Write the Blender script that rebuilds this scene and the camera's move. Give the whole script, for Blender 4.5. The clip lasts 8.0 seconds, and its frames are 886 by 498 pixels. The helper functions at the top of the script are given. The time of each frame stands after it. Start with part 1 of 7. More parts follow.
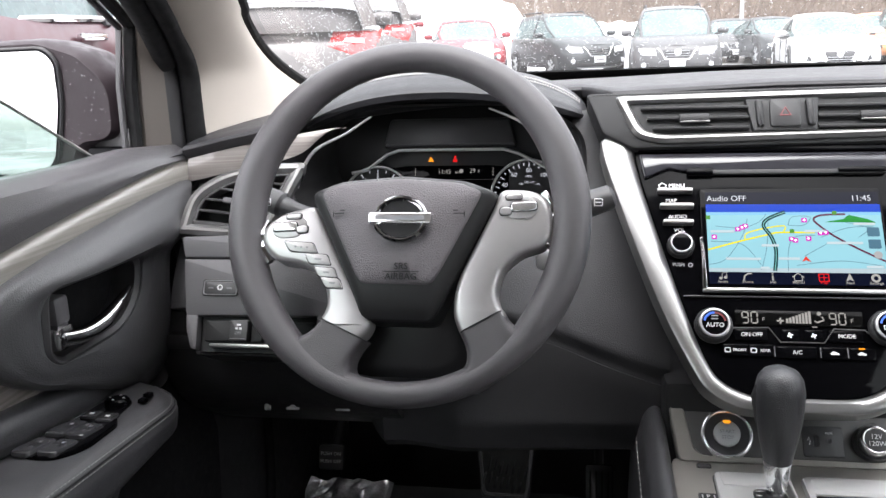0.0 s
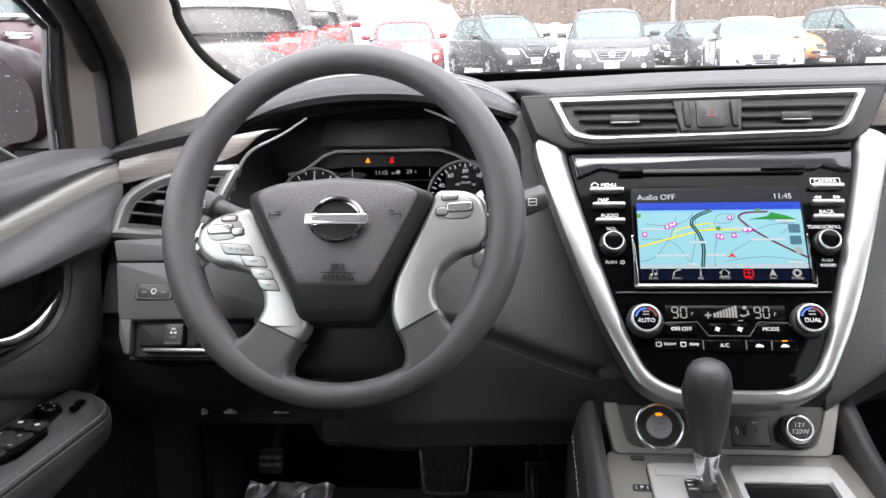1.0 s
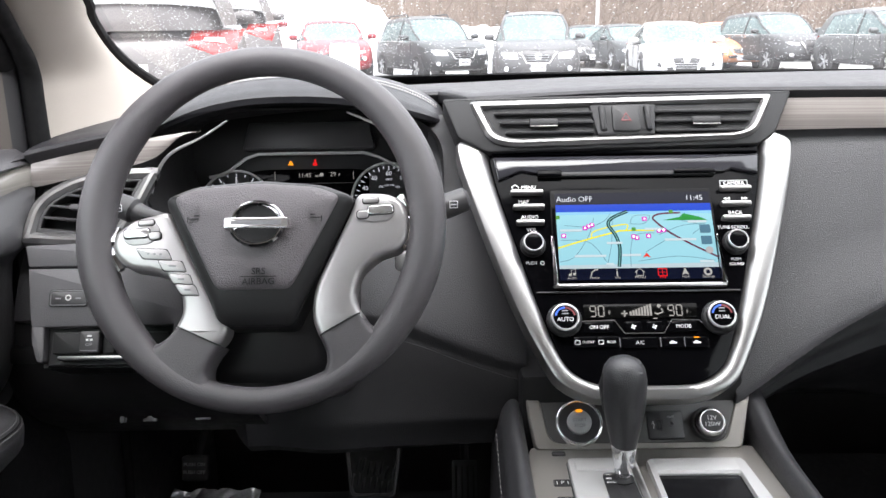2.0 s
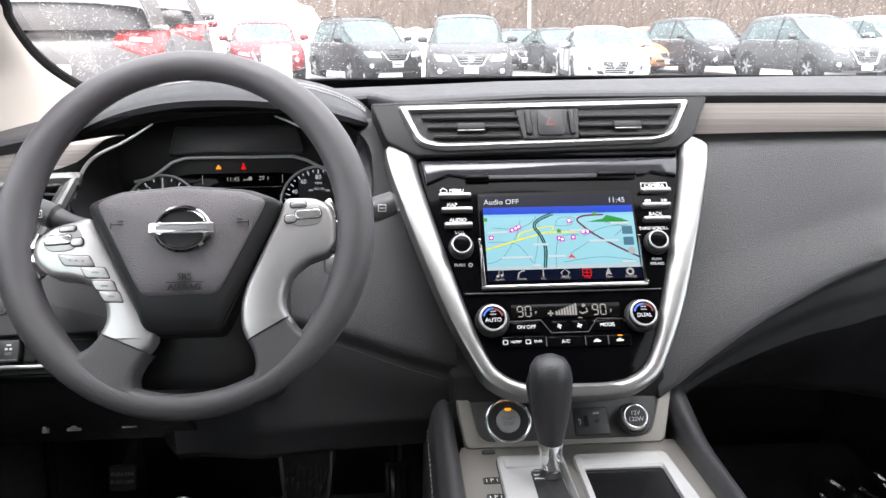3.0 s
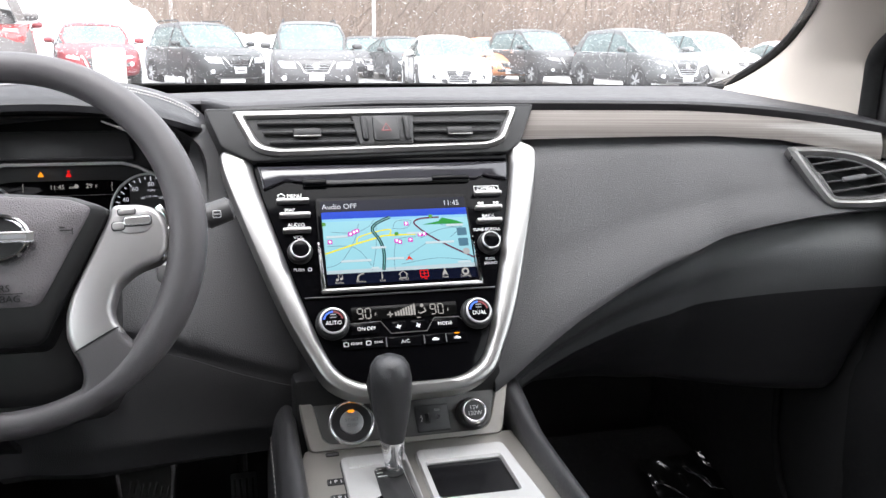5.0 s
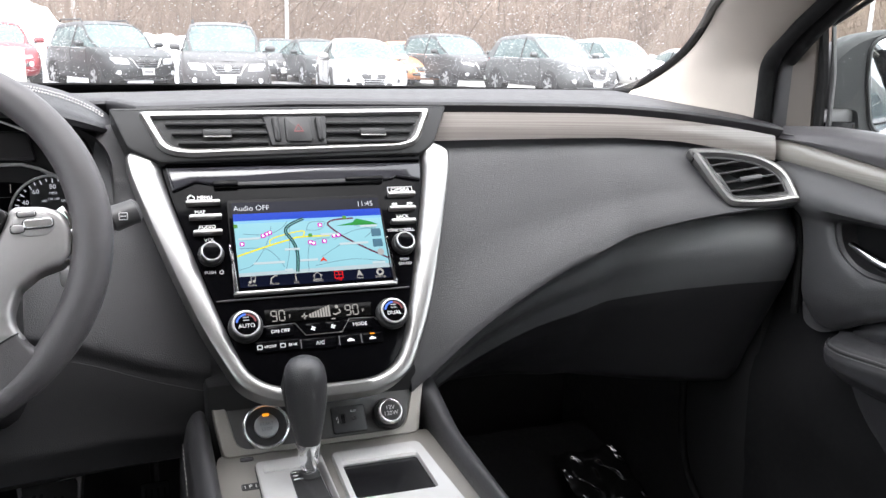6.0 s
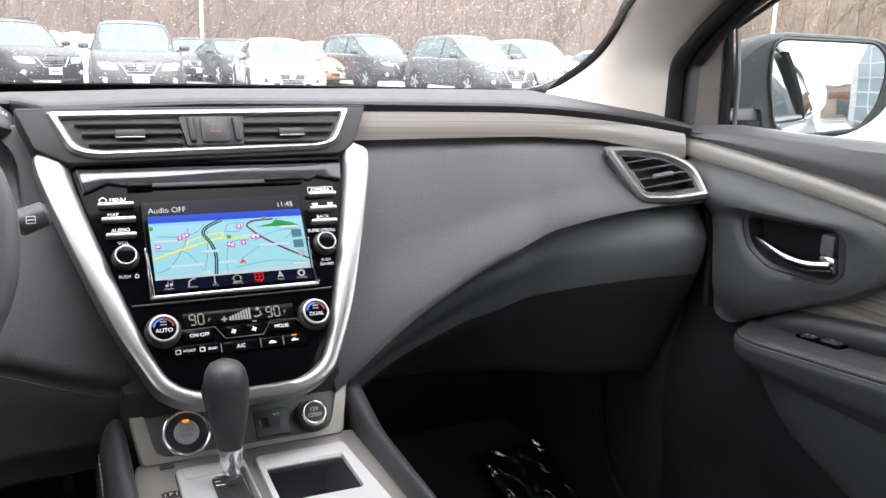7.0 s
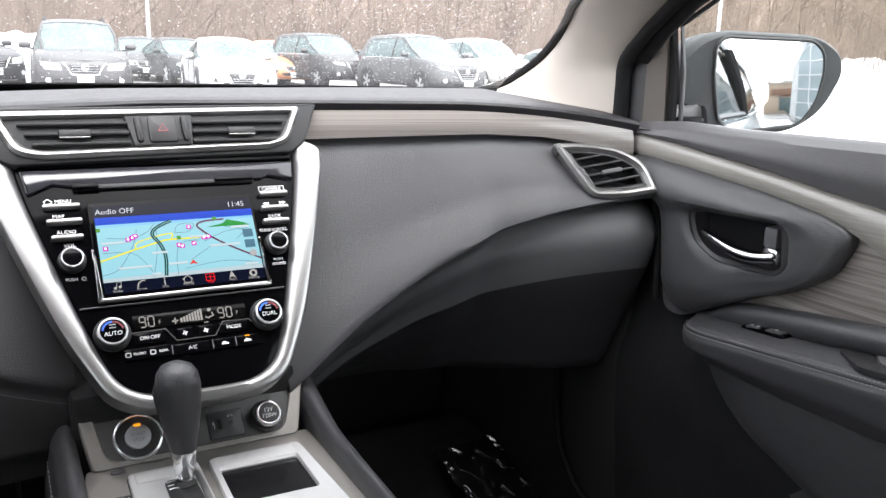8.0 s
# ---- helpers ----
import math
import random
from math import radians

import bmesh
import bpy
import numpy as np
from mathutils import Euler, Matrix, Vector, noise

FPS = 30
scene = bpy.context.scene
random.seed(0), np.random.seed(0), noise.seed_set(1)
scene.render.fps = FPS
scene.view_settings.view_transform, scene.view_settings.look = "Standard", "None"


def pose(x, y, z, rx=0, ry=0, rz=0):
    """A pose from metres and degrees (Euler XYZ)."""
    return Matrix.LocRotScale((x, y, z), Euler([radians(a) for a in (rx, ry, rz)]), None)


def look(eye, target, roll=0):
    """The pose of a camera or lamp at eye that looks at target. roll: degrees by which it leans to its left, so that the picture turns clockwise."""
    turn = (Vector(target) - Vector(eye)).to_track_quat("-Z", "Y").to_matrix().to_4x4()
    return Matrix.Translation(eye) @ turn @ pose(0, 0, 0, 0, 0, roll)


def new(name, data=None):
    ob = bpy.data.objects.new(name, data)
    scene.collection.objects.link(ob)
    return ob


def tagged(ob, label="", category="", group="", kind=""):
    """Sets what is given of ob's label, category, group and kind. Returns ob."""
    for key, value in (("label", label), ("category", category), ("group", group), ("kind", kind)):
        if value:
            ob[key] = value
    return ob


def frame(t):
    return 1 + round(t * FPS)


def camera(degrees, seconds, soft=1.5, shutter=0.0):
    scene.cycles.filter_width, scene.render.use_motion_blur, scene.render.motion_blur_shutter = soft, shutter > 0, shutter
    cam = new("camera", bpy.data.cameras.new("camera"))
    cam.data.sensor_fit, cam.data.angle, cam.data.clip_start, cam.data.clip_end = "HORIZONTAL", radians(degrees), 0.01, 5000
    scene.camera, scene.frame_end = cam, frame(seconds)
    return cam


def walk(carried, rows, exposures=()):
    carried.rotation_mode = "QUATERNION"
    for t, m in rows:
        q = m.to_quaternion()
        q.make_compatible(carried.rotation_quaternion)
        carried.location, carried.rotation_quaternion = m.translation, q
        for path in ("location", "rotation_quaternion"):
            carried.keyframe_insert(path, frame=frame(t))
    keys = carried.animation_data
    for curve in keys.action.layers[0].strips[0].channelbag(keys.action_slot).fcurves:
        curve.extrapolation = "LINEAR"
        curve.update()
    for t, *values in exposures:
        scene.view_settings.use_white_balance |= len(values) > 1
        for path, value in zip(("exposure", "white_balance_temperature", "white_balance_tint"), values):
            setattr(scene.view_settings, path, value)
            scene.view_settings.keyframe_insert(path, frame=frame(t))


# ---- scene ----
cam = camera(56.1, 8.0)
STOPS, SKY = 3.1, 0.15
PATH = [
    (0, (-0.23, -0.048, 1.398), (-0.559, 1.86, 0.897), -2.1),
    (0.5, (-0.228, -0.051, 1.399), (-0.469, 1.87, 0.894), -1.7),
    (1, (-0.226, -0.054, 1.399), (-0.412, 1.873, 0.895), -1.7),
    (1.5, (-0.221, -0.057, 1.4), (-0.328, 1.875, 0.895), -1.4),
    (3, (-0.209, -0.071, 1.406), (-0.074, 1.86, 0.903), -0.4),
    (3.5, (-0.205, -0.077, 1.406), (0.002, 1.849, 0.908), -0.3),
    (4, (-0.202, -0.083, 1.405), (0.113, 1.829, 0.911), 0.1),
    (4.5, (-0.199, -0.087, 1.406), (0.201, 1.811, 0.916), 0.4),
    (6, (-0.196, -0.099, 1.403), (0.483, 1.722, 0.931), 1.5),
    (6.5, (-0.195, -0.1, 1.402), (0.571, 1.687, 0.935), 1.7),
    (7, (-0.196, -0.103, 1.402), (0.654, 1.647, 0.936), 1.8),
    (7.5, (-0.196, -0.106, 1.402), (0.72, 1.611, 0.939), 1.9),
    (8, (-0.196, -0.108, 1.401), (0.751, 1.592, 0.936), 1.7),
]
walk(cam, [(t, look(eye, target, roll)) for t, eye, target, roll in PATH], exposures=[(0, STOPS, 6440, 14)])

# ---- light ----
world = bpy.data.worlds.new("overcast_sky")
scene.world = world
world.use_nodes = True
wn, wl = world.node_tree.nodes, world.node_tree.links
sky = wn.new("ShaderNodeTexSky")
sky.sky_type, sky.sun_disc = "NISHITA", False
sky.sun_elevation, sky.sun_rotation = radians(73), radians(170)
sky.air_density, sky.dust_density, sky.ozone_density = 1.0, 1.5, 1.0
grey = wn.new("ShaderNodeHueSaturation")
grey.inputs["Saturation"].default_value = 0.08
wl.new(sky.outputs[0], grey.inputs["Color"])
wl.new(grey.outputs[0], wn["Background"].inputs["Color"])
wn["Background"].inputs["Strength"].default_value = SKY
sun = new("sun", bpy.data.lights.new("sun", "SUN"))
sun.data.energy, sun.data.angle, sun.data.color = 0.45, radians(70), (1.0, 0.96, 0.91)
sun.matrix_world = look((0, 0, 40), (-2, 12, 0))

# ---- materials ----


def pmat(name, col, rough=0.5, metal=0.0, var=0.12, vscale=6.0, bump=0.0, bscale=300.0, cells=False, coat=0.0, stain=0.0, spec=0.5):
    """Paint, plastic, leather or metal: two scales of colour and gloss, and a fine relief (of cells for leather)."""
    m = bpy.data.materials.new(name)
    m.use_nodes = True
    n, l = m.node_tree.nodes, m.node_tree.links
    b = n["Principled BSDF"]
    tc = n.new("ShaderNodeTexCoord")

    def noise_at(scale, detail=3.0):
        t = n.new("ShaderNodeTexNoise")
        t.inputs["Scale"].default_value, t.inputs["Detail"].default_value = scale, detail
        l.new(tc.outputs["Object"], t.inputs["Vector"])
        return t

    big, fine = noise_at(vscale), noise_at(vscale * 12, 4.0)
    mix = n.new("ShaderNodeMath")
    mix.operation = "MULTIPLY_ADD"
    l.new(fine.outputs["Fac"], mix.inputs[0])
    mix.inputs[1].default_value = 0.5
    l.new(big.outputs["Fac"], mix.inputs[2])
    ramp = n.new("ShaderNodeMapRange")
    ramp.inputs["From Min"].default_value, ramp.inputs["From Max"].default_value = 0.4, 1.1
    ramp.inputs["To Min"].default_value, ramp.inputs["To Max"].default_value = 1 - var, 1 + var
    l.new(mix.outputs[0], ramp.inputs["Value"])
    hsv = n.new("ShaderNodeHueSaturation")
    hsv.inputs["Color"].default_value = (*col, 1)
    l.new(ramp.outputs[0], hsv.inputs["Value"])
    l.new(hsv.outputs[0], b.inputs["Base Color"])
    gloss = n.new("ShaderNodeMapRange")
    gloss.inputs["From Min"].default_value, gloss.inputs["From Max"].default_value = 0.3, 0.7
    gloss.inputs["To Min"].default_value, gloss.inputs["To Max"].default_value = max(rough * (1 - var), 0.02), min(rough * (1 + var) + 0.01, 1)
    l.new(fine.outputs["Fac"], gloss.inputs["Value"])
    l.new(gloss.outputs[0], b.inputs["Roughness"])
    b.inputs["Metallic"].default_value = metal
    b.inputs["Coat Weight"].default_value = coat
    b.inputs["Coat Roughness"].default_value = 0.05
    b.inputs["Specular IOR Level"].default_value = spec
    if bump:
        if cells:
            t = n.new("ShaderNodeTexVoronoi")
            t.feature = "SMOOTH_F1"
            t.inputs["Scale"].default_value = bscale
            l.new(tc.outputs["Object"], t.inputs["Vector"])
            out = t.outputs["Distance"]
        else:
            out = noise_at(bscale, 2.0).outputs["Fac"]
        r = n.new("ShaderNodeBump")
        r.inputs["Strength"].default_value, r.inputs["Distance"].default_value = bump, 0.0008
        l.new(out, r.inputs["Height"])
        l.new(r.outputs[0], b.inputs["Normal"])
    return m


def glow(name, col, power):
    m = bpy.data.materials.new(name)
    m.use_nodes = True
    b = m.node_tree.nodes["Principled BSDF"]
    b.inputs["Base Color"].default_value = (*[c * 0.1 for c in col], 1)
    b.inputs["Roughness"].default_value = 0.15
    b.inputs["Specular IOR Level"].default_value = 0.05
    b.inputs["Emission Color"].default_value = (*col, 1)
    b.inputs["Emission Strength"].default_value = power * 0.106
    return m


def pane(name, tint, shine, film=0.0):
    """Thin glass: lets light straight through, with a faint mirror on it; film scatters, standing in for glare haze on
    the wet screen.
    """
    m = bpy.data.materials.new(name)
    m.use_nodes = True
    n, l = m.node_tree.nodes, m.node_tree.links
    n.remove(n["Principled BSDF"])
    a, g, x = n.new("ShaderNodeBsdfTransparent"), n.new("ShaderNodeBsdfGlossy"), n.new("ShaderNodeMixShader")
    a.inputs["Color"].default_value = (*tint, 1)
    g.inputs["Roughness"].default_value = 0.0
    lw, pw, ma = n.new("ShaderNodeLayerWeight"), n.new("ShaderNodeMath"), n.new("ShaderNodeMath")
    pw.operation, ma.operation = "POWER", "MULTIPLY_ADD"
    pw.inputs[1].default_value, ma.inputs[1].default_value, ma.inputs[2].default_value = 5.0, 0.8 - shine, shine
    lw.inputs["Blend"].default_value = 0.5
    l.new(lw.outputs["Facing"], pw.inputs[0])
    l.new(pw.outputs[0], ma.inputs[0])
    l.new(ma.outputs[0], x.inputs[0])
    l.new(a.outputs[0], x.inputs[1])
    l.new(g.outputs[0], x.inputs[2])
    out = x.outputs[0]
    # milky share that puts the screen's glare veil into the material
    if film:
        w, y = n.new("ShaderNodeBsdfTranslucent"), n.new("ShaderNodeMixShader")
        y.inputs[0].default_value = film
        l.new(out, y.inputs[1])
        l.new(w.outputs[0], y.inputs[2])
        out = y.outputs[0]
    l.new(out, n["Material Output"].inputs["Surface"])
    return m


def wood_mat(name, dark, light, along, rough=0.28):
    """Grey figured veneer under lacquer; along: scale of the figure on x, y, z."""
    m = pmat(name, light, rough, coat=0.6, var=0.015)
    n, l = m.node_tree.nodes, m.node_tree.links
    tc, mp, t = n.new("ShaderNodeTexCoord"), n.new("ShaderNodeMapping"), n.new("ShaderNodeTexNoise")
    mp.inputs["Scale"].default_value = along
    t.inputs["Scale"].default_value, t.inputs["Detail"].default_value, t.inputs["Distortion"].default_value = 1.0, 6.0, 0.25
    l.new(tc.outputs["Object"], mp.inputs["Vector"])
    l.new(mp.outputs[0], t.inputs["Vector"])
    r = n.new("ShaderNodeValToRGB")
    r.color_ramp.elements[0].position, r.color_ramp.elements[1].position = 0.35, 0.65
    r.color_ramp.elements[0].color, r.color_ramp.elements[1].color = (*dark, 1), (*light, 1)
    l.new(t.outputs["Fac"], r.inputs[0])
    l.new(r.outputs[0], n["Principled BSDF"].inputs["Base Color"])
    return m


PAD = pmat("soft_dash_pad", (0.041, 0.041, 0.044), 0.45, bump=0.6, bscale=950, cells=True, var=0.08, vscale=4)
DOORTOP = pmat("door_top_skin", (0.075, 0.072, 0.076), 0.38, bump=0.35, bscale=1000, cells=True, var=0.06, vscale=4)
LEATHER = pmat("black_leather", (0.038, 0.038, 0.041), 0.37, bump=0.48, bscale=850, cells=True, var=0.08, vscale=5)
DOORPAD = pmat("door_pad_skin", (0.064, 0.064, 0.067), 0.36, bump=0.48, bscale=850, cells=True, var=0.06, vscale=5)
RIM = pmat("rim_leather", (0.075, 0.070, 0.075), 0.38, bump=0.45, bscale=1500, cells=True, var=0.08, vscale=7)
HUB = pmat("hub_grain", (0.125, 0.113, 0.121), 0.40, bump=1.0, bscale=950, cells=True, var=0.08)
PLASTIC = pmat("black_plastic", (0.042, 0.041, 0.043), 0.42, bump=0.2, bscale=1400, var=0.1)
DARK = pmat("dark_plastic", (0.020, 0.020, 0.021), 0.45, bump=0.15, bscale=900, var=0.15, spec=0.25)
GREYPL = pmat("grey_plastic", (0.085, 0.083, 0.088), 0.5, bump=0.3, bscale=1000, cells=True, var=0.06)
PIANO = pmat("gloss_black", (0.002, 0.002, 0.0025), 0.05, var=0.3, vscale=14, spec=0.06)
SATIN = pmat("satin_silver", (0.29, 0.287, 0.284), 0.30, metal=0.8, var=0.05, vscale=9, bump=0.03, bscale=900)
PALE = pmat("pale_metal_paint", (0.32, 0.307, 0.285), 0.34, metal=0.5, var=0.05, vscale=9, bump=0.05, bscale=700)
BRIGHT = pmat("bright_silver_paint", (0.50, 0.50, 0.50), 0.34, metal=0.25, var=0.04, vscale=9, bump=0.03, bscale=900)
CHROME = pmat("chrome", (0.62, 0.62, 0.63), 0.08, metal=1.0, var=0.04, vscale=20)
BEIGE = pmat("beige_pillar_cloth", (0.44, 0.397, 0.35), 0.85, bump=0.35, bscale=700, var=0.06, vscale=3)
RUBBER = pmat("black_rubber", (0.009, 0.009, 0.0095), 0.8, bump=0.2, bscale=600, var=0.15, spec=0.2)
CARPET = pmat("black_carpet", (0.015, 0.015, 0.016), 0.95, bump=1.0, bscale=900, var=0.3, vscale=10, spec=0.08)
# lighter copy of the black carpet: puts the veil over dark footwells into colour
FLOORCARPET = pmat("lifted_floor_carpet", (0.045, 0.045, 0.047), 0.95, bump=1.0, bscale=900, var=0.3, vscale=10, spec=0.08)
WRAP = pmat("clear_mat_wrap", (0.62, 0.62, 0.63), 0.12, metal=0.5, var=0.5, vscale=20, bump=1.0, bscale=40, coat=1.0)
WOOD = wood_mat("grey_veneer", (0.165, 0.145, 0.133), (0.245, 0.224, 0.210), (2.2, 2.2, 420))
# lighter copy of the veneer: the doors' brighter light is in its colour
DOORSTRIP = wood_mat("lit_grey_door_strip", (0.235, 0.220, 0.198), (0.300, 0.284, 0.260), (2.2, 2.2, 420))
WOODD = wood_mat("grey_door_veneer", (0.15, 0.133, 0.122), (0.33, 0.30, 0.28), (30, 5.0, 240))
STITCH = pmat("grey_thread", (0.30, 0.29, 0.28), 0.8, var=0.1)
ARMTHREAD = pmat("dark_grey_thread", (0.22, 0.22, 0.222), 0.8, var=0.1)
# darker than the glove box skin to paint the shade under the knee roll
LIDSHADE = pmat("shaded_knee_plastic", (0.028, 0.028, 0.030), 0.5, bump=0.3, bscale=900, cells=True, var=0.1, spec=0.3)
COLUMN = pmat("column_plastic", (0.014, 0.014, 0.015), 0.32, bump=0.1, bscale=1400, var=0.1, spec=0.4)
HOODTHREAD = pmat("pale_grey_thread", (0.52, 0.50, 0.49), 0.8, var=0.1)
KNOBRING = pmat("knob_chrome", (0.60, 0.60, 0.61), 0.24, metal=0.55, var=0.05)
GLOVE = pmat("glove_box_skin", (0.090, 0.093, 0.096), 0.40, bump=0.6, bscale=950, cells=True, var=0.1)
TOPPAD = pmat("dash_top_skin", (0.033, 0.032, 0.035), 0.52, bump=0.5, bscale=650, cells=True, var=0.08, vscale=4, spec=0.32)
HOODSKIN = pmat("hood_leather", (0.030, 0.030, 0.033), 0.5, bump=0.51, bscale=850, cells=True, var=0.08, vscale=5, spec=0.3)
VENTPL = pmat("vent_plastic", (0.020, 0.020, 0.021), 0.42, bump=0.2, bscale=1400, var=0.1, spec=0.35)
ARMSKIN = pmat("armrest_leather", (0.049, 0.049, 0.052), 0.36, bump=0.4, bscale=1100, cells=True, var=0.08, vscale=5)
SWITCHES = pmat("gloss_switch_plastic", (0.035, 0.035, 0.038), 0.22, var=0.1)
LOWERPL = pmat("black_moulded_plastic", (0.027, 0.027, 0.029), 0.55, bump=0.3, bscale=900, cells=True, var=0.1)
SPOKE = pmat("satin_spoke_paint", (0.42, 0.41, 0.41), 0.38, metal=0.7, var=0.05, vscale=9, bump=0.03, bscale=900)
INK = pmat("white_print", (0.7, 0.7, 0.7), 0.5, var=0.03)
GREYINK = pmat("grey_print", (0.22, 0.22, 0.23), 0.5, var=0.03)
DIMINK = pmat("dim_print", (0.10, 0.10, 0.105), 0.5, var=0.03)
REDINK = pmat("red_print", (0.14, 0.015, 0.02), 0.5, var=0.05)
BLUEINK = pmat("blue_print", (0.03, 0.12, 0.6), 0.5, var=0.05)
LIT = glow("lit_white", (0.9, 0.93, 1.0), 0.7)
LITDIM = glow("lit_dim", (0.78, 0.75, 0.70), 0.40)
AMBER = glow("amber_lamp", (1.0, 0.35, 0.02), 1.3)
RED = glow("red_lamp", (1.0, 0.02, 0.02), 0.8)
GLASS = pane("window_glass", (0.93, 0.96, 0.95), 0.03, 0.024)
TINT = pane("side_glass", (0.93, 0.96, 0.945), 0.025)
LOWGLASS = pane("lowered_glass", (0.62, 0.70, 0.66), 0.06)
PRIVACY = pane("privacy_glass", (0.16, 0.18, 0.175), 0.45)
MIRROR = pmat("mirror_silver", (0.60, 0.61, 0.63), 0.01, metal=1.0, var=0.0)
RINGMETAL = pmat("brushed_chrome", (0.80, 0.80, 0.81), 0.14, metal=0.85, var=0.05)

# ---- mesh tools ----
XY = Matrix.Identity(4)


def axes(o, u, v):
    """A frame at o whose x runs along u, y along v, z along their cross product."""
    u, v = Vector(u).normalized(), Vector(v)
    w = u.cross(v).normalized()
    v = w.cross(u)
    return Matrix((( u.x, v.x, w.x, o[0]), (u.y, v.y, w.y, o[1]), (u.z, v.z, w.z, o[2]), (0, 0, 0, 1)))


def finish(name, bm, mat, smooth=True):
    bmesh.ops.recalc_face_normals(bm, faces=bm.faces)
    for f in bm.faces:
        f.smooth = smooth
    for e in bm.edges:
        if len(e.link_faces) == 2 and e.calc_face_angle(0) > 0.7:
            e.smooth = False
    me = bpy.data.meshes.new(name)
    bm.to_mesh(me)
    bm.free()
    me.materials.append(mat)
    return new(name, me)


def thing(name, at, label, category, group="", kind=""):
    ob = new(name)
    ob.location = at
    ob.empty_display_size = 0.05
    bpy.context.view_layer.update()
    return tagged(ob, label, category, group, kind)


def part(name, bm, mat, parent, label=""):
    ob = finish(name, bm, mat)
    ob.parent = parent
    if parent is not None:
        ob.matrix_parent_inverse = Matrix.Translation(parent.location).inverted() if parent.parent is None else XY
    return tagged(ob, label)


def solid(name, bm, mat, label, category, kind="", group=""):
    return tagged(finish(name, bm, mat), label, category, group, kind)


def box(bm, c, s, bev=0.0, m=XY, seg=2):
    r = bmesh.ops.create_cube(bm, size=1.0)["verts"]
    bmesh.ops.transform(bm, matrix=m @ Matrix.Translation(c) @ Matrix.Diagonal((*s, 1)), verts=r)
    if bev:
        bmesh.ops.bevel(bm, geom=list({e for v in r for e in v.link_edges}), offset=bev, segments=seg, affect="EDGES", profile=0.5, clamp_overlap=True)
    return bm


def loft(bm, rings, ring_closed=True, caps=True, closed=False):
    vs = [[bm.verts.new(p) for p in r] for r in rings]
    n = len(vs[0])
    pairs = list(zip(vs, vs[1:])) + ([(vs[-1], vs[0])] if closed else [])
    for a, b in pairs:
        for i in range(n if ring_closed else n - 1):
            j = (i + 1) % n
            bm.faces.new((a[i], a[j], b[j], b[i]))
    if caps and ring_closed and not closed:
        bm.faces.new(vs[0][::-1])
        bm.faces.new(vs[-1])
    return bm


def prism(bm, pts, m, d0, d1, bev=0.0, seg=2):
    """A plate of outline pts (in the frame m's plane) from depth d0 to d1, its upper edge rounded by bev."""
    lo = [m @ Vector((x, y, d0)) for x, y in pts]
    if bev <= 0:
        return loft(bm, [lo, [m @ Vector((x, y, d1)) for x, y in pts]])
    rings = [lo]
    for k in range(seg + 1):
        a = math.pi / 2 * k / seg
        ins = inset(pts, bev * (1 - math.cos(a)))
        rings.append([m @ Vector((x, y, d1 - bev + bev * math.sin(a))) for x, y in ins])
    return loft(bm, rings)


def inset(pts, d):
    """The outline moved inwards by d."""
    n, out = len(pts), []
    area = sum(pts[i][0] * pts[(i + 1) % n][1] - pts[(i + 1) % n][0] * pts[i][1] for i in range(n))
    s = 1 if area > 0 else -1
    for i in range(n):
        (ax, ay), (bx, by), (cx, cy) = pts[i - 1], pts[i], pts[(i + 1) % n]
        n1, n2 = Vector((ay - by, bx - ax)), Vector((by - cy, cx - bx))
        n1.normalize(), n2.normalize()
        k = n1 + n2
        k = k / max(k.length_squared, 0.4) * 2
        out.append((bx + s * d * k.x, by + s * d * k.y))
    return out


def rounded(pts, r, seg=4):
    """The outline with its corners rounded; r: one radius or one for each corner."""
    n, out = len(pts), []
    for i in range(n):
        b = Vector(pts[i])
        a, c = Vector(pts[i - 1]) - b, Vector(pts[(i + 1) % n]) - b
        q = min(r[i] if isinstance(r, (list, tuple)) else r, a.length * 0.45, c.length * 0.45)
        p0, p1 = b + a.normalized() * q, b + c.normalized() * q
        for k in range(seg + 1):
            t = k / seg
            out.append(tuple(p0 * (1 - t) ** 2 + b * 2 * t * (1 - t) + p1 * t * t))
    return out


def rect(w, h, r=0.0, cx=0.0, cy=0.0):
    pts = [(cx - w / 2, cy - h / 2), (cx + w / 2, cy - h / 2), (cx + w / 2, cy + h / 2), (cx - w / 2, cy + h / 2)]
    return rounded(pts, r) if r else pts


def disc(rx, ry=None, n=32, cx=0.0, cy=0.0):
    ry = rx if ry is None else ry
    return [(cx + rx * math.cos(2 * math.pi * i / n), cy + ry * math.sin(2 * math.pi * i / n)) for i in range(n)]


def lathe(bm, prof, m, n=36):
    """Turns a profile of (radius, height) about the frame's z."""
    rings = [[m @ Vector((r * math.cos(2 * math.pi * i / n), r * math.sin(2 * math.pi * i / n), z)) for i in range(n)] for r, z in prof]
    return loft(bm, rings)


def frame_ring(bm, outer, inner, m, d0, d1, bev=0.0006):
    """A raised border between two outlines of as many points."""
    mo, mi = [], []
    for (ox, oy), (ix, iy) in zip(outer, inner):
        d = Vector((ix - ox, iy - oy))
        d = d.normalized() * min(bev, d.length * 0.45)
        mo.append((ox + d.x, oy + d.y))
        mi.append((ix - d.x, iy - d.y))
    levels = ((outer, d0), (outer, d1 - bev), (mo, d1), (mi, d1), (inner, d1 - bev), (inner, d0))
    return loft(bm, [[m @ Vector((x, y, z)) for x, y in o] for o, z in levels], closed=True)


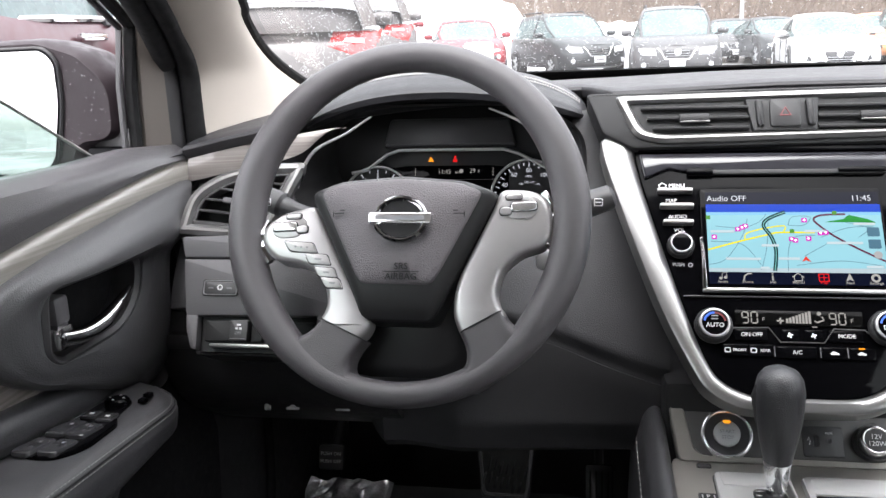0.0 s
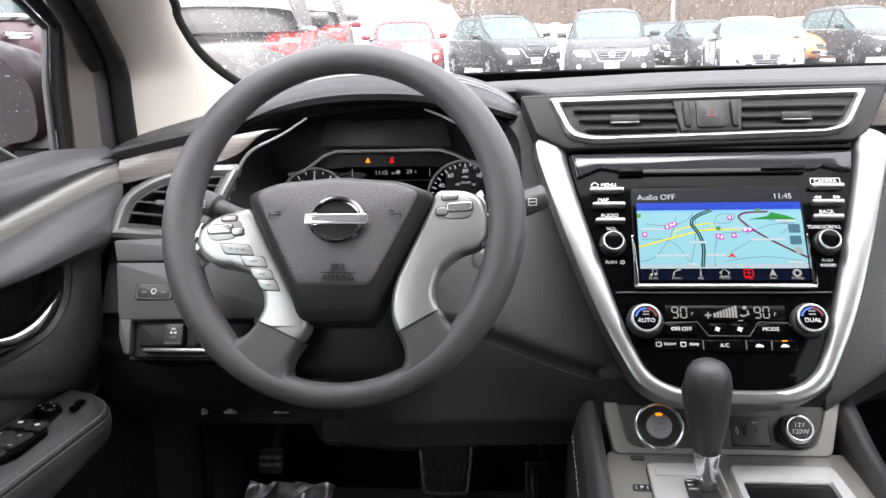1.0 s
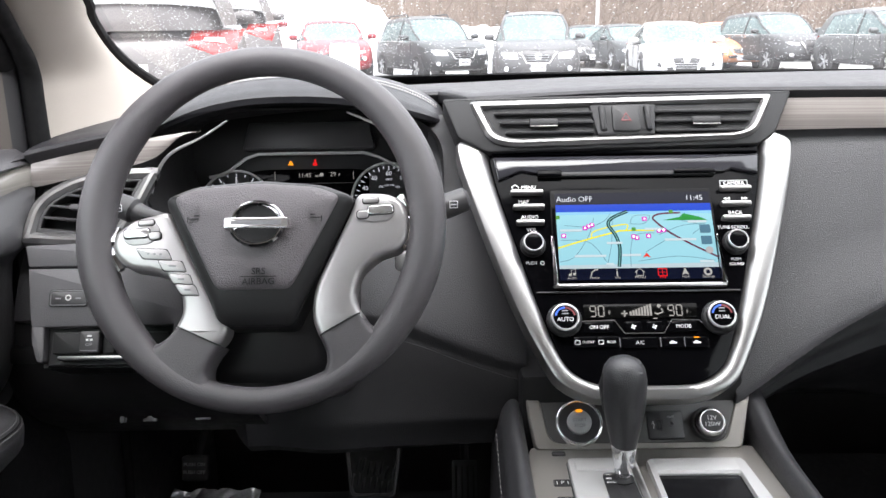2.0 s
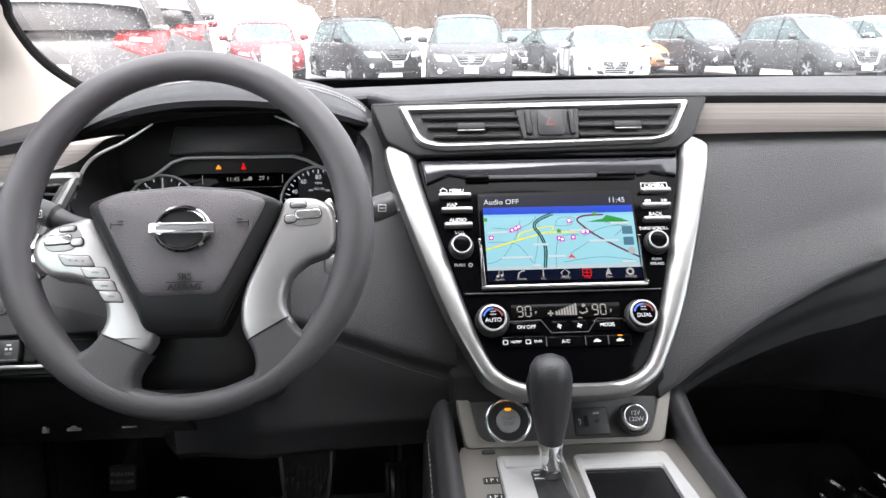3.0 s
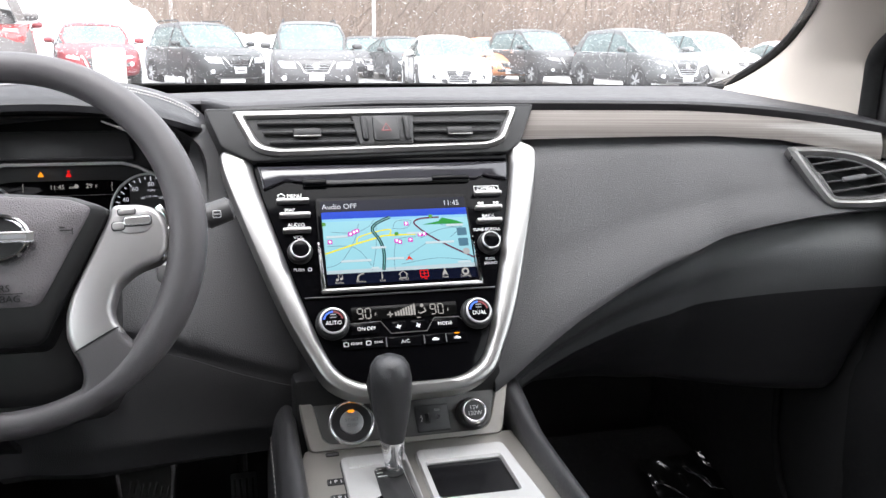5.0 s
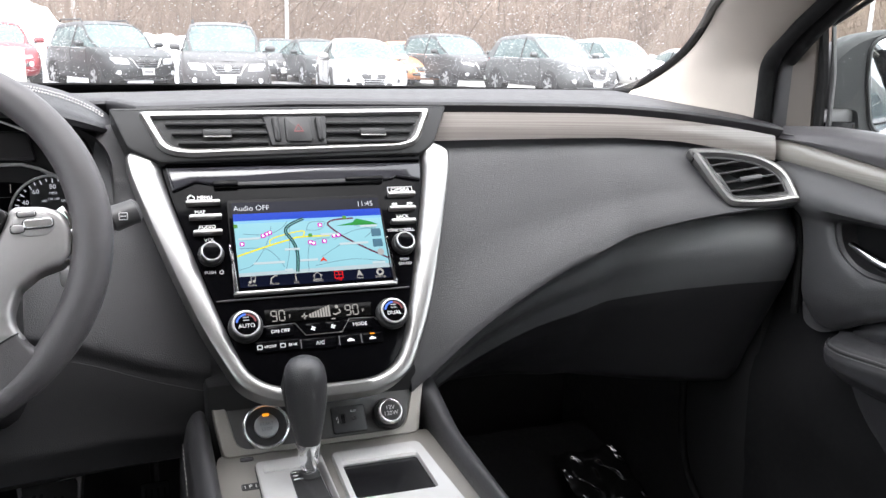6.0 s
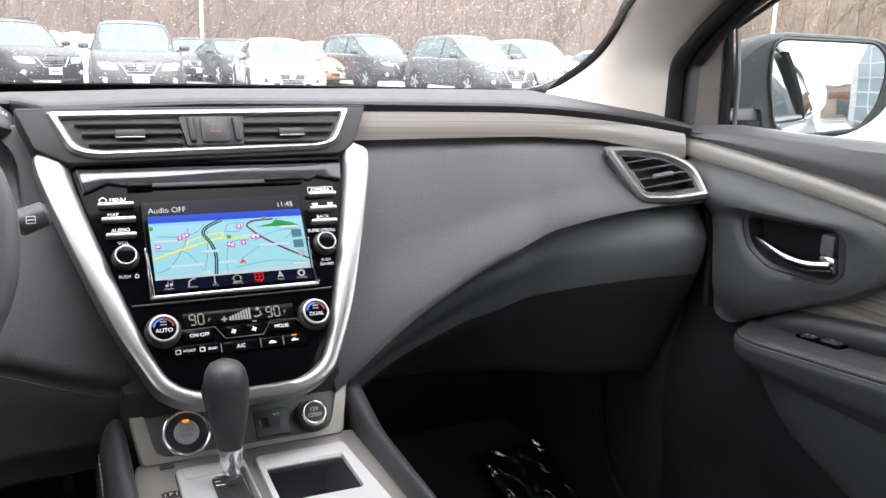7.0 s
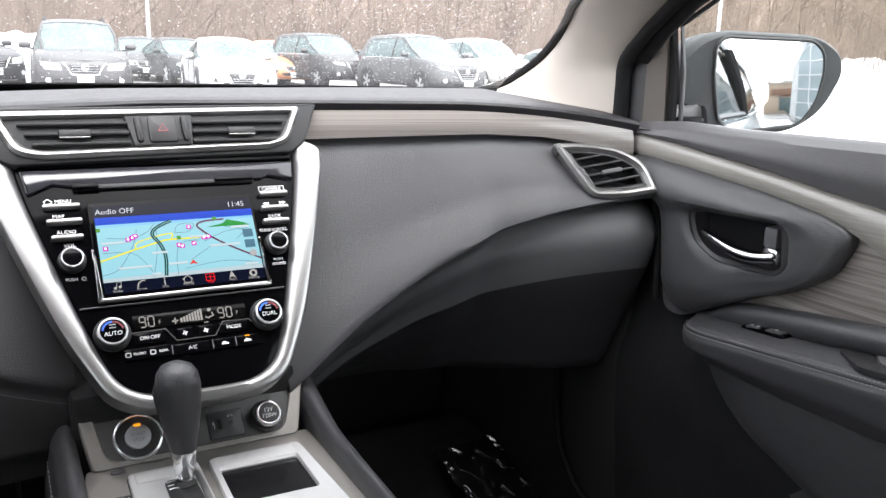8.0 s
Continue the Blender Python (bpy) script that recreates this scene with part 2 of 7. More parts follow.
def sweep(bm, path, rad, n=10, closed=False, flat=1.0):
    """A tube of radius rad (a number, or one for each point) along a path."""
    P, rings, count = [Vector(p) for p in path], [], len(path)
    up = Vector((0, 0, 1))
    for i, p in enumerate(P):
        a = P[i - 1] if (i or closed) else p
        b = P[(i + 1) % count] if (i < count - 1 or closed) else p
        t = (b - a).normalized()
        s = t.cross(up)
        if rings and s.length < 0.3:
            s = last - t * last.dot(t)
        s = s.normalized() if s.length > 1e-4 else Vector((1, 0, 0))
        if rings and s.dot(last) < 0:
            s = -s
        last = s
        w = s.cross(t)
        r = rad[i] if isinstance(rad, (list, tuple)) else rad
        rings.append([p + s * (r * math.cos(2 * math.pi * k / n)) + w * (r * flat * math.sin(2 * math.pi * k / n)) for k in range(n)])
    return loft(bm, rings, closed=closed)


def sheet(bm, fn, nu, nv, thick=0.0):
    """A surface fn(u, v), u and v from 0 to 1, given a thickness on its back."""
    vs = [[bm.verts.new(fn(i / nu, j / nv)) for j in range(nv + 1)] for i in range(nu + 1)]
    fs = [bm.faces.new((vs[i][j], vs[i + 1][j], vs[i + 1][j + 1], vs[i][j + 1])) for i in range(nu) for j in range(nv)]
    if thick:
        bmesh.ops.recalc_face_normals(bm, faces=fs)
        bmesh.ops.solidify(bm, geom=fs, thickness=thick)
    return bm


def curve(keys, n=40):
    """A smooth path through the keys."""
    K, out = [Vector(k) for k in keys], []
    m = len(K) - 1
    for i in range(n + 1):
        s = i / n * m
        k = min(int(s), m - 1)
        t = s - k
        p0, p1, p2, p3 = K[max(k - 1, 0)], K[k], K[k + 1], K[min(k + 2, m)]
        out.append(0.5 * (2 * p1 + (p2 - p0) * t + (2 * p0 - 5 * p1 + 4 * p2 - p3) * t * t + (3 * p1 - p0 - 3 * p2 + p3) * t ** 3))
    return out


def lerp(x, xs, ys):
    return float(np.interp(x, xs, ys))


def smooth01(a, b, x):
    t = min(max((x - a) / (b - a), 0), 1)
    return t * t * (3 - 2 * t)


def letters(name, words, size, m, mat, parent, label="", depth=0.0002, align="CENTER", wide=1.0):
    """Raised lettering in the frame m, set about its origin."""
    cu = bpy.data.curves.new(name, "FONT")
    cu.body, cu.size, cu.align_x, cu.align_y, cu.extrude = words, size, align, "CENTER", depth
    cu.resolution_u = 3
    tmp = new(name, cu)
    bpy.context.view_layer.update()
    me = bpy.data.meshes.new_from_object(tmp)
    bpy.data.objects.remove(tmp)
    bpy.data.curves.remove(cu)
    me.transform(m @ Matrix.Diagonal((wide, 1, 1, 1)))
    me.materials.clear()
    me.materials.append(mat)
    ob = new(name, me)
    ob.parent = parent
    ob.matrix_parent_inverse = Matrix.Translation(parent.location).inverted() if parent.parent is None else XY
    return tagged(ob, label)


def at2(m, x, y, z=0.0, turn=0.0):
    return m @ Matrix.Translation((x, y, z)) @ Matrix.Rotation(radians(turn), 4, "Z")


def ribbon(bm, pts, w, m, z, t=0.0002):
    """A flat band of width w along a line in the frame m."""
    P, left, right = [Vector(p) for p in pts], [], []
    for i, p in enumerate(P):
        d = (P[min(i + 1, len(P) - 1)] - P[max(i - 1, 0)]).normalized()
        k = Vector((-d.y, d.x)) * w / 2
        left.append(p + k)
        right.append(p - k)
    vs = [[m @ Vector((q.x, q.y, z)) for q in side] for side in (left, right)]
    return loft(bm, [[a, b] for a, b in zip(*vs)], ring_closed=False)


def B():
    return bmesh.new()


# ---- dashboard ----


def y_wood(x):
    return 1.030 - 0.25 * x * x


def dip(x):
    """The car leans a little: its driver's side lies lower."""
    return 0.034 * min(x, 0.0)


def z_wood(x):
    return dip(x) + 1.312 - 0.3 * max(0.0, abs(x) - 0.4) ** 2


def z_low(x):
    """Lower edge of the veneer strip."""
    return dip(x) + lerp(abs(x), [0.2, 0.47, 0.56, 0.63, 0.70], [1.275, 1.281, 1.277, 1.266, 1.251])


def y_face(x, z):
    """The padded face below the strip: leans towards the seats, more so at the ends."""
    k = 0.48 + 0.72 * smooth01(0.35, 0.68, abs(x))
    d = z_low(x) - z
    q = 0.08 + 0.4 * smooth01(0.47, 0.3, abs(x))
    soft = -0.025 * math.log(math.exp(-d / 0.025) + math.exp(-q / 0.025))
    return y_wood(x) - 0.30 * d - (k - 0.30) * soft + 0.02 * smooth01(0.695, 0.717, abs(x))


def z_crease(x):
    keys = [0.06, 0.12, 0.174, 0.219, 0.26, 0.31, 0.36, 0.425, 0.51, 0.59, 0.65, 0.72, 0.80], [0.905, 0.942, 0.977, 1.012, 1.036, 1.064, 1.091, 1.124, 1.157, 1.179, 1.186, 1.189, 1.190]
    return sum(lerp(x + 0.012 * (i - 4), *keys) for i in range(9)) / 9


dash = thing("dashboard", (0, 1.2, 0.6), "black padded car dashboard with grey veneer strip and stitched meter hood", "dashboard")


def top_pad(u, v):
    x = -0.708 + 1.416 * u
    yw, zt = y_wood(x) + 0.13 * smooth01(0.215, 0.17, abs(x + 0.402)), z_wood(x)
    yb, zb = 1.49 - 0.14 * x * x, 1.318 + 0.012 * max(x, 0) + 0.030 * min(x, 0)
    keys = [(yw + 0.012, zt - 0.001), (yw - 0.003, zt + 0.0005), (yw - 0.008, zt + 0.006), (yw - 0.013, zt + 0.012), (yw - 0.010, zt + 0.0165), (yw + 0.006, zt + 0.0195),
            (yw + 0.09, lerp(0.25, [0, 1], [zt + 0.021, zb + 0.006])), (yw * 0.5 + yb * 0.5, (zt + zb) / 2 + 0.013), (yb - 0.02, zb + 0.002), (yb + 0.03, zb - 0.008)]
    s = v * (len(keys) - 1)
    k = min(int(s), len(keys) - 2)
    t = s - k
    return (x, keys[k][0] * (1 - t) + keys[k + 1][0] * t, keys[k][1] * (1 - t) + keys[k + 1][1] * t)


top = part("top_pad", sheet(B(), top_pad, 110, 32, 0.006), TOPPAD, dash)

# veneer strips: passenger side and the short driver's end
for name, x0, x1 in (("veneer_strip", 0.196, 0.700),):
    def strip(u, v, x0=x0, x1=x1):
        x = x0 + (x1 - x0) * u
        z = z_wood(x) * (1 - v) + z_low(x) * v
        return (x, y_wood(x) - 0.004 - 0.006 * v - 0.003 * math.sin(math.pi * v), z)
    part(name, sheet(B(), strip, 40, 6, 0.006), WOOD, dash, "grey lacquered wood veneer")


def face_upper(u, v):
    x = 0.125 + 0.59 * u
    z0, z1 = z_low(x) - 0.001, z_crease(x)
    z = z0 + (z1 - z0) * v
    drop = 0.004 * math.sin(math.pi * min(v * 6, 1) / 2) + 0.010 * smooth01(0.55, 0.93, v) * (1 - smooth01(0.93, 1.0, v)) - 0.022 * smooth01(0.93, 1.0, v) ** 2
    return (x, y_face(x, z) - drop, z)


part("face_panel", sheet(B(), face_upper, 50, 40, 0.006), PAD, dash)


def knee_at(x, v):
    """The knee roll: a deep fold under the crease, then a bulge that draws back towards the console."""
    zc = z_crease(x)
    yc = y_face(x, zc)
    back = 0.11 * smooth01(0.70, 0.16, x)
    fall = max(0.0, zc - 0.145 - 0.862)
    keys = curve([(0, yc + 0.030, zc + 0.010), (0, yc + 0.026, zc - 0.004), (0, yc + 0.010 + back * 0.4, zc - 0.020), (0, yc - 0.006 + back * 0.7, zc - 0.044), (0, yc - 0.008 + back, zc - 0.070),
                  (0, yc + 0.006 + back, zc - 0.096 - 0.10 * fall), (0, yc + 0.034 + back, zc - 0.116 - 0.30 * fall), (0, yc + 0.068 + back, zc - 0.128 - 0.62 * fall), (0, yc + 0.105 + back, zc - 0.136 - 0.93 * fall), (0, yc + 0.20 + back, zc - 0.140 - fall)], 48)
    q = min(max(v, 0.0), 1.0) * 48
    k = min(int(q), 47)
    return keys[k].lerp(keys[k + 1], q - k)


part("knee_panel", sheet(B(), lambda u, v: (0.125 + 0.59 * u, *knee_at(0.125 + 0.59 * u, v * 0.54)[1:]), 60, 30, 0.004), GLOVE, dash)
# lower half of the roll: its fade into shade is a darker colour
part("glove_box_underside", sheet(B(), lambda u, v: (0.125 + 0.59 * u, *knee_at(0.125 + 0.59 * u, 0.54 + v * 0.46)[1:]), 60, 26, 0.004), LIDSHADE, dash, "glove box lid, shade under the roll put into its colour")
# lid line of the glove box


def lid_line(x, z):
    """The point of the knee roll at that height."""
    near = min((knee_at(x, v / 192) for v in range(32, 176)), key=lambda p: abs(p.z - z))
    return (x, near.y - 0.0006, z)


gl = [lid_line(p.x, p.z) for p in curve([(0.45, 0, 1.033), (0.506, 0, 1.043), (0.566, 0, 1.054), (0.605, 0, 1.060), (0.622, 0, 1.060), (0.630, 0, 1.053), (0.634, 0, 1.040)], 30)]
part("glove_box_seam", sweep(B(), gl, 0.0014, 6), RUBBER, dash)
# unreadable embossed mark by the side vent
for i, w in enumerate((0.034, 0.026)):
    x = 0.592
    z = 1.183 - 0.006 * i
    part("embossed_mark", box(B(), (x, y_face(x, z) - 0.0045, z), (w, 0.001, 0.0014), 0.0004), GREYPL, dash)


CREASE = [-0.46, -0.316, -0.259, -0.209, -0.163, -0.117], [1.075, 1.039, 1.024, 1.003, 0.988, 0.975]


def crease_left(x):
    return sum(lerp(x + 0.012 * k, CREASE[0], CREASE[1]) for k in range(-2, 3)) / 5


def driver_low(u, v):
    x = -0.700 + 0.575 * u
    zt = lerp(x, [-0.72, -0.62, -0.58, -0.252, -0.245, -0.2], [1.228, 1.232, 1.17, 1.17, 1.296, 1.30])
    zb = lerp(x, [-0.72, -0.475, -0.455, -0.25, -0.15], [1.088, 1.086, 0.935, 0.930, 0.945])
    zb = max(zb, crease_left(x)) if x > -0.455 else zb
    z = zt + (zb - zt) * v
    y = y_face(x, z) + 0.045 * smooth01(-0.672, -0.656, x) * smooth01(-0.46, -0.48, x) * smooth01(1.205, 1.185, z)
    return (x, y + (0.014 * smooth01(0.03, 0.0, z - zb) if x > -0.455 else 0.03 * smooth01(0.9, 1.0, v)), z)


part("driver_panel", sheet(B(), driver_low, 80, 60, 0.006), PAD, dash)
part("driver_knee_underside", box(B(), (-0.30, 1.12, 0.893), (0.36, 0.36, 0.02), 0.006), DARK, dash)
part("driver_side_underside", box(B(), (-0.625, 1.0, 1.06), (0.18, 0.40, 0.02), 0.006), DARK, dash)


def knee_low(u, v):
    x = -0.505 + 0.38 * u
    zt = crease_left(max(x, -0.46)) + 0.0015
    zb = 0.888 + 0.045 * smooth01(-0.475, -0.52, x)
    z = zt + (zb - zt) * v
    k = max(x, -0.47)
    return (x, y_face(k, max(z, 0.93)) + 0.011 + 0.045 * smooth01(-0.3, 1.0, v) + 0.012 * smooth01(0.93, 1.0, v) + 0.03 * smooth01(-0.47, -0.51, x), z)


part("knee_bolster", sheet(B(), knee_low, 38, 30, 0.006), LOWERPL, dash, "black moulded knee panel")
for k in (0.07, 0.67):
    part("knee_seam", sweep(B(), [Vector(knee_low(k + 0.025 * (1 - v), v)) + Vector((0, -0.0005, 0)) for v in (0.62, 0.7, 0.8, 0.9, 0.99)], 0.0016, 5), DARK, dash)


# meter hood
HX = -0.416


def hood(u, v):
    w = 1.0 - 2.0 * u
    b = abs(w)
    droop = 0.018 * max(0.0, -w) ** 2.5
    lip, top = 1.314 - 0.036 * b ** 2.2 - droop, 1.350 - 0.044 * b ** 2.4 - 0.6 * droop
    keys = [(1.13, lip + 0.006), (1.03, lip), (1.0, lip + 0.001), (0.984, lip + 0.006), (0.981, lip + 0.014), (0.992, lip + 0.021), (1.02, top - 0.006), (1.06, top), (1.12, top + 0.002), (1.19, top - 0.006), (1.27, top - 0.025), (1.34, top - 0.06)]
    q = v * (len(keys) - 1)
    k = min(int(q), len(keys) - 2)
    t = q - k
    y, z = (keys[k][i] * (1 - t) + keys[k + 1][i] * t for i in range(2))
    e = math.sqrt(max(0.0, 1 - b ** 9))
    ym, zm = 1.07, (lip + top) / 2 - 0.006
    return (HX + (0.194 if w > 0 else 0.204) * w, ym + (y - ym) * (0.35 + 0.65 * e) + 0.02 * b * b, zm + (z - zm) * e)


hd = part("meter_hood", sheet(B(), hood, 64, 33, 0.004), HOODSKIN, dash, "black leather hood with twin stitching")
for off in (0.0, 0.006):
    for i in range(110):
        p, q = Vector(hood(0.03 + 0.94 * i / 110, 0.595 + off * 6)), Vector(hood(0.03 + 0.94 * (i + 0.6) / 110, 0.595 + off * 6))
        if i == 0:
            st = B()
        up = Vector((0, -0.0006, 0.0016))
        sweep(st, [p + up, q + up], 0.001, 4)
    part("stitching", st, HOODTHREAD, hd)

# driver's strip: from the door up to a thin tip under the hood


def strip_left(u, v):
    x = -0.706 + 0.186 * u
    top = min(sum(lerp(x + 0.01 * k, [-0.706, -0.617, -0.566, -0.540, -0.520], [1.276, 1.288, 1.288, 1.290, 1.289]) for k in range(-2, 3)) / 5, z_wood(x) + 0.001)
    bot = min(top - 0.0005, sum(lerp(x + 0.01 * k, [-0.706, -0.672, -0.620, -0.580, -0.550, -0.520], [1.232, 1.240, 1.248, 1.256, 1.272, 1.288]) for k in range(-2, 3)) / 5)
    bot += (top - bot) * smooth01(-0.575, -0.521, x)
    return (x, lerp(x, [-0.706, -0.62, -0.496], [0.902, 0.932, 0.965]) - 0.006 * v - 0.003 * math.sin(math.pi * v), top + (bot - top) * v)


part("veneer_strip", sheet(B(), strip_left, 40, 6), WOOD, dash, "grey lacquered wood veneer")
for s in (-1, 1):
    part("end_cap", box(B(), (s * 0.724, 1.02, 1.11), (0.016, 0.19, 0.32), 0.003), DARK, dash)
    lean = 0.0 if s > 0 else -0.021
    part("gap_filler", box(B(), (s * 0.722, 0.915, 1.245 + lean), (0.010, 0.034, 0.03), 0.002), RUBBER, dash)
    part("door_gap_seal", sweep(B(), [(s * x, y, z + lean) for x, y, z in ((0.712, 0.921, 1.294), (0.712, 0.925, 1.258), (0.716, 0.905, 1.238), (0.718, 0.872, 1.213), (0.717, 0.852, 1.185), (0.715, 0.838, 1.13), (0.715, 0.832, 1.03))], 0.0055, 8), RUBBER, dash, "black gap seal")

# side vents


def side_vent(s):
    n = Vector((-0.35 * s, -0.80, 0.49)).normalized()
    u = Vector((s, 0, 0)) - n * (n.x * s)
    u.normalize()
    v = n.cross(u) * s
    o = Vector((0.630 * s, 0.878 - 0.008, 1.229 if s > 0 else 1.213)) + n * 0.007
    m = Matrix((((u.x), v.x, n.x, o.x), (u.y, v.y, n.y, o.y), (u.z, v.z, n.z, o.z), (0, 0, 0, 1)))
    vent = part("side_vent", prism(B(), rounded([(-0.022, -0.030), (0.010, -0.038), (0.054, -0.040), (0.048, -0.002), (0.018, 0.024), (-0.025, 0.040), (-0.060, 0.046), (-0.042, 0.0)], 0.006), m, -0.035, -0.02), DARK, dash)
    out = rounded([(-0.037, -0.038), (0.010, -0.0475), (0.0655, -0.049), (0.058, 0.002), (0.0235, 0.032), (-0.025, 0.049), (-0.074, 0.057), (-0.0515, -0.004)], [0.012, 0.02, 0.005, 0.02, 0.02, 0.02, 0.006, 0.02], 6)
    frame_ring(bm := B(), out, inset(out, 0.0125), m, -0.02, 0.006, 0.0045)
    part("frame", bm, SATIN, vent, "satin silver surround")
    frame_ring(bm := B(), inset(out, 0.0122), inset(out, 0.016), m, -0.02, 0.001, 0.001)
    part("inner_lip", bm, PLASTIC, vent)
    for i in range(5):
        y = -0.031 + 0.0145 * i
        x0, x1 = lerp(y, [-0.0285, 0.04], [-0.026, -0.056]), lerp(y, [-0.039, -0.012, 0.02, 0.036], [0.054, 0.050, 0.024, -0.014])
        part("slat", box(B(), ((x0 + x1) / 2, y - 0.0012, -0.006), (x1 - x0, 0.0030, 0.015), 0.001, m @ Matrix.Translation((0, y, 0)) @ Matrix.Rotation(0.35, 4, "X") @ Matrix.Translation((0, -y, 0))), PLASTIC, vent)
    part("tab", box(B(), (0.004, -0.003, 0.002), (0.032, 0.007, 0.006), 0.002, m), GREYPL, vent, "silver-edged vent tab")
    if s > 0:
        part("thumb_wheel", prism(B(), rounded([(-0.046, 0.012), (-0.034, -0.020), (-0.028, -0.018), (-0.039, 0.014)], 0.002), m, -0.02, 0.002, 0.001), PLASTIC, vent)


side_vent(1)
side_vent(-1)

# driver's switches
SW = axes((-0.598, 0.772, 1.142), (1, 0, 0), (0, 0.48, 0.88))
out = rounded([(-0.066, 0.0265), (-0.0562, -0.0362), (0.145, -0.0340), (0.145, 0.0265)], 0.003, 3)
sp = part("switch_panel", prism(B(), out, SW, -0.08, 0.004, 0.002), GREYPL, dash, "grained dark grey switch panel")
part("panel_leg", prism(B(), rounded([(-0.0565, -0.034), (-0.0545, -0.052), (-0.047, -0.072), (-0.040, -0.073), (-0.042, -0.034)], 0.004, 3), SW, -0.08, 0.0036, 0.002), GREYPL, sp)
part("panel_leg", prism(B(), rounded([(0.092, -0.031), (0.092, -0.076), (0.145, -0.076), (0.145, -0.031)], 0.003, 3), SW, -0.08, 0.0036, 0.002), GREYPL, sp)
up = rounded([(-0.072, 0.052), (0.145, 0.060), (0.145, 0.0285), (-0.066, 0.0285)], 0.003, 3)[::-1]
part("panel_shoulder", prism(B(), up, SW, -0.08, 0.0035, 0.002), GREYPL, dash)
part("panel_back", prism(B(), [(-0.05, -0.076), (0.12, -0.076), (0.12, 0.05), (-0.06, 0.05)], SW, -0.09, -0.02), DARK, dash)
dim = part("dimmer_switch", prism(B(), rect(0.042, 0.019, 0.004, -0.019, -0.0055), SW, 0.0, 0.0046, 0.0004), DARK, dash)
part("dimmer_frame", frame_ring(B(), rect(0.0385, 0.0160, 0.003, -0.019, -0.0058), rect(0.0365, 0.0140, 0.0022, -0.019, -0.0058), SW, 0.004, 0.0065, 0.0005), GREYINK, dim)
part("dimmer_key", prism(B(), rect(0.0363, 0.0138, 0.0022, -0.019, -0.0058), SW, 0.003, 0.0062, 0.001), PLASTIC, dim)
for x in (-0.0295, -0.0085):
    part("mark", box(B(), (x, -0.0062, 0.0064), (0.0055, 0.0014, 0.0005), 0, SW), GREYINK, dim)
part("mark", frame_ring(B(), disc(0.0032, 0.0032, 14, -0.019, -0.0055), disc(0.002, 0.002, 14, -0.019, -0.0055), SW, 0.006, 0.0067, 0.0002), INK, dim)
bank = part("switch_bank", prism(B(), rect(0.136, 0.040, 0.002, 0.025, -0.054), SW, -0.019, -0.008), DARK, dash)
for i, (x0, x1) in enumerate(((-0.035, -0.0055), (-0.0045, 0.0158), (0.018, 0.0305), (0.033, 0.0575), (0.0605, 0.087))):
    x, w, on = (x0 + x1) / 2, x1 - x0, i == 1
    b = part("stability_switch" if on else "blank", prism(B(), rect(w, 0.0225, 0.002, x, -0.0515), SW, -0.012, 0.003 if on else -0.003, 0.0012), PLASTIC if on else DARK, bank)
    if on:
        part("icon", box(B(), (x, -0.0455, 0.0032), (0.0046, 0.0018, 0.0004), 0, SW), INK, b)
        for k in (-1, 1):
            part("icon", box(B(), (x + 0.0022 * k, -0.0495, 0.0032), (0.0026, 0.0022, 0.0004), 0, SW), INK, b)
        letters("lettering", "OFF", 0.0042, at2(SW, x, -0.0545, 0.0032), GREYINK, b)
        part("silver_line", box(B(), (x, -0.0605, 0.0032), (0.017, 0.0008, 0.0005), 0, SW), GREYINK, b)
    else:
        part("silver_line", box(B(), (x, -0.0415, -0.0028), (w * 0.8, 0.0006, 0.0005), 0, SW), GREYPL, b)
part("silver_lip", box(B(), (0.030, -0.0680, -0.002), (0.113, 0.0042, 0.010), 0.0015, SW), SATIN, bank)
for x, kind in ((-0.592, 0), (-0.560, 1), (-0.50, 2)):
    m = axes((x, 0.80, 0.983), (1, 0, 0), (0, 0.4, 0.9)) @ Matrix.Diagonal((0.7, 0.7, 1, 1))
    if kind == 0:
        bm = prism(B(), rect(0.007, 0.010, 0.001), m, 0, 0.001)
        prism(bm, rect(0.003, 0.008, 0.001, 0.006, -0.001), m, 0, 0.001)
    elif kind == 1:
        bm = prism(B(), [(-0.011, -0.003), (0.011, -0.003), (0.011, 0.001), (0.005, 0.002), (0.002, 0.005), (-0.004, 0.005), (-0.006, 0.002), (-0.011, 0.001)], m, 0, 0.001)
    else:
        bm = prism(B(), rect(0.024, 0.003, 0.001), m, 0, 0.001)
    part("release_icon", bm, DIMINK, dash)
part("release_panel", sheet(B(), lambda u, v: (-0.72 + 0.27 * u, 0.815 + 0.25 * (v - 0.2) ** 2, 1.09 - 0.20 * v), 10, 10, 0.008), DARK, dash)

# ---- instrument cluster ----
cl = thing("instrument_cluster", (HX, 1.1, 1.15), "dark instrument cluster with two round dials and centre display", "instrument cluster")
CM = axes((HX, 1.10, 1.20), (1, 0, 0), (0, 0.25, 0.97))


def bowl(u, v):
    a = 2 * math.pi * u
    rx, rz = lerp(v, [0, 1], [0.192, 0.165]), lerp(v, [0, 1], [0.082, 0.068])
    e = 0.62
    x = HX + rx * math.copysign(abs(math.cos(a)) ** e, math.cos(a))
    z = 1.232 + rz * math.copysign(abs(math.sin(a)) ** e, math.sin(a))
    return (x, 0.985 + 0.13 * v + 0.1 * max(0, 1.2 - z) * (1 - v), z)


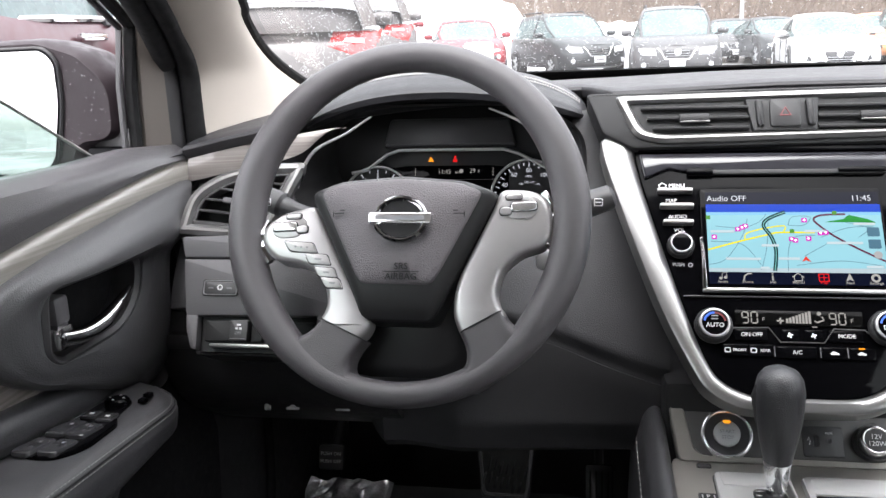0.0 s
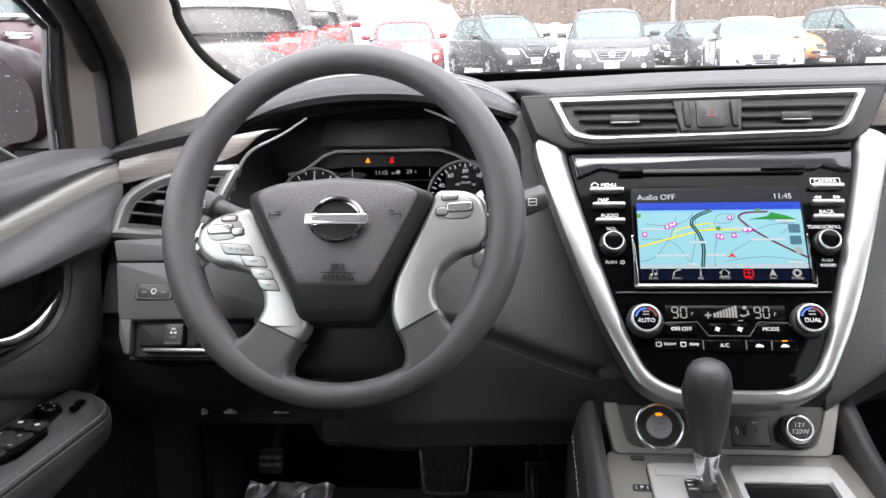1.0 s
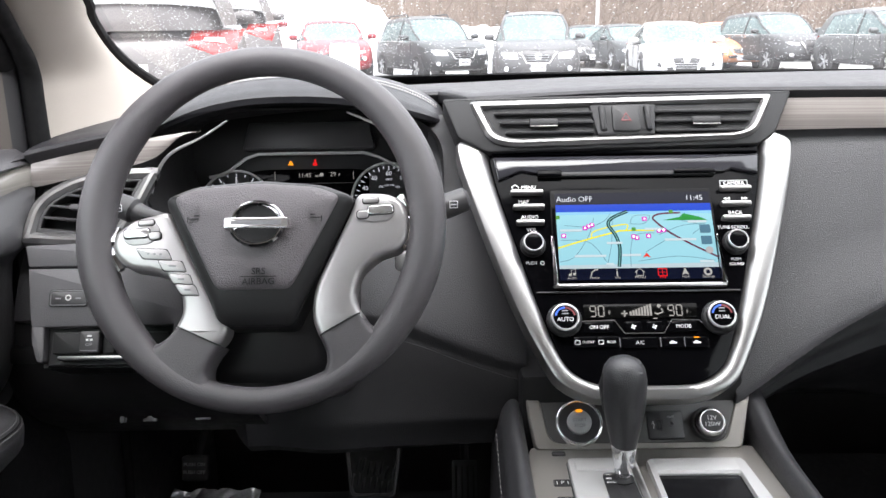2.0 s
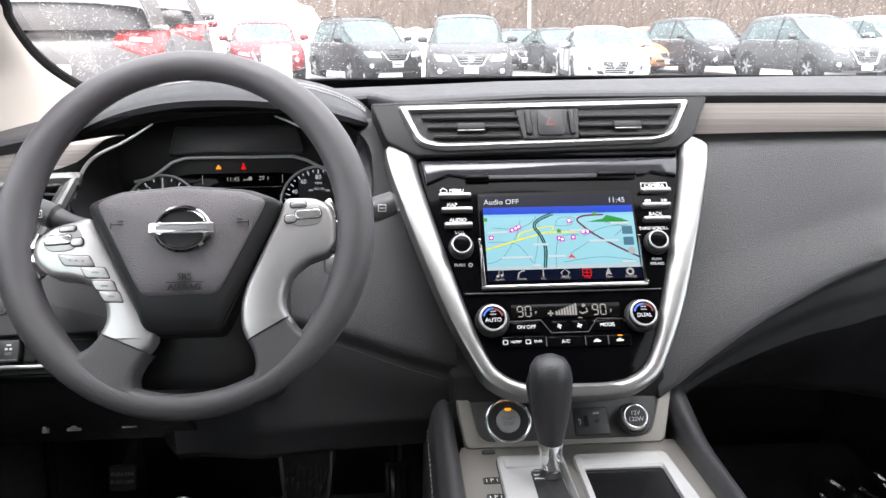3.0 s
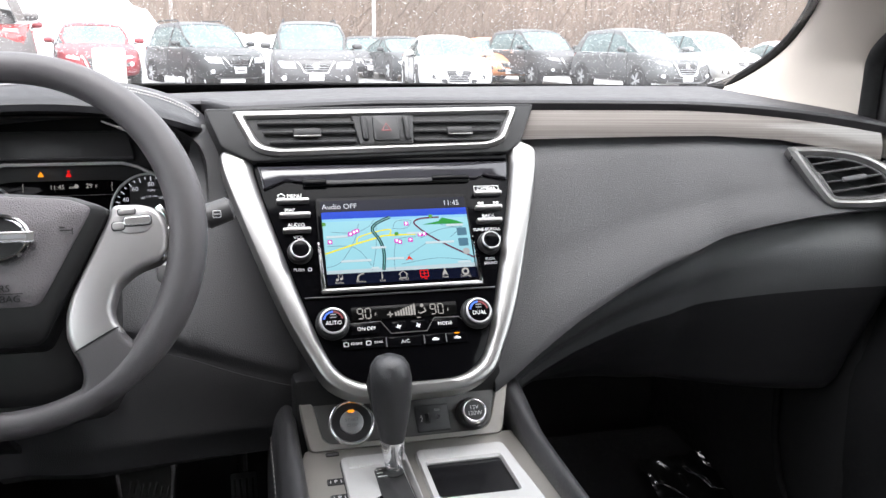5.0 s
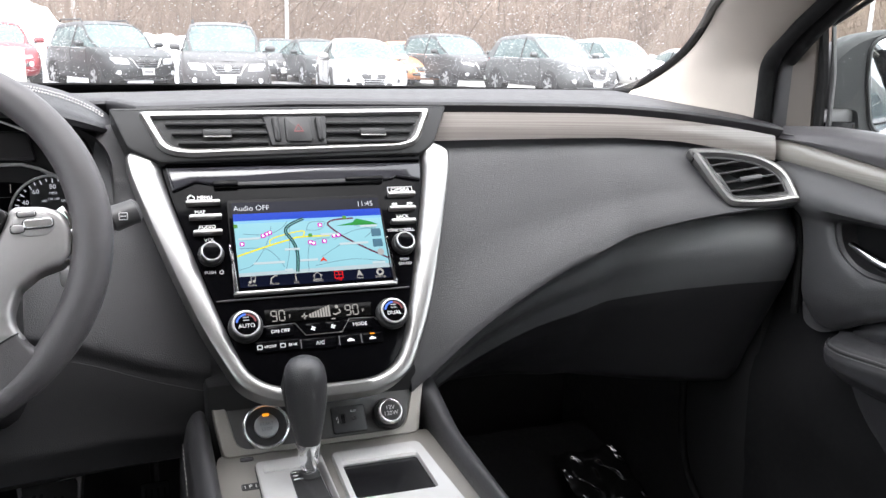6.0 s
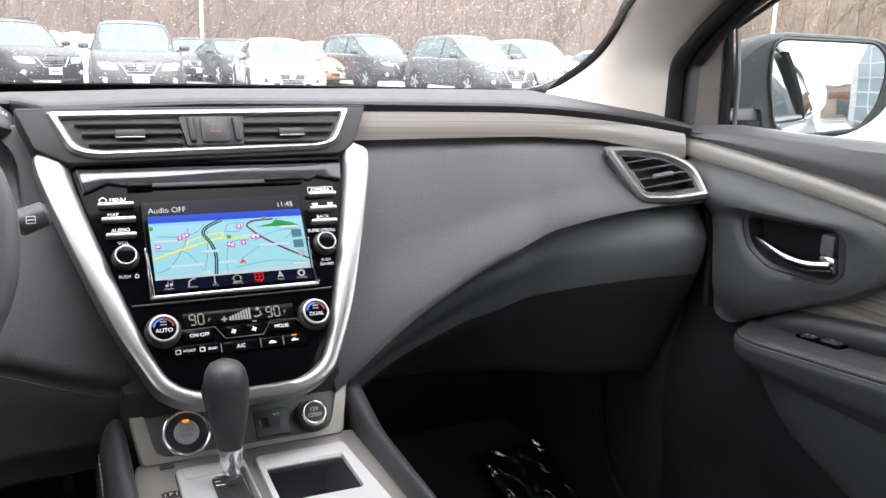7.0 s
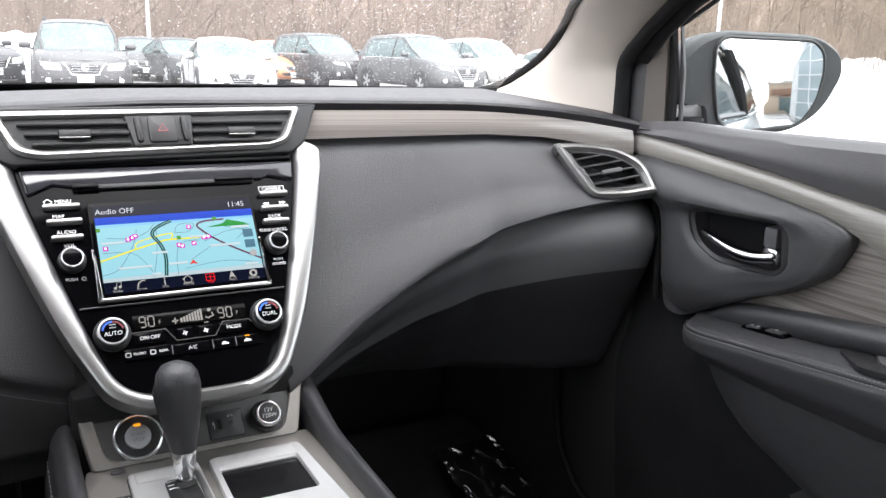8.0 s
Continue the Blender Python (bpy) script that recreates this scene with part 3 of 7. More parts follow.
part("bowl", sheet(B(), bowl, 48, 6), DARK, cl)
part("back_panel", prism(B(), rect(0.36, 0.17, 0.03, 0, 0.03), CM, -0.02, -0.012, 0.003), DARK, cl)
part("upper_shelf", prism(B(), rounded([(-0.095, 0.045), (0.095, 0.045), (0.085, 0.085), (-0.085, 0.085)], 0.006), CM, -0.012, 0.0, 0.004), PLASTIC, cl)
top_line = [(-0.14, 0.008), (-0.118, 0.012), (-0.088, 0.034), (-0.07, 0.040), (0.078, 0.040), (0.098, 0.034), (0.125, 0.020), (0.148, 0.008)]
part("chrome_line", sweep(B(), [at2(CM, x, y, 0.004).translation for x, y in top_line], 0.0023, 8), BRIGHT, cl, "thin bright silver outline")
dp = part("display", prism(B(), rounded([(-0.085, -0.03), (0.085, -0.03), (0.085, 0.015), (0.06, 0.018), (-0.06, 0.018), (-0.085, 0.015)], 0.004), CM, -0.006, 0.0, 0.001), PIANO, cl)
letters("lettering", "11:45", 0.0085, at2(CM, -0.006, 0.009, 0.0008), LITDIM, dp)
letters("lettering", "AM", 0.005, at2(CM, 0.012, 0.008, 0.0008), LITDIM, dp)
letters("lettering", "29", 0.0085, at2(CM, 0.034, 0.010, 0.0008), LITDIM, dp)
letters("lettering", "F", 0.006, at2(CM, 0.043, 0.009, 0.0008), LITDIM, dp)
part("snow_icon", prism(B(), disc(0.003, n=6, cx=0.018, cy=0.010), CM, 0, 0.0008), LITDIM, dp)
for x in (-0.048, 0.063):
    part("divider", box(B(), (x, 0.009, 0.0004), (0.0006, 0.012, 0.0006), 0, CM), LITDIM, dp)
part("divider", box(B(), (0.0, -0.002, 0.0004), (0.15, 0.0006, 0.0006), 0, CM), DIMINK, dp)
part("warning_lamp", prism(B(), rounded([(-0.0298, 0.0236), (-0.0212, 0.0236), (-0.0255, 0.0308)], 0.001), CM, 0, 0.001), AMBER, cl, "amber warning triangle lamp")
bm = prism(B(), disc(0.0017, n=12, cx=0.009, cy=0.0302), CM, 0, 0.001)
prism(bm, rounded([(0.0052, 0.0228), (0.0128, 0.0228), (0.0107, 0.0282), (0.0073, 0.0282)], 0.001), CM, 0, 0.001)
part("belt_lamp", bm, RED, cl, "red seat belt lamp")


def dial(cx, cy, r, a0, a1, steps, nums):
    d = part("dial", prism(B(), disc(r, n=40, cx=cx, cy=cy), CM, -0.008, -0.001), DARK, cl, "black dial with white ticks")
    frame_ring(bm := B(), disc(r + 0.0025, n=48, cx=cx, cy=cy), disc(r - 0.0005, n=48, cx=cx, cy=cy), CM, -0.006, 0.004, 0.001)
    part("bezel", bm, BRIGHT, d)
    for i in range(steps + 1):
        a = radians(a0 + (a1 - a0) * i / steps)
        long = 0.006 if i % 2 == 0 else 0.0035
        part("tick", box(B(), (0, r - 0.003 - long / 2, 0), (0.0013, long, 0.0006), 0, at2(CM, cx, cy) @ Matrix.Rotation(a, 4, "Z")), LIT, d)
    for a, w in nums:
        q = radians(a)
        letters("numeral", w, 0.0085, at2(CM, cx - math.sin(q) * (r - 0.014), cy + math.cos(q) * (r - 0.014)), LIT, d)
    return d


d2 = dial(0.113, -0.028, 0.052, 125, -125, 28, [(62, "40"), (33, "60"), (0, "80"), (-34, "100"), (-66, "120")])
letters("lettering", "MPH", 0.0048, at2(CM, 0.113, 0.0015), LIT, d2)
for a, w in ((28, "100"), (9, "120"), (-10, "140"), (-30, "160")):
    q = radians(a)
    letters("numeral", w, 0.0045, at2(CM, 0.113 - math.sin(q) * 0.024, -0.028 + math.cos(q) * 0.022), LIT, d2)
d1 = dial(-0.103, -0.034, 0.050, 125, -125, 16, [(60, "2"), (30, "3"), (0, "4"), (-30, "5"), (-60, "6")])
part("needle", box(B(), (-0.103, -0.012, 0.002), (0.0016, 0.04, 0.001), 0.0004, CM), INK, d1)
for pts in ([(-0.082, 0.100), (-0.117, 0.079), (-0.161, 0.057), (-0.183, 0.024), (-0.199, -0.022)], [(0.07, 0.108), (0.11, 0.09), (0.15, 0.062), (0.185, 0.02)]):
    q = curve([(HX + x, 1.0, 1.198 + y) for x, y in pts], 24)
    part("chrome_edge", sweep(B(), q, [0.0012 + 0.002 * (i / 24) for i in range(25)], 8), BRIGHT, cl, "bright silver edging")

# ---- steering wheel ----
WM0 = axes((-0.402, 0.735, 1.2245), (1, 0, 0), (0, 0.460, 0.888))
WM = WM0 @ Matrix.Rotation(radians(3.5), 4, "Z")
sw = thing("steering_wheel", WM0.translation, "dark grey leather steering wheel with silver spokes, turned slightly", "steering wheel")
bm = B()
RR, n1, n2 = 0.1680, 96, 20
rings = []
for i in range(n1):
    a = 2 * math.pi * i / n1
    low = smooth01(0.55, 0.95, -math.sin(a))
    tr = 0.0153 + 0.0036 * abs(math.cos(a)) ** 2 - 0.0028 * low
    rc = 0.1855 - tr
    ring = []
    for k in range(n2):
        b = 2 * math.pi * k / n2
        r = rc + tr * math.cos(b)
        ring.append(WM @ Vector((0.978 * r * math.cos(a), r * math.sin(a), 1.02 * tr * math.sin(b))))
    rings.append(ring)
part("rim", loft(bm, rings, closed=True), RIM, sw)


def dome(bm, pts, m, heights):
    """A cushion: rings of the outline drawn in towards its middle."""
    cx, cy = sum(p[0] for p in pts) / len(pts), sum(p[1] for p in pts) / len(pts)
    return loft(bm, [[m @ Vector((cx + (x - cx) * s, cy + (y - cy) * s, z)) for x, y in pts] for s, z in heights])


hub = rounded([(-0.093, 0.021), (-0.062, 0.033), (0.0, 0.0385), (0.062, 0.033), (0.093, 0.021), (0.085, 0.002), (0.042, -0.085), (0.034, -0.104), (-0.034, -0.104), (-0.042, -0.085), (-0.085, 0.002)], 0.008, 3)
face = rounded([(-0.080, 0.0190), (-0.058, 0.0280), (0.0, 0.0325), (0.058, 0.0280), (0.080, 0.0190), (0.074, 0.006), (0.041, -0.060), (0.034, -0.0715), (-0.034, -0.0715), (-0.041, -0.060), (-0.074, 0.006)], 0.008, 3)
part("hub_back", prism(B(), [(x * 1.03, y * 1.01) for x, y in hub], WM0, -0.05, 0.004, 0.003), DARK, sw)
between = lambda k, z: [WM0 @ Vector((a[0] + (b[0] - a[0]) * k, a[1] + (b[1] - a[1]) * k, z)) for a, b in zip(hub, face)]
part("hub_side", loft(B(), [between(0, -0.01), between(0, 0.008), between(0.06, 0.0125), between(0.4, 0.018), between(0.98, 0.0235)]), DARK, sw, "smooth black hub surround")
pad = part("airbag_cover", dome(B(), face, WM0, [(1.0, 0.010), (1.0, 0.0232), (0.985, 0.0248), (0.95, 0.0262), (0.85, 0.0278), (0.6, 0.030), (0.3, 0.0310), (0.08, 0.0314)]), HUB, sw, "grained dark grey airbag cover")
badge = part("badge", frame_ring(B(), disc(0.0265, 0.0226, 48, 0.0035, -0.0108), disc(0.0212, 0.0176, 48, 0.0035, -0.0108), WM0, 0.028, 0.038, 0.002), CHROME, pad, "plain chrome ring and bar")
part("badge_bar", prism(B(), rect(0.0600, 0.0105, 0.002, 0.0035, -0.0108), WM0, 0.03, 0.0395, 0.0016), RINGMETAL, badge)
part("badge_mark", prism(B(), rect(0.0470, 0.0042, 0.0006, 0.0035, -0.0108), WM0, 0.039, 0.0398), GREYINK, badge, "plain grey bar")
part("badge_field", prism(B(), disc(0.0215, 0.0180, 32, 0.0035, -0.0108), WM0, 0.028, 0.0345), DARK, badge)
letters("embossed_lettering", "SRS", 0.0088, at2(WM0, 0.0055, -0.0555, 0.0300), DARK, pad, depth=0.0006)
letters("embossed_lettering", "AIRBAG", 0.0088, at2(WM0, 0.0055, -0.0650, 0.0288), DARK, pad, depth=0.0006)
part("embossed_rule", box(B(), (0.0055, -0.0602, 0.0292), (0.034, 0.0008, 0.001), 0, WM0), DARK, pad)
for s in (-1, 1):
    m = at2(WM0, 0.058 * s, -0.004, 0.0289)
    bm = box(B(), (0, 0, 0.0006), (0.010, 0.0009, 0.001), 0, m)
    box(bm, (-0.003 * s, 0.003, 0.0006), (0.005, 0.0009, 0.001), 0, m)
    box(bm, (0.0055 * s, -0.001, 0.0006), (0.0009, 0.006, 0.001), 0, m)
    part("horn_mark", bm, DARK, pad)


def spoke(s):
    """Silver spoke: a boss with switches, an arm that curves down, and a leather foot that flows into the rim."""
    f = lambda pts: [(s * x, y) for x, y in pts][:: s]
    arm = [(0.096, 0.020), (0.124, 0.018), (0.1395, 0.010), (0.1450, -0.008), (0.1430, -0.030), (0.135, -0.040), (0.1139, -0.0451), (0.0959, -0.0587), (0.0886, -0.080), (0.0905, -0.092), (0.0965, -0.1007), (0.096, -0.107), (0.062, -0.1235), (0.0529, -0.1190), (0.0470, -0.1016), (0.0485, -0.0800), (0.0535, -0.0642), (0.074, -0.0260), (0.090, 0.004)]
    if s < 0:
        arm = [(0.0874, 0.0157), (0.1216, 0.0095), (0.1387, -0.0009), (0.1441, -0.0149), (0.1398, -0.0280), (0.1265, -0.0404), (0.1039, -0.0442), (0.0869, -0.0525), (0.0768, -0.0698), (0.0756, -0.0864), (0.0839, -0.1006), (0.087, -0.107), (0.056, -0.1235), (0.0400, -0.1195), (0.0310, -0.1055), (0.0405, -0.0831), (0.0562, -0.0517), (0.073, -0.0168)]
    dy, r0 = (-0.0075, 0.095) if s > 0 else (-0.0135, 0.083)
    i0 = (0.0515, -0.118) if s > 0 else (0.0365, -0.1215)
    shell_pts = rounded(f(arm), 0.007, 4)
    levels = ((0.0, -0.014), (0.0, 0.0035), (0.0008, 0.0070), (0.0022, 0.0095), (0.0042, 0.0109), (0.0065, 0.0115))
    sp = part("spoke", loft(B(), [[WM @ Vector((x, y, z)) for x, y in inset(shell_pts, d)] for d, z in levels]), SPOKE, sw, "satin silver spoke trim")
    bez = lambda a, b, c, v: [a[k] * (1 - v) ** 2 + 2 * b[k] * v * (1 - v) + c[k] * v * v for k in (0, 1)]

    def foot(u, v):
        o, i = bez((r0, -0.097), (0.105, -0.125), (0.130, -0.096), v), bez(i0, (0.072, -0.158), (0.018, -0.164), v)
        x, y = o[0] + (i[0] - o[0]) * u, o[1] + (i[1] - o[1]) * u
        k = 4 * u * (1 - u) * 0.015 * v / math.hypot(x, y)
        top = 0.0122 - 0.0006 * smooth01(0, 1, v)
        return WM @ Vector((s * x * (1 + k), y * (1 + k), -0.012 + (top + 0.012) * (1 - abs(2 * u - 1) ** (16 - 11 * v))))
    part("spoke_foot", sheet(B(), foot, 40, 16), RIM, sw)
    part("spoke_seam", sweep(B(), [foot(0.06 + 0.88 * k / 12, 0.004) for k in range(13)], 0.0009, 5), DARK, sw)
    edge = ((0.137, 0.015), (0.1445, 0.000), (0.1445, -0.014), (0.1415, -0.030), (0.136, -0.038)) if s > 0 else ((0.138, 0.003), (0.1435, -0.008), (0.1445, -0.018), (0.1415, -0.030), (0.136, -0.039))
    part("boss_edge", sweep(B(), curve([at2(WM, s * x, y, 0.003).translation for x, y in edge], 16), 0.004, 8), CHROME, sp)
    ring = part("switch_plate", prism(B(), rounded(f([(x, y + dy) for x, y in ((0.094, 0.010), (0.104, 0.021), (0.124, 0.019), (0.134, 0.006), (0.126, -0.004), (0.104, -0.004))]), 0.007), WM, 0.010, 0.0126, 0.0012), SPOKE, sp)
    for nm, x, y, w, h in (("rocker", 0.1180, 0.0075, 0.025, 0.0090), ("button", 0.109, 0.0175, 0.015, 0.0050), ("button", 0.1005, 0.0040, 0.011, 0.0075)):
        part("groove", prism(B(), rect(w + 0.0016, h + 0.0016, h * 0.5, s * x, y + dy), WM, 0.011, 0.0129, 0.0002), DARK, ring)
        part(nm, prism(B(), rect(w, h, h * 0.49, s * x, y + dy), WM, 0.012, 0.0144, 0.0012, 3), RINGMETAL if nm == "rocker" else SPOKE, ring)
    if s < 0:
        for x, y, w, h, lean in ((0.1010, -0.0275, 0.030, 0.0100, 0.0040), (0.0838, -0.0405, 0.0235, 0.0100, 0.0035), (0.0755, -0.0540, 0.0205, 0.0095, 0.0030), (0.0695, -0.0648, 0.0190, 0.0100, 0.0035)):
            m = at2(WM, -x, y, 0.0, -7)
            key = lambda g: rounded([(-w / 2 + lean - g, -h / 2 - g), (w / 2 + lean * 0.6 + g, -h / 2 - g), (w / 2 - lean + g, h / 2 + g), (-w / 2 - lean - g, h / 2 + g)], 0.0028, 3)
            part("button_gap", prism(B(), key(0.0007), m, 0.008, 0.0117, 0.0003), DARK, sp)
            b = part("button", prism(B(), key(0.0), m, 0.0105, 0.0130, 0.0010), SPOKE, sp)
            for k in (-1, 0, 1) if w > 0.025 else (0,):
                part("print", box(B(), (0.006 * k, 0, 0.0131), (0.0022 if w > 0.025 else w * 0.3, 0.0018, 0.0003), 0, m), GREYINK, b)


spoke(1)
spoke(-1)
part("inner_rim_web", sweep(B(), curve([at2(WM, x, y, -0.004).translation for x, y in ((-0.118, -0.112), (-0.088, -0.146), (-0.052, -0.166), (0.0, -0.173), (0.052, -0.166), (0.088, -0.146), (0.118, -0.112))], 24), 0.010, 10), RIM, sw)
part("column_shroud", loft(B(), [[WM0 @ Vector((x * k - 0.004, y * k - 0.052, z)) for x, y in rect(0.15, 0.21, 0.045)] for k, z in ((0.86, -0.030), (0.97, -0.038), (1.0, -0.06), (1.03, -0.2), (1.03, -0.32))]), COLUMN, sw, "smooth black column shroud")

for s in (1, -1):
    lv = thing("column_lever", WM0 @ Vector((s * 0.09, -0.01, -0.06)), "black steering column lever with white symbols" if s > 0 else "black indicator lever with ribbed twist end", "column lever")
    if s > 0:
        a, b = Vector((-0.30, 0.83, 1.19)), Vector((-0.196, 0.845, 1.224))
    else:
        a, b = Vector((-0.50, 0.82, 1.195)), Vector((-0.592, 0.835, 1.228))
    d = (b - a).normalized()
    part("stem", sweep(B(), [a, a + d * 0.05, b - d * 0.032], [0.013, 0.011, 0.013], 12, flat=0.8), PLASTIC, lv)
    part("grip", sweep(B(), [b - d * 0.034, b - d * 0.03, b - d * 0.004, b], [0.012, 0.0165, 0.0155, 0.010], 14, flat=0.85), PLASTIC, lv)
    m = axes(b - d * 0.018 + Vector((0, -0.0165, 0.002)), (1, 0, 0), (0, 0.2, 1))
    bm = frame_ring(B(), rect(0.009, 0.008, 0.001), rect(0.0075, 0.0065, 0.001), m, 0, 0.001, 0.0003)
    box(bm, (0, 0, 0.0005), (0.006, 0.001, 0.001), 0, m)
    part("symbol", bm, INK, lv)
pd = thing("shift_paddle_knob", (-0.262, 0.842, 1.157), "small grey rotary knob behind the wheel", "knob")
part("knob_body", box(B(), (-0.262, 0.842, 1.157), (0.034, 0.04, 0.022), 0.005), BRIGHT, pd)

# ---- centre stack ----
SM = axes((0, 0.893, 1.157), (1, 0, 0), (0, 0.6, 0.8))


def sz(z):
    return (z - 1.157) / 0.8


stack = thing("centre_stack", (0, 0.9, 1.0), "gloss black centre stack in a silver U-shaped surround", "centre stack")
half_out = [(0.186, 1.277), (0.207, 1.268), (0.207, 1.252), (0.197, 1.222), (0.171, 1.157), (0.143, 1.094), (0.117, 1.049), (0.098, 1.024), (0.066, 1.0105), (0.03, 1.008)]
half_in = [(0.167, 1.262), (0.167, 1.250), (0.165, 1.240), (0.157, 1.212), (0.139, 1.160), (0.117, 1.100), (0.096, 1.052), (0.080, 1.034), (0.056, 1.0245), (0.028, 1.0225)]


def band(side):
    keys = curve([(x, sz(z), 0) for x, z in side], 36)
    r = [(p.x, p.y) for p in keys]
    return r + [(-x, y) for x, y in r[::-1]]


o, i = band(half_out), band(half_in)
rings = []
for (ox, oy), (ix, iy) in zip(o, i):
    P = [(0.0, -0.03), (0.0, -0.005), (0.07, -0.0005), (0.2, 0.001), (0.62, 0.0015), (0.80, -0.001), (0.93, -0.006), (1.0, -0.014), (1.0, -0.03)]
    rings.append([SM @ Vector((ox + (ix - ox) * t, oy + (iy - oy) * t, h)) for t, h in P])
part("surround", loft(B(), rings), SATIN, stack, "satin silver U-shaped surround")
fascia = [(x, y) for x, y in i]
part("fascia", prism(B(), fascia, SM, -0.03, -0.006, 0.001), PIANO, stack, "gloss black fascia")
part("fascia_step", prism(B(), rounded([(-0.166, sz(1.262)), (0.166, sz(1.262)), (0.164, sz(1.253)), (-0.164, sz(1.253))], 0.002), SM, -0.01, 0.0, 0.002), PIANO, stack)
# grey base paints the sky's reflection on the gloss black brow
part("fascia_brow", prism(B(), rounded([(-0.164, sz(1.2515)), (0.164, sz(1.2515)), (0.160, sz(1.230)), (0.128, sz(1.236)), (0.120, sz(1.2325)), (-0.110, sz(1.2325)), (-0.13, sz(1.236)), (-0.158, sz(1.226))], 0.002), SM, -0.008, 0.0, 0.003), pmat("reflection_grey_gloss", (0.028, 0.028, 0.033), 0.12, var=0.1, coat=0.3), stack, "gloss black brow panel, its reflection put into a grey base")
sl = part("disc_slot", box(B(), (0.0, sz(1.2315), -0.003), (0.215, 0.006, 0.006), 0.001, SM), DARK, stack)
part("eject_button", box(B(), (-0.095, sz(1.2315), 0.001), (0.03, 0.008, 0.004), 0.0015, SM), PIANO, sl)
part("card_door", box(B(), (0.082, sz(1.2325), 0.001), (0.05, 0.006, 0.004), 0.0015, SM), PIANO, sl)
part("stack_seam", box(B(), (0, sz(1.110), -0.005), (0.236, 0.0012, 0.004), 0.0003, SM), GREYPL, stack)

# screen
TM = axes(SM @ Vector((0, sz(1.168), -0.003)), (1, 0, 0), (0, 0.6, 0.8))
scr = part("screen_bezel", prism(B(), rounded([(-0.096, -0.064), (0.100, -0.064), (0.099, 0.058), (-0.096, 0.058)], 0.004), TM, -0.01, 0.0015, 0.001), PIANO, stack)
for x0, x1 in ((-0.0985, -0.0925), (0.0965, 0.1025)):
    part("screen_cheek", prism(B(), rounded([(x0, -0.066), (x1, -0.066), (x1 - 0.002, -0.012), (x0 + 0.001, -0.004)], 0.001), TM, -0.004, 0.007, 0.002), CHROME, scr, "bright chrome cheek")
part("screen_foot", box(B(), (0.002, -0.0665, 0.002), (0.2, 0.005, 0.007), 0.002, TM), SATIN, scr)
WX, WY = 0.186, 0.112
disp = part("display", prism(B(), rect(WX, WY, 0.001, 0.003, -0.003), TM, 0.0, 0.0022), glow("display_dark", (0.005, 0.007, 0.020), 1.0), scr, "navigation map on a lit display")


def sc(x, y):
    """Display place from its share of width and height (from the lower left)."""
    return (0.003 - WX / 2 + WX * x, -0.003 - WY / 2 + WY * y)


def shape(name, pts, mat, z, parent=None):
    part(name, prism(B(), [sc(*p) for p in pts], TM, 0.0021, 0.0022 + z), mat, parent or disp)


MAPBLUE, SKYBLUE = glow("map_land", (0.33, 0.66, 0.74), 0.95), glow("map_sky", (0.01, 0.08, 0.75), 0.65)
shape("map_land", [(0, 0.13), (1, 0.13), (1, 0.79), (0, 0.79)], MAPBLUE, 0.0002)
shape("map_horizon", [(0, 0.745), (1, 0.745), (1, 0.80), (0, 0.80)], glow("map_haze", (0.25, 0.6, 0.85), 0.9), 0.0003)
shape("map_sky", [(0, 0.775), (1, 0.775), (1, 0.86), (0, 0.86)], SKYBLUE, 0.0004)
shape("map_edge", [(0, 0.125), (1, 0.125), (1, 0.175), (0, 0.165)], glow("map_pale", (0.55, 0.68, 0.72), 0.8), 0.0003)
shape("map_park", [(0.68, 0.665), (0.97, 0.66), (0.92, 0.70), (0.82, 0.745), (0.79, 0.70)], glow("map_park", (0.02, 0.32, 0.05), 0.8), 0.0003)
MINOR = glow("map_minor_road", (0.16, 0.30, 0.36), 0.8)
YEL, HWY, PLUM, PINK = glow("map_yellow", (0.85, 0.80, 0.05), 0.9), glow("map_highway", (0.01, 0.05, 0.06), 0.7), glow("map_plum", (0.16, 0.03, 0.07), 0.8), glow("map_pink", (0.75, 0.03, 0.55), 0.9)
minor = [[(0.0, 0.2), (0.1, 0.26), (0.2, 0.5), (0.24, 0.7)], [(0.3, 0.15), (0.34, 0.4), (0.36, 0.7)], [(0.45, 0.14), (0.46, 0.35), (0.5, 0.5), (0.62, 0.52)], [(0.5, 0.2), (0.75, 0.25), (0.98, 0.2)],
         [(0.05, 0.62), (0.2, 0.6), (0.3, 0.66), (0.35, 0.75)], [(0.47, 0.63), (0.5, 0.72), (0.6, 0.72), (0.56, 0.63), (0.47, 0.63)], [(0.65, 0.5), (0.8, 0.6), (0.95, 0.62)], [(0.02, 0.45), (0.2, 0.42), (0.3, 0.2)], [(0.55, 0.3), (0.7, 0.45)], [(0.86, 0.5), (0.92, 0.6), (0.8, 0.66)]]
bm = B()
for line in minor:
    ribbon(bm, [sc(*p) for p in curve([(x, y, 0) for x, y in line], 16) for p in [(p.x, p.y)]], 0.0007, TM, 0.0026)
part("map_minor_roads", bm, MINOR, disp)


def road(name, line, w, mat, z):
    part(name, ribbon(B(), [sc(p.x, p.y) for p in curve([(x, y, 0) for x, y in line], 24)], w, TM, z), mat, disp)


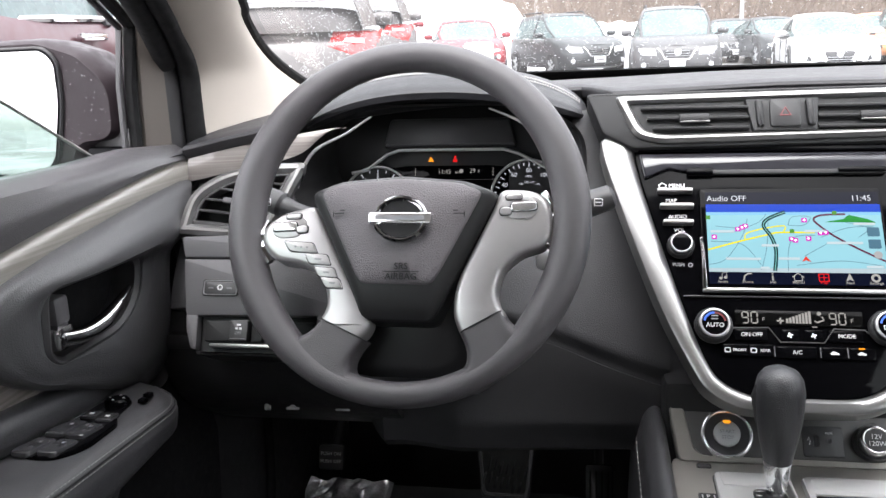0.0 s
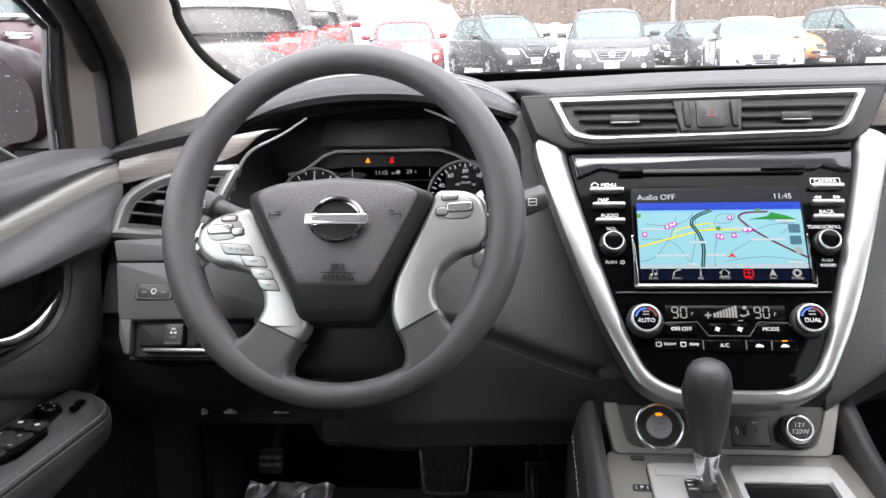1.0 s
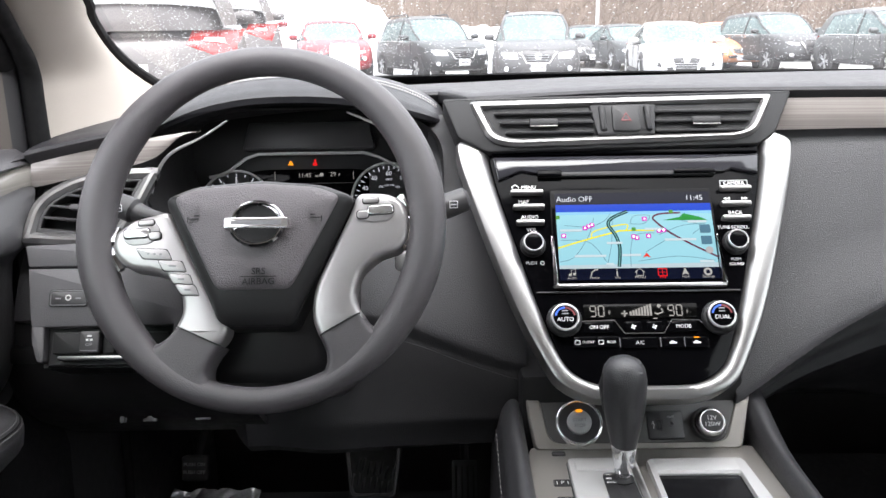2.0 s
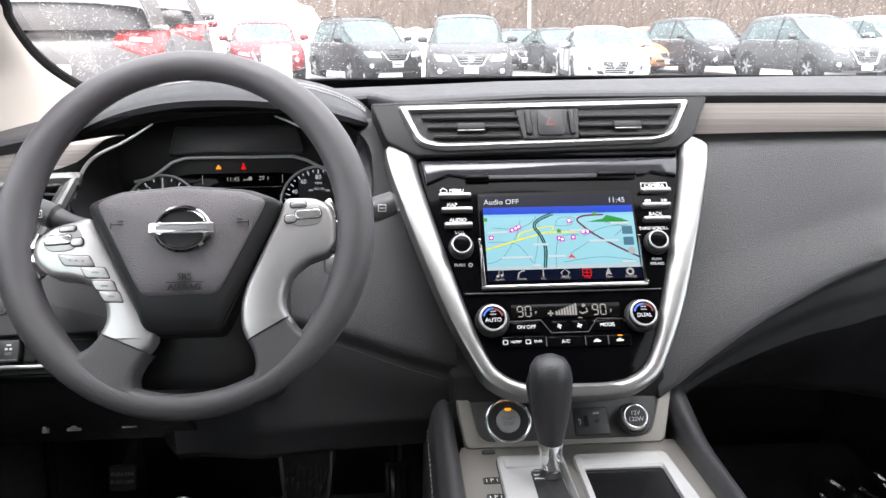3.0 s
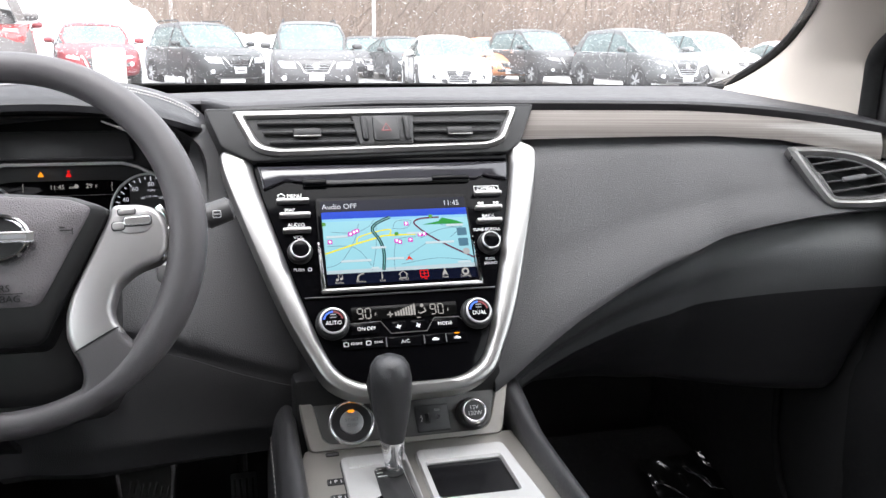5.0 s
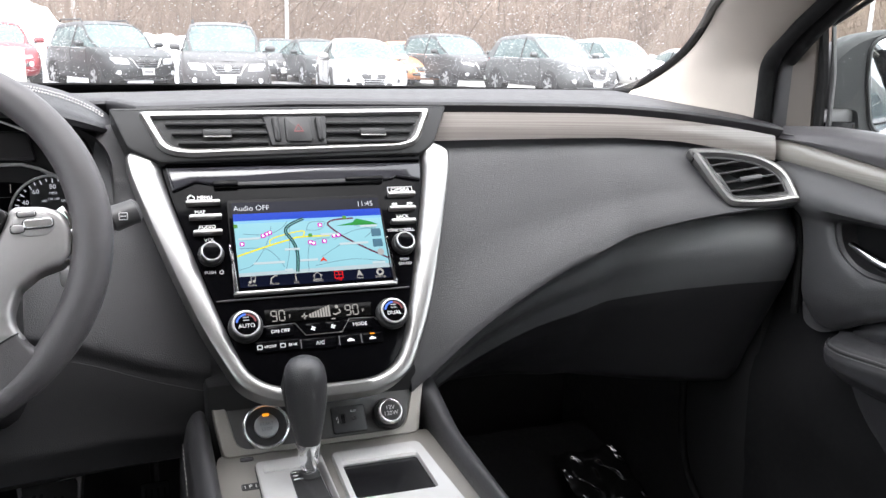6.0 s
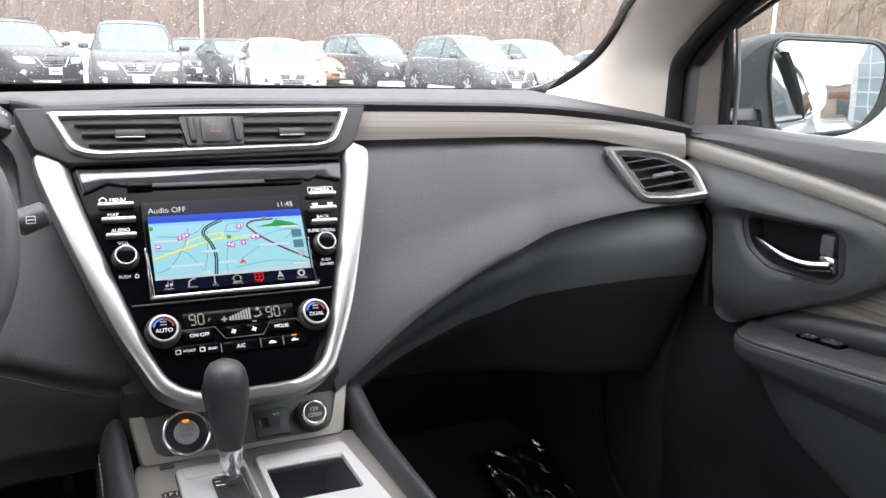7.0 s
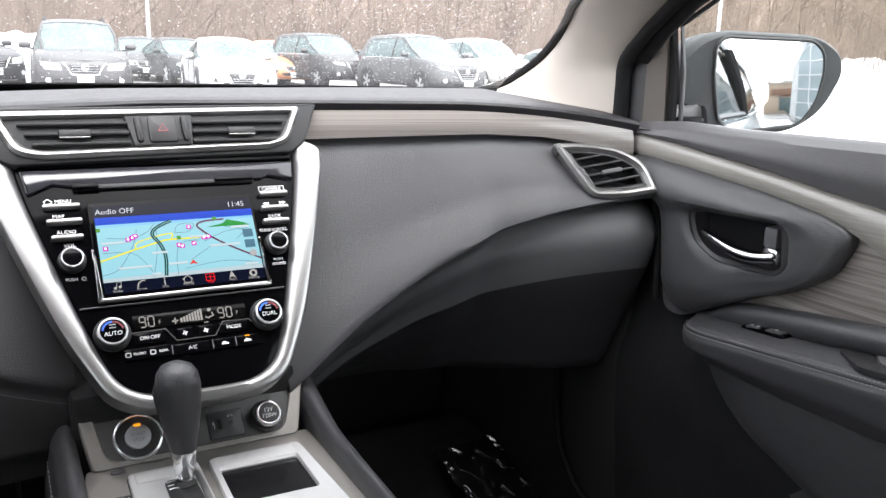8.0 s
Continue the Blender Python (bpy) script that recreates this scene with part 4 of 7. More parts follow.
road("map_road", [(0.0, 0.36), (0.2, 0.46), (0.36, 0.53), (0.42, 0.55), (0.62, 0.55)], 0.0021, YEL, 0.0027)
road("map_road", [(0.22, 0.46), (0.23, 0.54), (0.35, 0.60), (0.45, 0.62), (0.44, 0.55)], 0.0016, YEL, 0.0027)
road("map_highway", [(0.375, 0.14), (0.39, 0.35), (0.37, 0.5), (0.33, 0.62), (0.36, 0.70), (0.46, 0.775)], 0.0042, HWY, 0.0028)
road("map_highway_line", [(0.375, 0.14), (0.39, 0.35), (0.37, 0.5), (0.33, 0.62), (0.36, 0.70), (0.46, 0.775)], 0.0009, glow("map_teal", (0.25, 0.6, 0.55), 0.8), 0.0029)
road("map_road", [(1.0, 0.24), (0.85, 0.38), (0.72, 0.52), (0.64, 0.64), (0.62, 0.70), (0.67, 0.74), (0.8, 0.75)], 0.0022, PLUM, 0.0028)
for x, y in ((0.04, 0.50), (0.18, 0.585), (0.205, 0.605), (0.225, 0.62), (0.485, 0.48), (0.505, 0.465), (0.58, 0.485), (0.65, 0.545), (0.68, 0.55), (0.565, 0.685)):
    q = sc(x, y)
    pk = part("map_marker", prism(B(), rect(0.0058, 0.0052, 0.0006, *q), TM, 0.002, 0.0030), PINK, disp)
    part("map_marker_symbol", prism(B(), disc(0.0014, n=8, cx=q[0], cy=q[1]), TM, 0.002, 0.0032), INK, pk)
for x, y in ((0.49, 0.565), (0.01, 0.715), (0.74, 0.765)):
    part("map_shield", prism(B(), rect(0.0048, 0.0045, 0.001, *sc(x, y)), TM, 0.002, 0.0031), glow("map_green", (0.1, 0.35, 0.04), 0.8), disp)
for x, y, w in ((0.09, 0.56, 0.14), (0.2, 0.265, 0.20), (0.46, 0.27, 0.12), (0.36, 0.41, 0.1), (0.62, 0.565, 0.12), (0.78, 0.44, 0.20), (0.9, 0.645, 0.12), (0.32, 0.17, 0.05), (0.93, 0.19, 0.09)):
    q = sc(x, y)
    part("map_label_bar", prism(B(), rect(w * WX, 0.0028, 0.0005, *q), TM, 0.002, 0.00305), glow("map_label", (0.62, 0.75, 0.78), 0.85), disp)
part("map_arrow", prism(B(), [sc(0.53, 0.24), sc(0.555, 0.255), sc(0.58, 0.24), sc(0.555, 0.295)], TM, 0.002, 0.0032), glow("map_red", (0.8, 0.05, 0.03), 0.9), disp)
q = sc(0.955, 0.315)
part("map_compass", prism(B(), disc(0.0045, n=20, cx=q[0], cy=q[1]), TM, 0.002, 0.0031), glow("map_grey", (0.5, 0.5, 0.5), 0.8), disp)
for y in (0.56, 0.43):
    part("map_zoom_key", prism(B(), rect(0.0125, 0.0105, 0.001, *sc(0.945, y)), TM, 0.002, 0.0031), glow("map_key", (0.10, 0.22, 0.30), 0.8), disp)
letters("lettering", "Audio OFF", 0.0098, at2(TM, *sc(0.125, 0.925), 0.0025), LIT, disp, depth=0.0001)
letters("lettering", "11:45", 0.0098, at2(TM, *sc(0.90, 0.925), 0.0025), LIT, disp, depth=0.0001)
for k in range(7):
    x = 0.075 + 0.142 * k
    q = sc(x, 0.075)
    mat = RED if k == 4 else LITDIM
    if k == 0:
        bm = prism(B(), disc(0.0018, n=10, cx=q[0] - 0.002, cy=q[1] - 0.002), TM, 0.002, 0.0026)
        prism(bm, disc(0.0018, n=10, cx=q[0] + 0.003, cy=q[1] - 0.001), TM, 0.002, 0.0026)
        ribbon(bm, [(q[0] - 0.0005, q[1] - 0.002), (q[0] - 0.0005, q[1] + 0.004), (q[0] + 0.0045, q[1] + 0.005), (q[0] + 0.0045, q[1] - 0.001)], 0.0008, TM, 0.0026)
    elif k == 1:
        bm = ribbon(B(), [(q[0] - 0.004, q[1] - 0.004), (q[0] - 0.003, q[1] + 0.001), (q[0] + 0.001, q[1] + 0.004), (q[0] + 0.0045, q[1] + 0.004)], 0.0017, TM, 0.0026)
    elif k == 2:
        bm = prism(B(), rect(0.0016, 0.006, 0.0004, q[0], q[1] - 0.001), TM, 0.002, 0.0026)
        prism(bm, rect(0.0016, 0.0018, 0.0004, q[0], q[1] + 0.004), TM, 0.002, 0.0026)
    elif k == 3:
        bm = ribbon(B(), [(q[0] - 0.006, q[1]), (q[0], q[1] + 0.005), (q[0] + 0.006, q[1])], 0.0011, TM, 0.0026)
        ribbon(bm, [(q[0] - 0.004, q[1] + 0.001), (q[0] - 0.004, q[1] - 0.004), (q[0] + 0.004, q[1] - 0.004), (q[0] + 0.004, q[1] + 0.001)], 0.0011, TM, 0.0026)
    elif k == 4:
        bm = frame_ring(B(), rect(0.011, 0.0095, 0.0008, *q), rect(0.0090, 0.0075, 0.0006, *q), TM, 0.002, 0.0026, 0.0002)
        part("menu_icon_lines", box(box(B(), (q[0], q[1], 0.0027), (0.008, 0.0008, 0.0002), 0, TM), (q[0], q[1], 0.0027), (0.0008, 0.007, 0.0002), 0, TM), RED, disp)
    elif k == 5:
        bm = prism(B(), [(q[0] - 0.004, q[1] - 0.004), (q[0], q[1] - 0.002), (q[0] + 0.004, q[1] - 0.004), (q[0], q[1] + 0.006)], TM, 0.002, 0.0026)
    else:
        bm = frame_ring(B(), disc(0.005, n=16, cx=q[0], cy=q[1]), disc(0.0024, n=16, cx=q[0], cy=q[1]), TM, 0.002, 0.0026, 0.0002)
    part("menu_icon", bm, mat, disp)
    letters("lettering", ("Audio", "Phone", "Info", "MENU", "Map", "Navi", "Settings")[k], 0.0045, at2(TM, *sc(x, 0.022), 0.0025), LITDIM if k != 4 else RED, disp, depth=0.0001)

# hard keys


def hard_key(x, z, w, words, wide=1.0, size=0.0066, box_it=False):
    m = at2(SM, x, sz(z))
    k = part("hard_key", prism(B(), rect(w, 0.0052, 0.002), m, -0.006, 0.0025, 0.0015), SATIN, stack, "slim silver key")
    if words:
        letters("lettering", words, size, at2(m, 0.0, 0.0085, -0.0055), INK, k, wide=wide)
    if box_it:
        part("outline", frame_ring(B(), rect(0.034, 0.0085, 0.001, 0, 0.0085), rect(0.0325, 0.007, 0.001, 0, 0.0085), m, -0.006, -0.0054, 0.0002), INK, k)
    return k


for x, z, w, words in ((-0.1235, 1.2125, 0.040, "   MENU"), (-0.122, 1.197, 0.038, "MAP      "), (-0.121, 1.1805, 0.034, "AUDIO"), (0.130, 1.214, 0.037, "CAMERA"), (0.1275, 1.1975, 0.036, ""), (0.1255, 1.1825, 0.034, " BACK")):
    k = hard_key(x, z, w, words, box_it=words == "CAMERA")
    if not words:
        for dx, t in ((-0.010, 1), (0.010, -1)):
            bm = B()
            for e in (0, 0.004):
                prism(bm, [(x + dx - t * 0.003 + e, sz(z) + 0.0085), (x + dx + t * 0.001 + e, sz(z) + 0.0105), (x + dx + t * 0.001 + e, sz(z) + 0.0065)], SM, -0.006, -0.0054)
            part("skip_symbol", bm, INK, k)
    if words == "   MENU":
        part("home_symbol", ribbon(B(), [(x - 0.018, sz(z) + 0.009), (x - 0.0135, sz(z) + 0.0125), (x - 0.009, sz(z) + 0.009), (x - 0.010, sz(z) + 0.006), (x - 0.017, sz(z) + 0.006), (x - 0.017, sz(z) + 0.009)], 0.001, SM, -0.0056), INK, k)


def turn_knob(x, z, r, words, climate=False):
    m = at2(SM, x, sz(z)) @ Matrix.Diagonal((1, 1, 0.62, 1))
    base = part("knob_ring", lathe(B(), [(r * 1.22, -0.006), (r * 1.22, 0.0), (r * 1.12, 0.004), (r * 1.0, 0.005)], m), DARK, stack)
    k = part("knob", lathe(B(), [(r * 1.02, 0.0), (r * 0.99, 0.0125), (r * 0.97, 0.0135), (r * 0.82, 0.0135)], m), COLUMN, base, "chrome-rimmed turning knob")
    part("crown_ring", lathe(B(), [(r * 0.985, 0.0125), (r * 0.99, 0.0142), (r * 0.965, 0.0160), (r * 0.92, 0.0170), (r * 0.86, 0.0170), (r * 0.815, 0.0158), (r * 0.80, 0.0135)], m), KNOBRING, k, "bright chrome ring")
    part("knob_face", lathe(B(), [(r * 0.81, 0.010), (r * 0.81, 0.0158), (r * 0.5, 0.0162), (0.0005, 0.0163)], m), PIANO, k)
    if climate:
        letters("lettering", words, 0.0068, at2(m, 0, -0.003, 0.0165), INK, k)
        for i in range(14):
            a = radians(165 - 150 * i / 13)
            part("temperature_mark", box(B(), (0, r * 0.66, 0.0164), (0.0022, 0.0022, 0.0004), 0, m @ Matrix.Rotation(a - math.pi / 2, 4, "Z")), BLUEINK if i < 7 else REDINK, k)
        for y in (0.004, 0.0075):
            part("print_bar", box(B(), (0, y, 0.0164), (0.007, 0.0014, 0.0004), 0, m), GREYINK, k)
    return base


k = turn_knob(-0.1195, 1.157, 0.0125, "")
letters("lettering", "VOL", 0.0066, at2(SM, -0.1195, sz(1.157) + 0.021, -0.0055), INK, k)
letters("lettering", "PUSH", 0.0055, at2(SM, -0.122, sz(1.157) - 0.0215, -0.0055), INK, k)
part("power_symbol", frame_ring(B(), disc(0.0025, n=14, cx=-0.109, cy=sz(1.157) - 0.0215), disc(0.0017, n=14, cx=-0.109, cy=sz(1.157) - 0.0215), SM, -0.006, -0.0053, 0.0002), INK, k)
k = turn_knob(0.120, 1.157, 0.0125, "")
letters("lettering", "TUNE·SCROLL", 0.0058, at2(SM, 0.121, sz(1.157) + 0.021, -0.0055), INK, k)
letters("lettering", "PUSH", 0.005, at2(SM, 0.119, sz(1.157) - 0.020, -0.0055), INK, k)
letters("lettering", "SOUND", 0.005, at2(SM, 0.119, sz(1.157) - 0.026, -0.0055), INK, k)
turn_knob(-0.0885, 1.0825, 0.0165, "AUTO", True)
turn_knob(0.0885, 1.0830, 0.0165, "DUAL", True)

# climate panel
cp = part("climate_display", box(B(), (0.0, sz(1.091), -0.006), (0.13, 0.017, 0.003), 0.0003, SM), pmat("display_black", (0.003, 0.003, 0.003), 0.12, spec=0.05), stack)
SEG = {"9": "abcdfg", "0": "abcdef"}


def segments(x, y, h, chars, parent):
    w = h * 0.5
    for j, c in enumerate(chars):
        ox = x + j * w * 1.5
        where = {"a": (0, h / 2, w, 1), "g": (0, 0, w, 1), "d": (0, -h / 2, w, 1), "f": (-w / 2, h / 4, 1, h / 2), "b": (w / 2, h / 4, 1, h / 2), "e": (-w / 2, -h / 4, 1, h / 2), "c": (w / 2, -h / 4, 1, h / 2)}
        bm = B()
        for s in SEG[c]:
            cx, cy, sx, sy = where[s]
            box(bm, (ox + cx, y + cy, -0.004), (sx * 0.8 if sx != 1 else 0.0013, sy * 0.8 if sy != 1 else 0.0013, 0.0005), 0, SM)
        part("digit", bm, LITDIM, parent)
    letters("lettering", "F", 0.006, at2(SM, x + len(chars) * w * 1.5, y - 0.002, -0.0042), LITDIM, parent)


segments(-0.0545, sz(1.091), 0.0125, "90", cp)
segments(0.035, sz(1.091), 0.0125, "90", cp)
for i in range(8):
    part("fan_bar", box(B(), (-0.0115 + 0.0033 * i, sz(1.0885) + 0.0006 * i, -0.004), (0.0024, 0.005 + 0.0013 * i, 0.0005), 0, SM), LITDIM, cp)
bm = B()
for i in range(4):
    prism(bm, disc(0.0017, 0.0010, 10, 0.0021, 0), at2(SM, -0.0185, sz(1.0885), 0, 90 * i), -0.0045, -0.0038)
part("fan_symbol", bm, LITDIM, cp)
bm = prism(B(), disc(0.0022, n=10, cx=0.0215, cy=sz(1.0955)), SM, -0.0045, -0.0038)
ribbon(bm, [(0.024, sz(1.093)), (0.0255, sz(1.0895)), (0.019, sz(1.0875)), (0.016, sz(1.089))], 0.0018, SM, -0.0038)
part("vent_mode_symbol", bm, LITDIM, cp)
part("amber_mark", box(B(), (0.016, sz(1.0835), -0.004), (0.005, 0.001, 0.0005), 0, SM), LITDIM, cp)
part("key_edge", sweep(B(), [at2(SM, x, sz(z), -0.004).translation for x, z in ((-0.068, 1.0815), (-0.031, 1.0822), (-0.020, 1.0695), (0.024, 1.0695), (0.035, 1.0822), (0.066, 1.0815), (0.069, 1.0785))], 0.0006, 6), SATIN, stack)
for nm, x, z, w, words in (("climate_key", -0.050, 1.0755, 0.034, "ON·OFF"), ("climate_key", 0.046, 1.0755, 0.034, "MODE"), ("climate_key", -0.067, 1.0615, 0.026, " FRONT"), ("climate_key", -0.041, 1.0615, 0.024, "  REAR"), ("climate_key", -0.005, 1.0605, 0.04, "A/C"), ("climate_key", 0.033, 1.0605, 0.025, ""), ("climate_key", 0.060, 1.0605, 0.026, ""), ("climate_key", -0.010, 1.0755, 0.018, ""), ("climate_key", 0.014, 1.0755, 0.018, "")):
    m = at2(SM, x, sz(z))
    kk = part(nm, prism(B(), rect(w, 0.0125, 0.001), m, -0.008, -0.0035, 0.0003), PIANO, stack)
    if words:
        letters("lettering", words.strip(), 0.0062 if w > 0.03 else 0.0042, at2(m, 0.001 if w > 0.03 else 0.0045, 0, -0.0032), INK, kk)
    if words.endswith("FRONT") or words.endswith("REAR"):
        part("demist_symbol", frame_ring(B(), rect(0.0062, 0.0055, 0.0015, -w * 0.30, 0), rect(0.0044, 0.0038, 0.001, -w * 0.30, 0), m, -0.0036, -0.0031, 0.0002), INK, kk)
    elif not words and z > 1.07:
        bm = B()
        for i in range(4):
            prism(bm, disc(0.0015, 0.0009, 10, 0.0018, 0), at2(m, 0, 0, 0, 90 * i + 20), -0.0036, -0.0031)
        part("fan_symbol", bm, INK, kk)
    elif not words:
        part("recirculate_symbol", prism(B(), [(-0.0042, -0.0014), (0.0042, -0.0014), (0.0042, 0.0003), (0.002, 0.0008), (0.0007, 0.002), (-0.002, 0.002), (-0.0028, 0.0007), (-0.0042, 0.0003)], m, -0.0036, -0.0031), INK, kk)
for x in (-0.027, 0.019, 0.046):
    part("key_gap", box(B(), (x, sz(1.061), -0.003), (0.0011, 0.011, 0.0006), 0, SM), GREYPL if x != 0.046 else DIMINK, stack)
part("amber_lamp", box(B(), (0.060, sz(1.0605) + 0.0055, -0.0028), (0.006, 0.0014, 0.0006), 0, SM), AMBER, stack, "lit amber indicator")

# ---- centre vent ----
VM = axes((0, 0.990, 1.287), (1, 0, 0), (0, 0.52, 0.854))
cv = thing("centre_vent", (0, 1.0, 1.25), "black centre air vents in a silver frame with hazard button", "air vent")


def vz(z):
    return (z - 1.287) / 0.854


body = [(-0.226, vz(1.316)), (0.214, vz(1.320)), (0.187, vz(1.272)), (0.165, vz(1.258)), (-0.170, vz(1.253)), (-0.206, vz(1.270))]
part("housing", prism(B(), rounded(body, 0.006), VM, -0.06, 0.010, 0.004), VENTPL, cv)
outl = rounded([(-0.192, vz(1.310)), (0.188, vz(1.314)), (0.163, vz(1.270)), (0.138, vz(1.2625)), (-0.141, vz(1.2575)), (-0.169, vz(1.264))], [0.006, 0.008, 0.02, 0.02, 0.02, 0.02], 5)
inl = rounded([(-0.176, vz(1.302)), (0.172, vz(1.306)), (0.153, vz(1.276)), (0.133, vz(1.2705)), (-0.136, vz(1.2665)), (-0.158, vz(1.271))], [0.003, 0.003, 0.012, 0.012, 0.012, 0.012], 5)
frame_ring(bm := B(), outl, inl, VM, 0.002, 0.017, 0.004)
part("frame", bm, SATIN, cv, "satin silver vent frame")
part("cavity", prism(B(), inl, VM, 0.001, 0.0045), RUBBER, cv)
for s in (-1, 1):
    for i in range(3):
        y = vz(1.2725) + 0.001 + 0.0130 * i
        x0, x1 = 0.038, 0.147 + 0.0070 * i
        part("slat", box(B(), (0, 0, 0), (x1 - x0, 0.0036, 0.011), 0.001, VM @ Matrix.Translation((s * (x0 + x1) / 2, y, 0.0115)) @ Matrix.Rotation(0.3, 4, "X")), VENTPL, cv)
    tab = part("tab", box(B(), (s * 0.100, vz(1.283), 0.0165), (0.035, 0.010, 0.006), 0.002, VM), DARK, cv)
    part("tab_edge", box(B(), (s * 0.100, vz(1.283) - 0.006, 0.019), (0.034, 0.0012, 0.003), 0.0005, VM), SATIN, tab)
mid = part("centre_block", prism(B(), rounded([(-0.042, vz(1.303)), (0.040, vz(1.3035)), (0.036, vz(1.268)), (-0.034, vz(1.268))], 0.002), VM, 0.006, 0.0165, 0.002), VENTPL, cv)
part("hazard_button", prism(B(), rect(0.034, 0.035, 0.004, 0.0015, vz(1.2862)), VM, 0.014, 0.0195, 0.002), VENTPL, mid)
part("hazard_triangle", frame_ring(B(), rounded([(-0.0055, vz(1.2825)), (0.0085, vz(1.2825)), (0.0015, vz(1.2925))], 0.001), rounded([(-0.003, vz(1.284)), (0.006, vz(1.284)), (0.0015, vz(1.2905))], 0.001), VM, 0.018, 0.0199, 0.0003), REDINK, mid, "red triangle outline")
for x in (-0.027, 0.029):
    part("vent_wheel", prism(B(), rounded([(x - 0.005, vz(1.301)), (x + 0.004, vz(1.301)), (x + 0.005, vz(1.272)), (x - 0.003, vz(1.272))], 0.004), VM, 0.012, 0.021, 0.003), DARK, mid)

# ---- centre console ----
con = thing("centre_console", (0, 0.7, 0.45), "silver-topped centre console with black padded flanks", "centre console")
CZ = 0.921


KM = axes((0, 0, CZ), (1, 0, 0), (0, 1, 0))
top_out = rounded([(-0.152, 0.30), (0.140, 0.30), (0.145, 0.72), (0.139, 0.84), (-0.126, 0.84), (-0.148, 0.72)], 0.006)
part("top_plate", prism(B(), top_out, KM, -0.05, 0.0, 0.003), PALE, con, "champagne silver console plate")
PM = axes((0.006, 0.856, 0.9455), (1, 0, 0), (0, 0.66, 0.75))
pw = part("port_panel", prism(B(), rounded([(-0.108, -0.027), (0.100, -0.027), (0.124, 0.034), (-0.120, 0.034)], [0.016, 0.016, 0.003, 0.003]), PM, -0.02, 0.002, 0.0015), pmat("charcoal_panel", (0.055, 0.053, 0.052), 0.5, bump=0.2, bscale=1200), con)
frame_ring(bm := B(), rounded([(-0.126, -0.034), (0.118, -0.034), (0.139, 0.036), (-0.136, 0.036)], [0.006, 0.006, 0.002, 0.002]), rounded([(-0.108, -0.027), (0.100, -0.027), (0.124, 0.037), (-0.120, 0.037)], [0.016, 0.016, 0.002, 0.002]), PM, -0.012, 0.004, 0.002)
part("port_surround", bm, PALE, con)
m = at2(PM, -0.072, -0.002) @ Matrix.Diagonal((0.84, 0.84, 0.84, 1))
sb = part("start_button_ring", lathe(B(), [(0.0350, 0.0), (0.0350, 0.004), (0.0342, 0.0068), (0.0328, 0.0084), (0.0312, 0.0088), (0.0298, 0.0080), (0.0288, 0.0062), (0.0284, 0.004)], m, 48), RINGMETAL, con, "bright chrome ring")
part("start_button_well", lathe(B(), [(0.0286, 0.0), (0.0286, 0.0045), (0.018, 0.004), (0.0005, 0.004)], m), PLASTIC, sb)
bt = part("start_button", lathe(B(), [(0.0175, 0.004), (0.0172, 0.009), (0.015, 0.0105), (0.0005, 0.0108)], at2(m, 0.0, 0.0)), pmat("button_silver", (0.42, 0.42, 0.43), 0.4, metal=0.3), sb)
letters("lettering", "START", 0.0068, at2(m, 0, 0.002, 0.0108), GREYINK, bt)
letters("lettering", "STOP", 0.0068, at2(m, 0, -0.006, 0.0108), GREYINK, bt)
part("start_lamp", prism(B(), rect(0.010, 0.0052, 0.002, 0, 0.0152), m, 0.006, 0.0108, 0.001), AMBER, sb, "lit orange lamp")
m = at2(PM, 0.031, -0.006) @ Matrix.Diagonal((0.66, 0.74, 0.8, 1))
us = part("usb_plate", prism(B(), rect(0.064, 0.045, 0.004), m, 0.0, 0.0045, 0.001), PLASTIC, con)
part("plate_edge", frame_ring(B(), rect(0.066, 0.047, 0.004), rect(0.0635, 0.0445, 0.004), m, 0, 0.0038, 0.0005), DARK, us)
part("usb_socket", frame_ring(B(), rect(0.010, 0.018, 0.001, -0.012, 0), rect(0.007, 0.015, 0.001, -0.012, 0), m, 0.003, 0.006, 0.0006), CHROME, us)
part("usb_tongue", box(B(), (-0.012, 0, 0.0045), (0.0065, 0.0145, 0.001), 0, m), DARK, us)
part("aux_socket", lathe(B(), [(0.0042, 0.003), (0.0042, 0.006), (0.0025, 0.006), (0.002, 0.004)], at2(m, 0.010, 0.001), 20), GREYPL, us)
letters("lettering", "AUX", 0.006, at2(m, 0.010, 0.013, 0.0046), INK, us)
part("usb_symbol", ribbon(B(), [(-0.023, -0.006), (-0.021, 0.0), (-0.023, 0.006), (-0.025, 0.001)], 0.0012, m, 0.0048), INK, us)
m = at2(PM, 0.082, -0.006) @ Matrix.Diagonal((0.86, 0.86, 0.66, 1))
so = part("power_socket", lathe(B(), [(0.024, 0.0), (0.024, 0.010), (0.0225, 0.013), (0.0205, 0.013), (0.020, 0.008)], m), PLASTIC, con)
part("socket_cap", lathe(B(), [(0.0195, 0.006), (0.0195, 0.023), (0.0190, 0.0262), (0.0178, 0.0282), (0.0162, 0.0288), (0.015, 0.0282), (0.0145, 0.0270), (0.0005, 0.0270)], m), RINGMETAL, so, "chrome-edged socket cap")
part("cap_face", lathe(B(), [(0.015, 0.0275), (0.0145, 0.0288), (0.0005, 0.029)], m), PLASTIC, so)
letters("lettering", "12V", 0.0088, at2(m, 0, 0.0042, 0.0291), INK, so)
letters("lettering", "120W", 0.0088, at2(m, 0, -0.0045, 0.0291), INK, so)

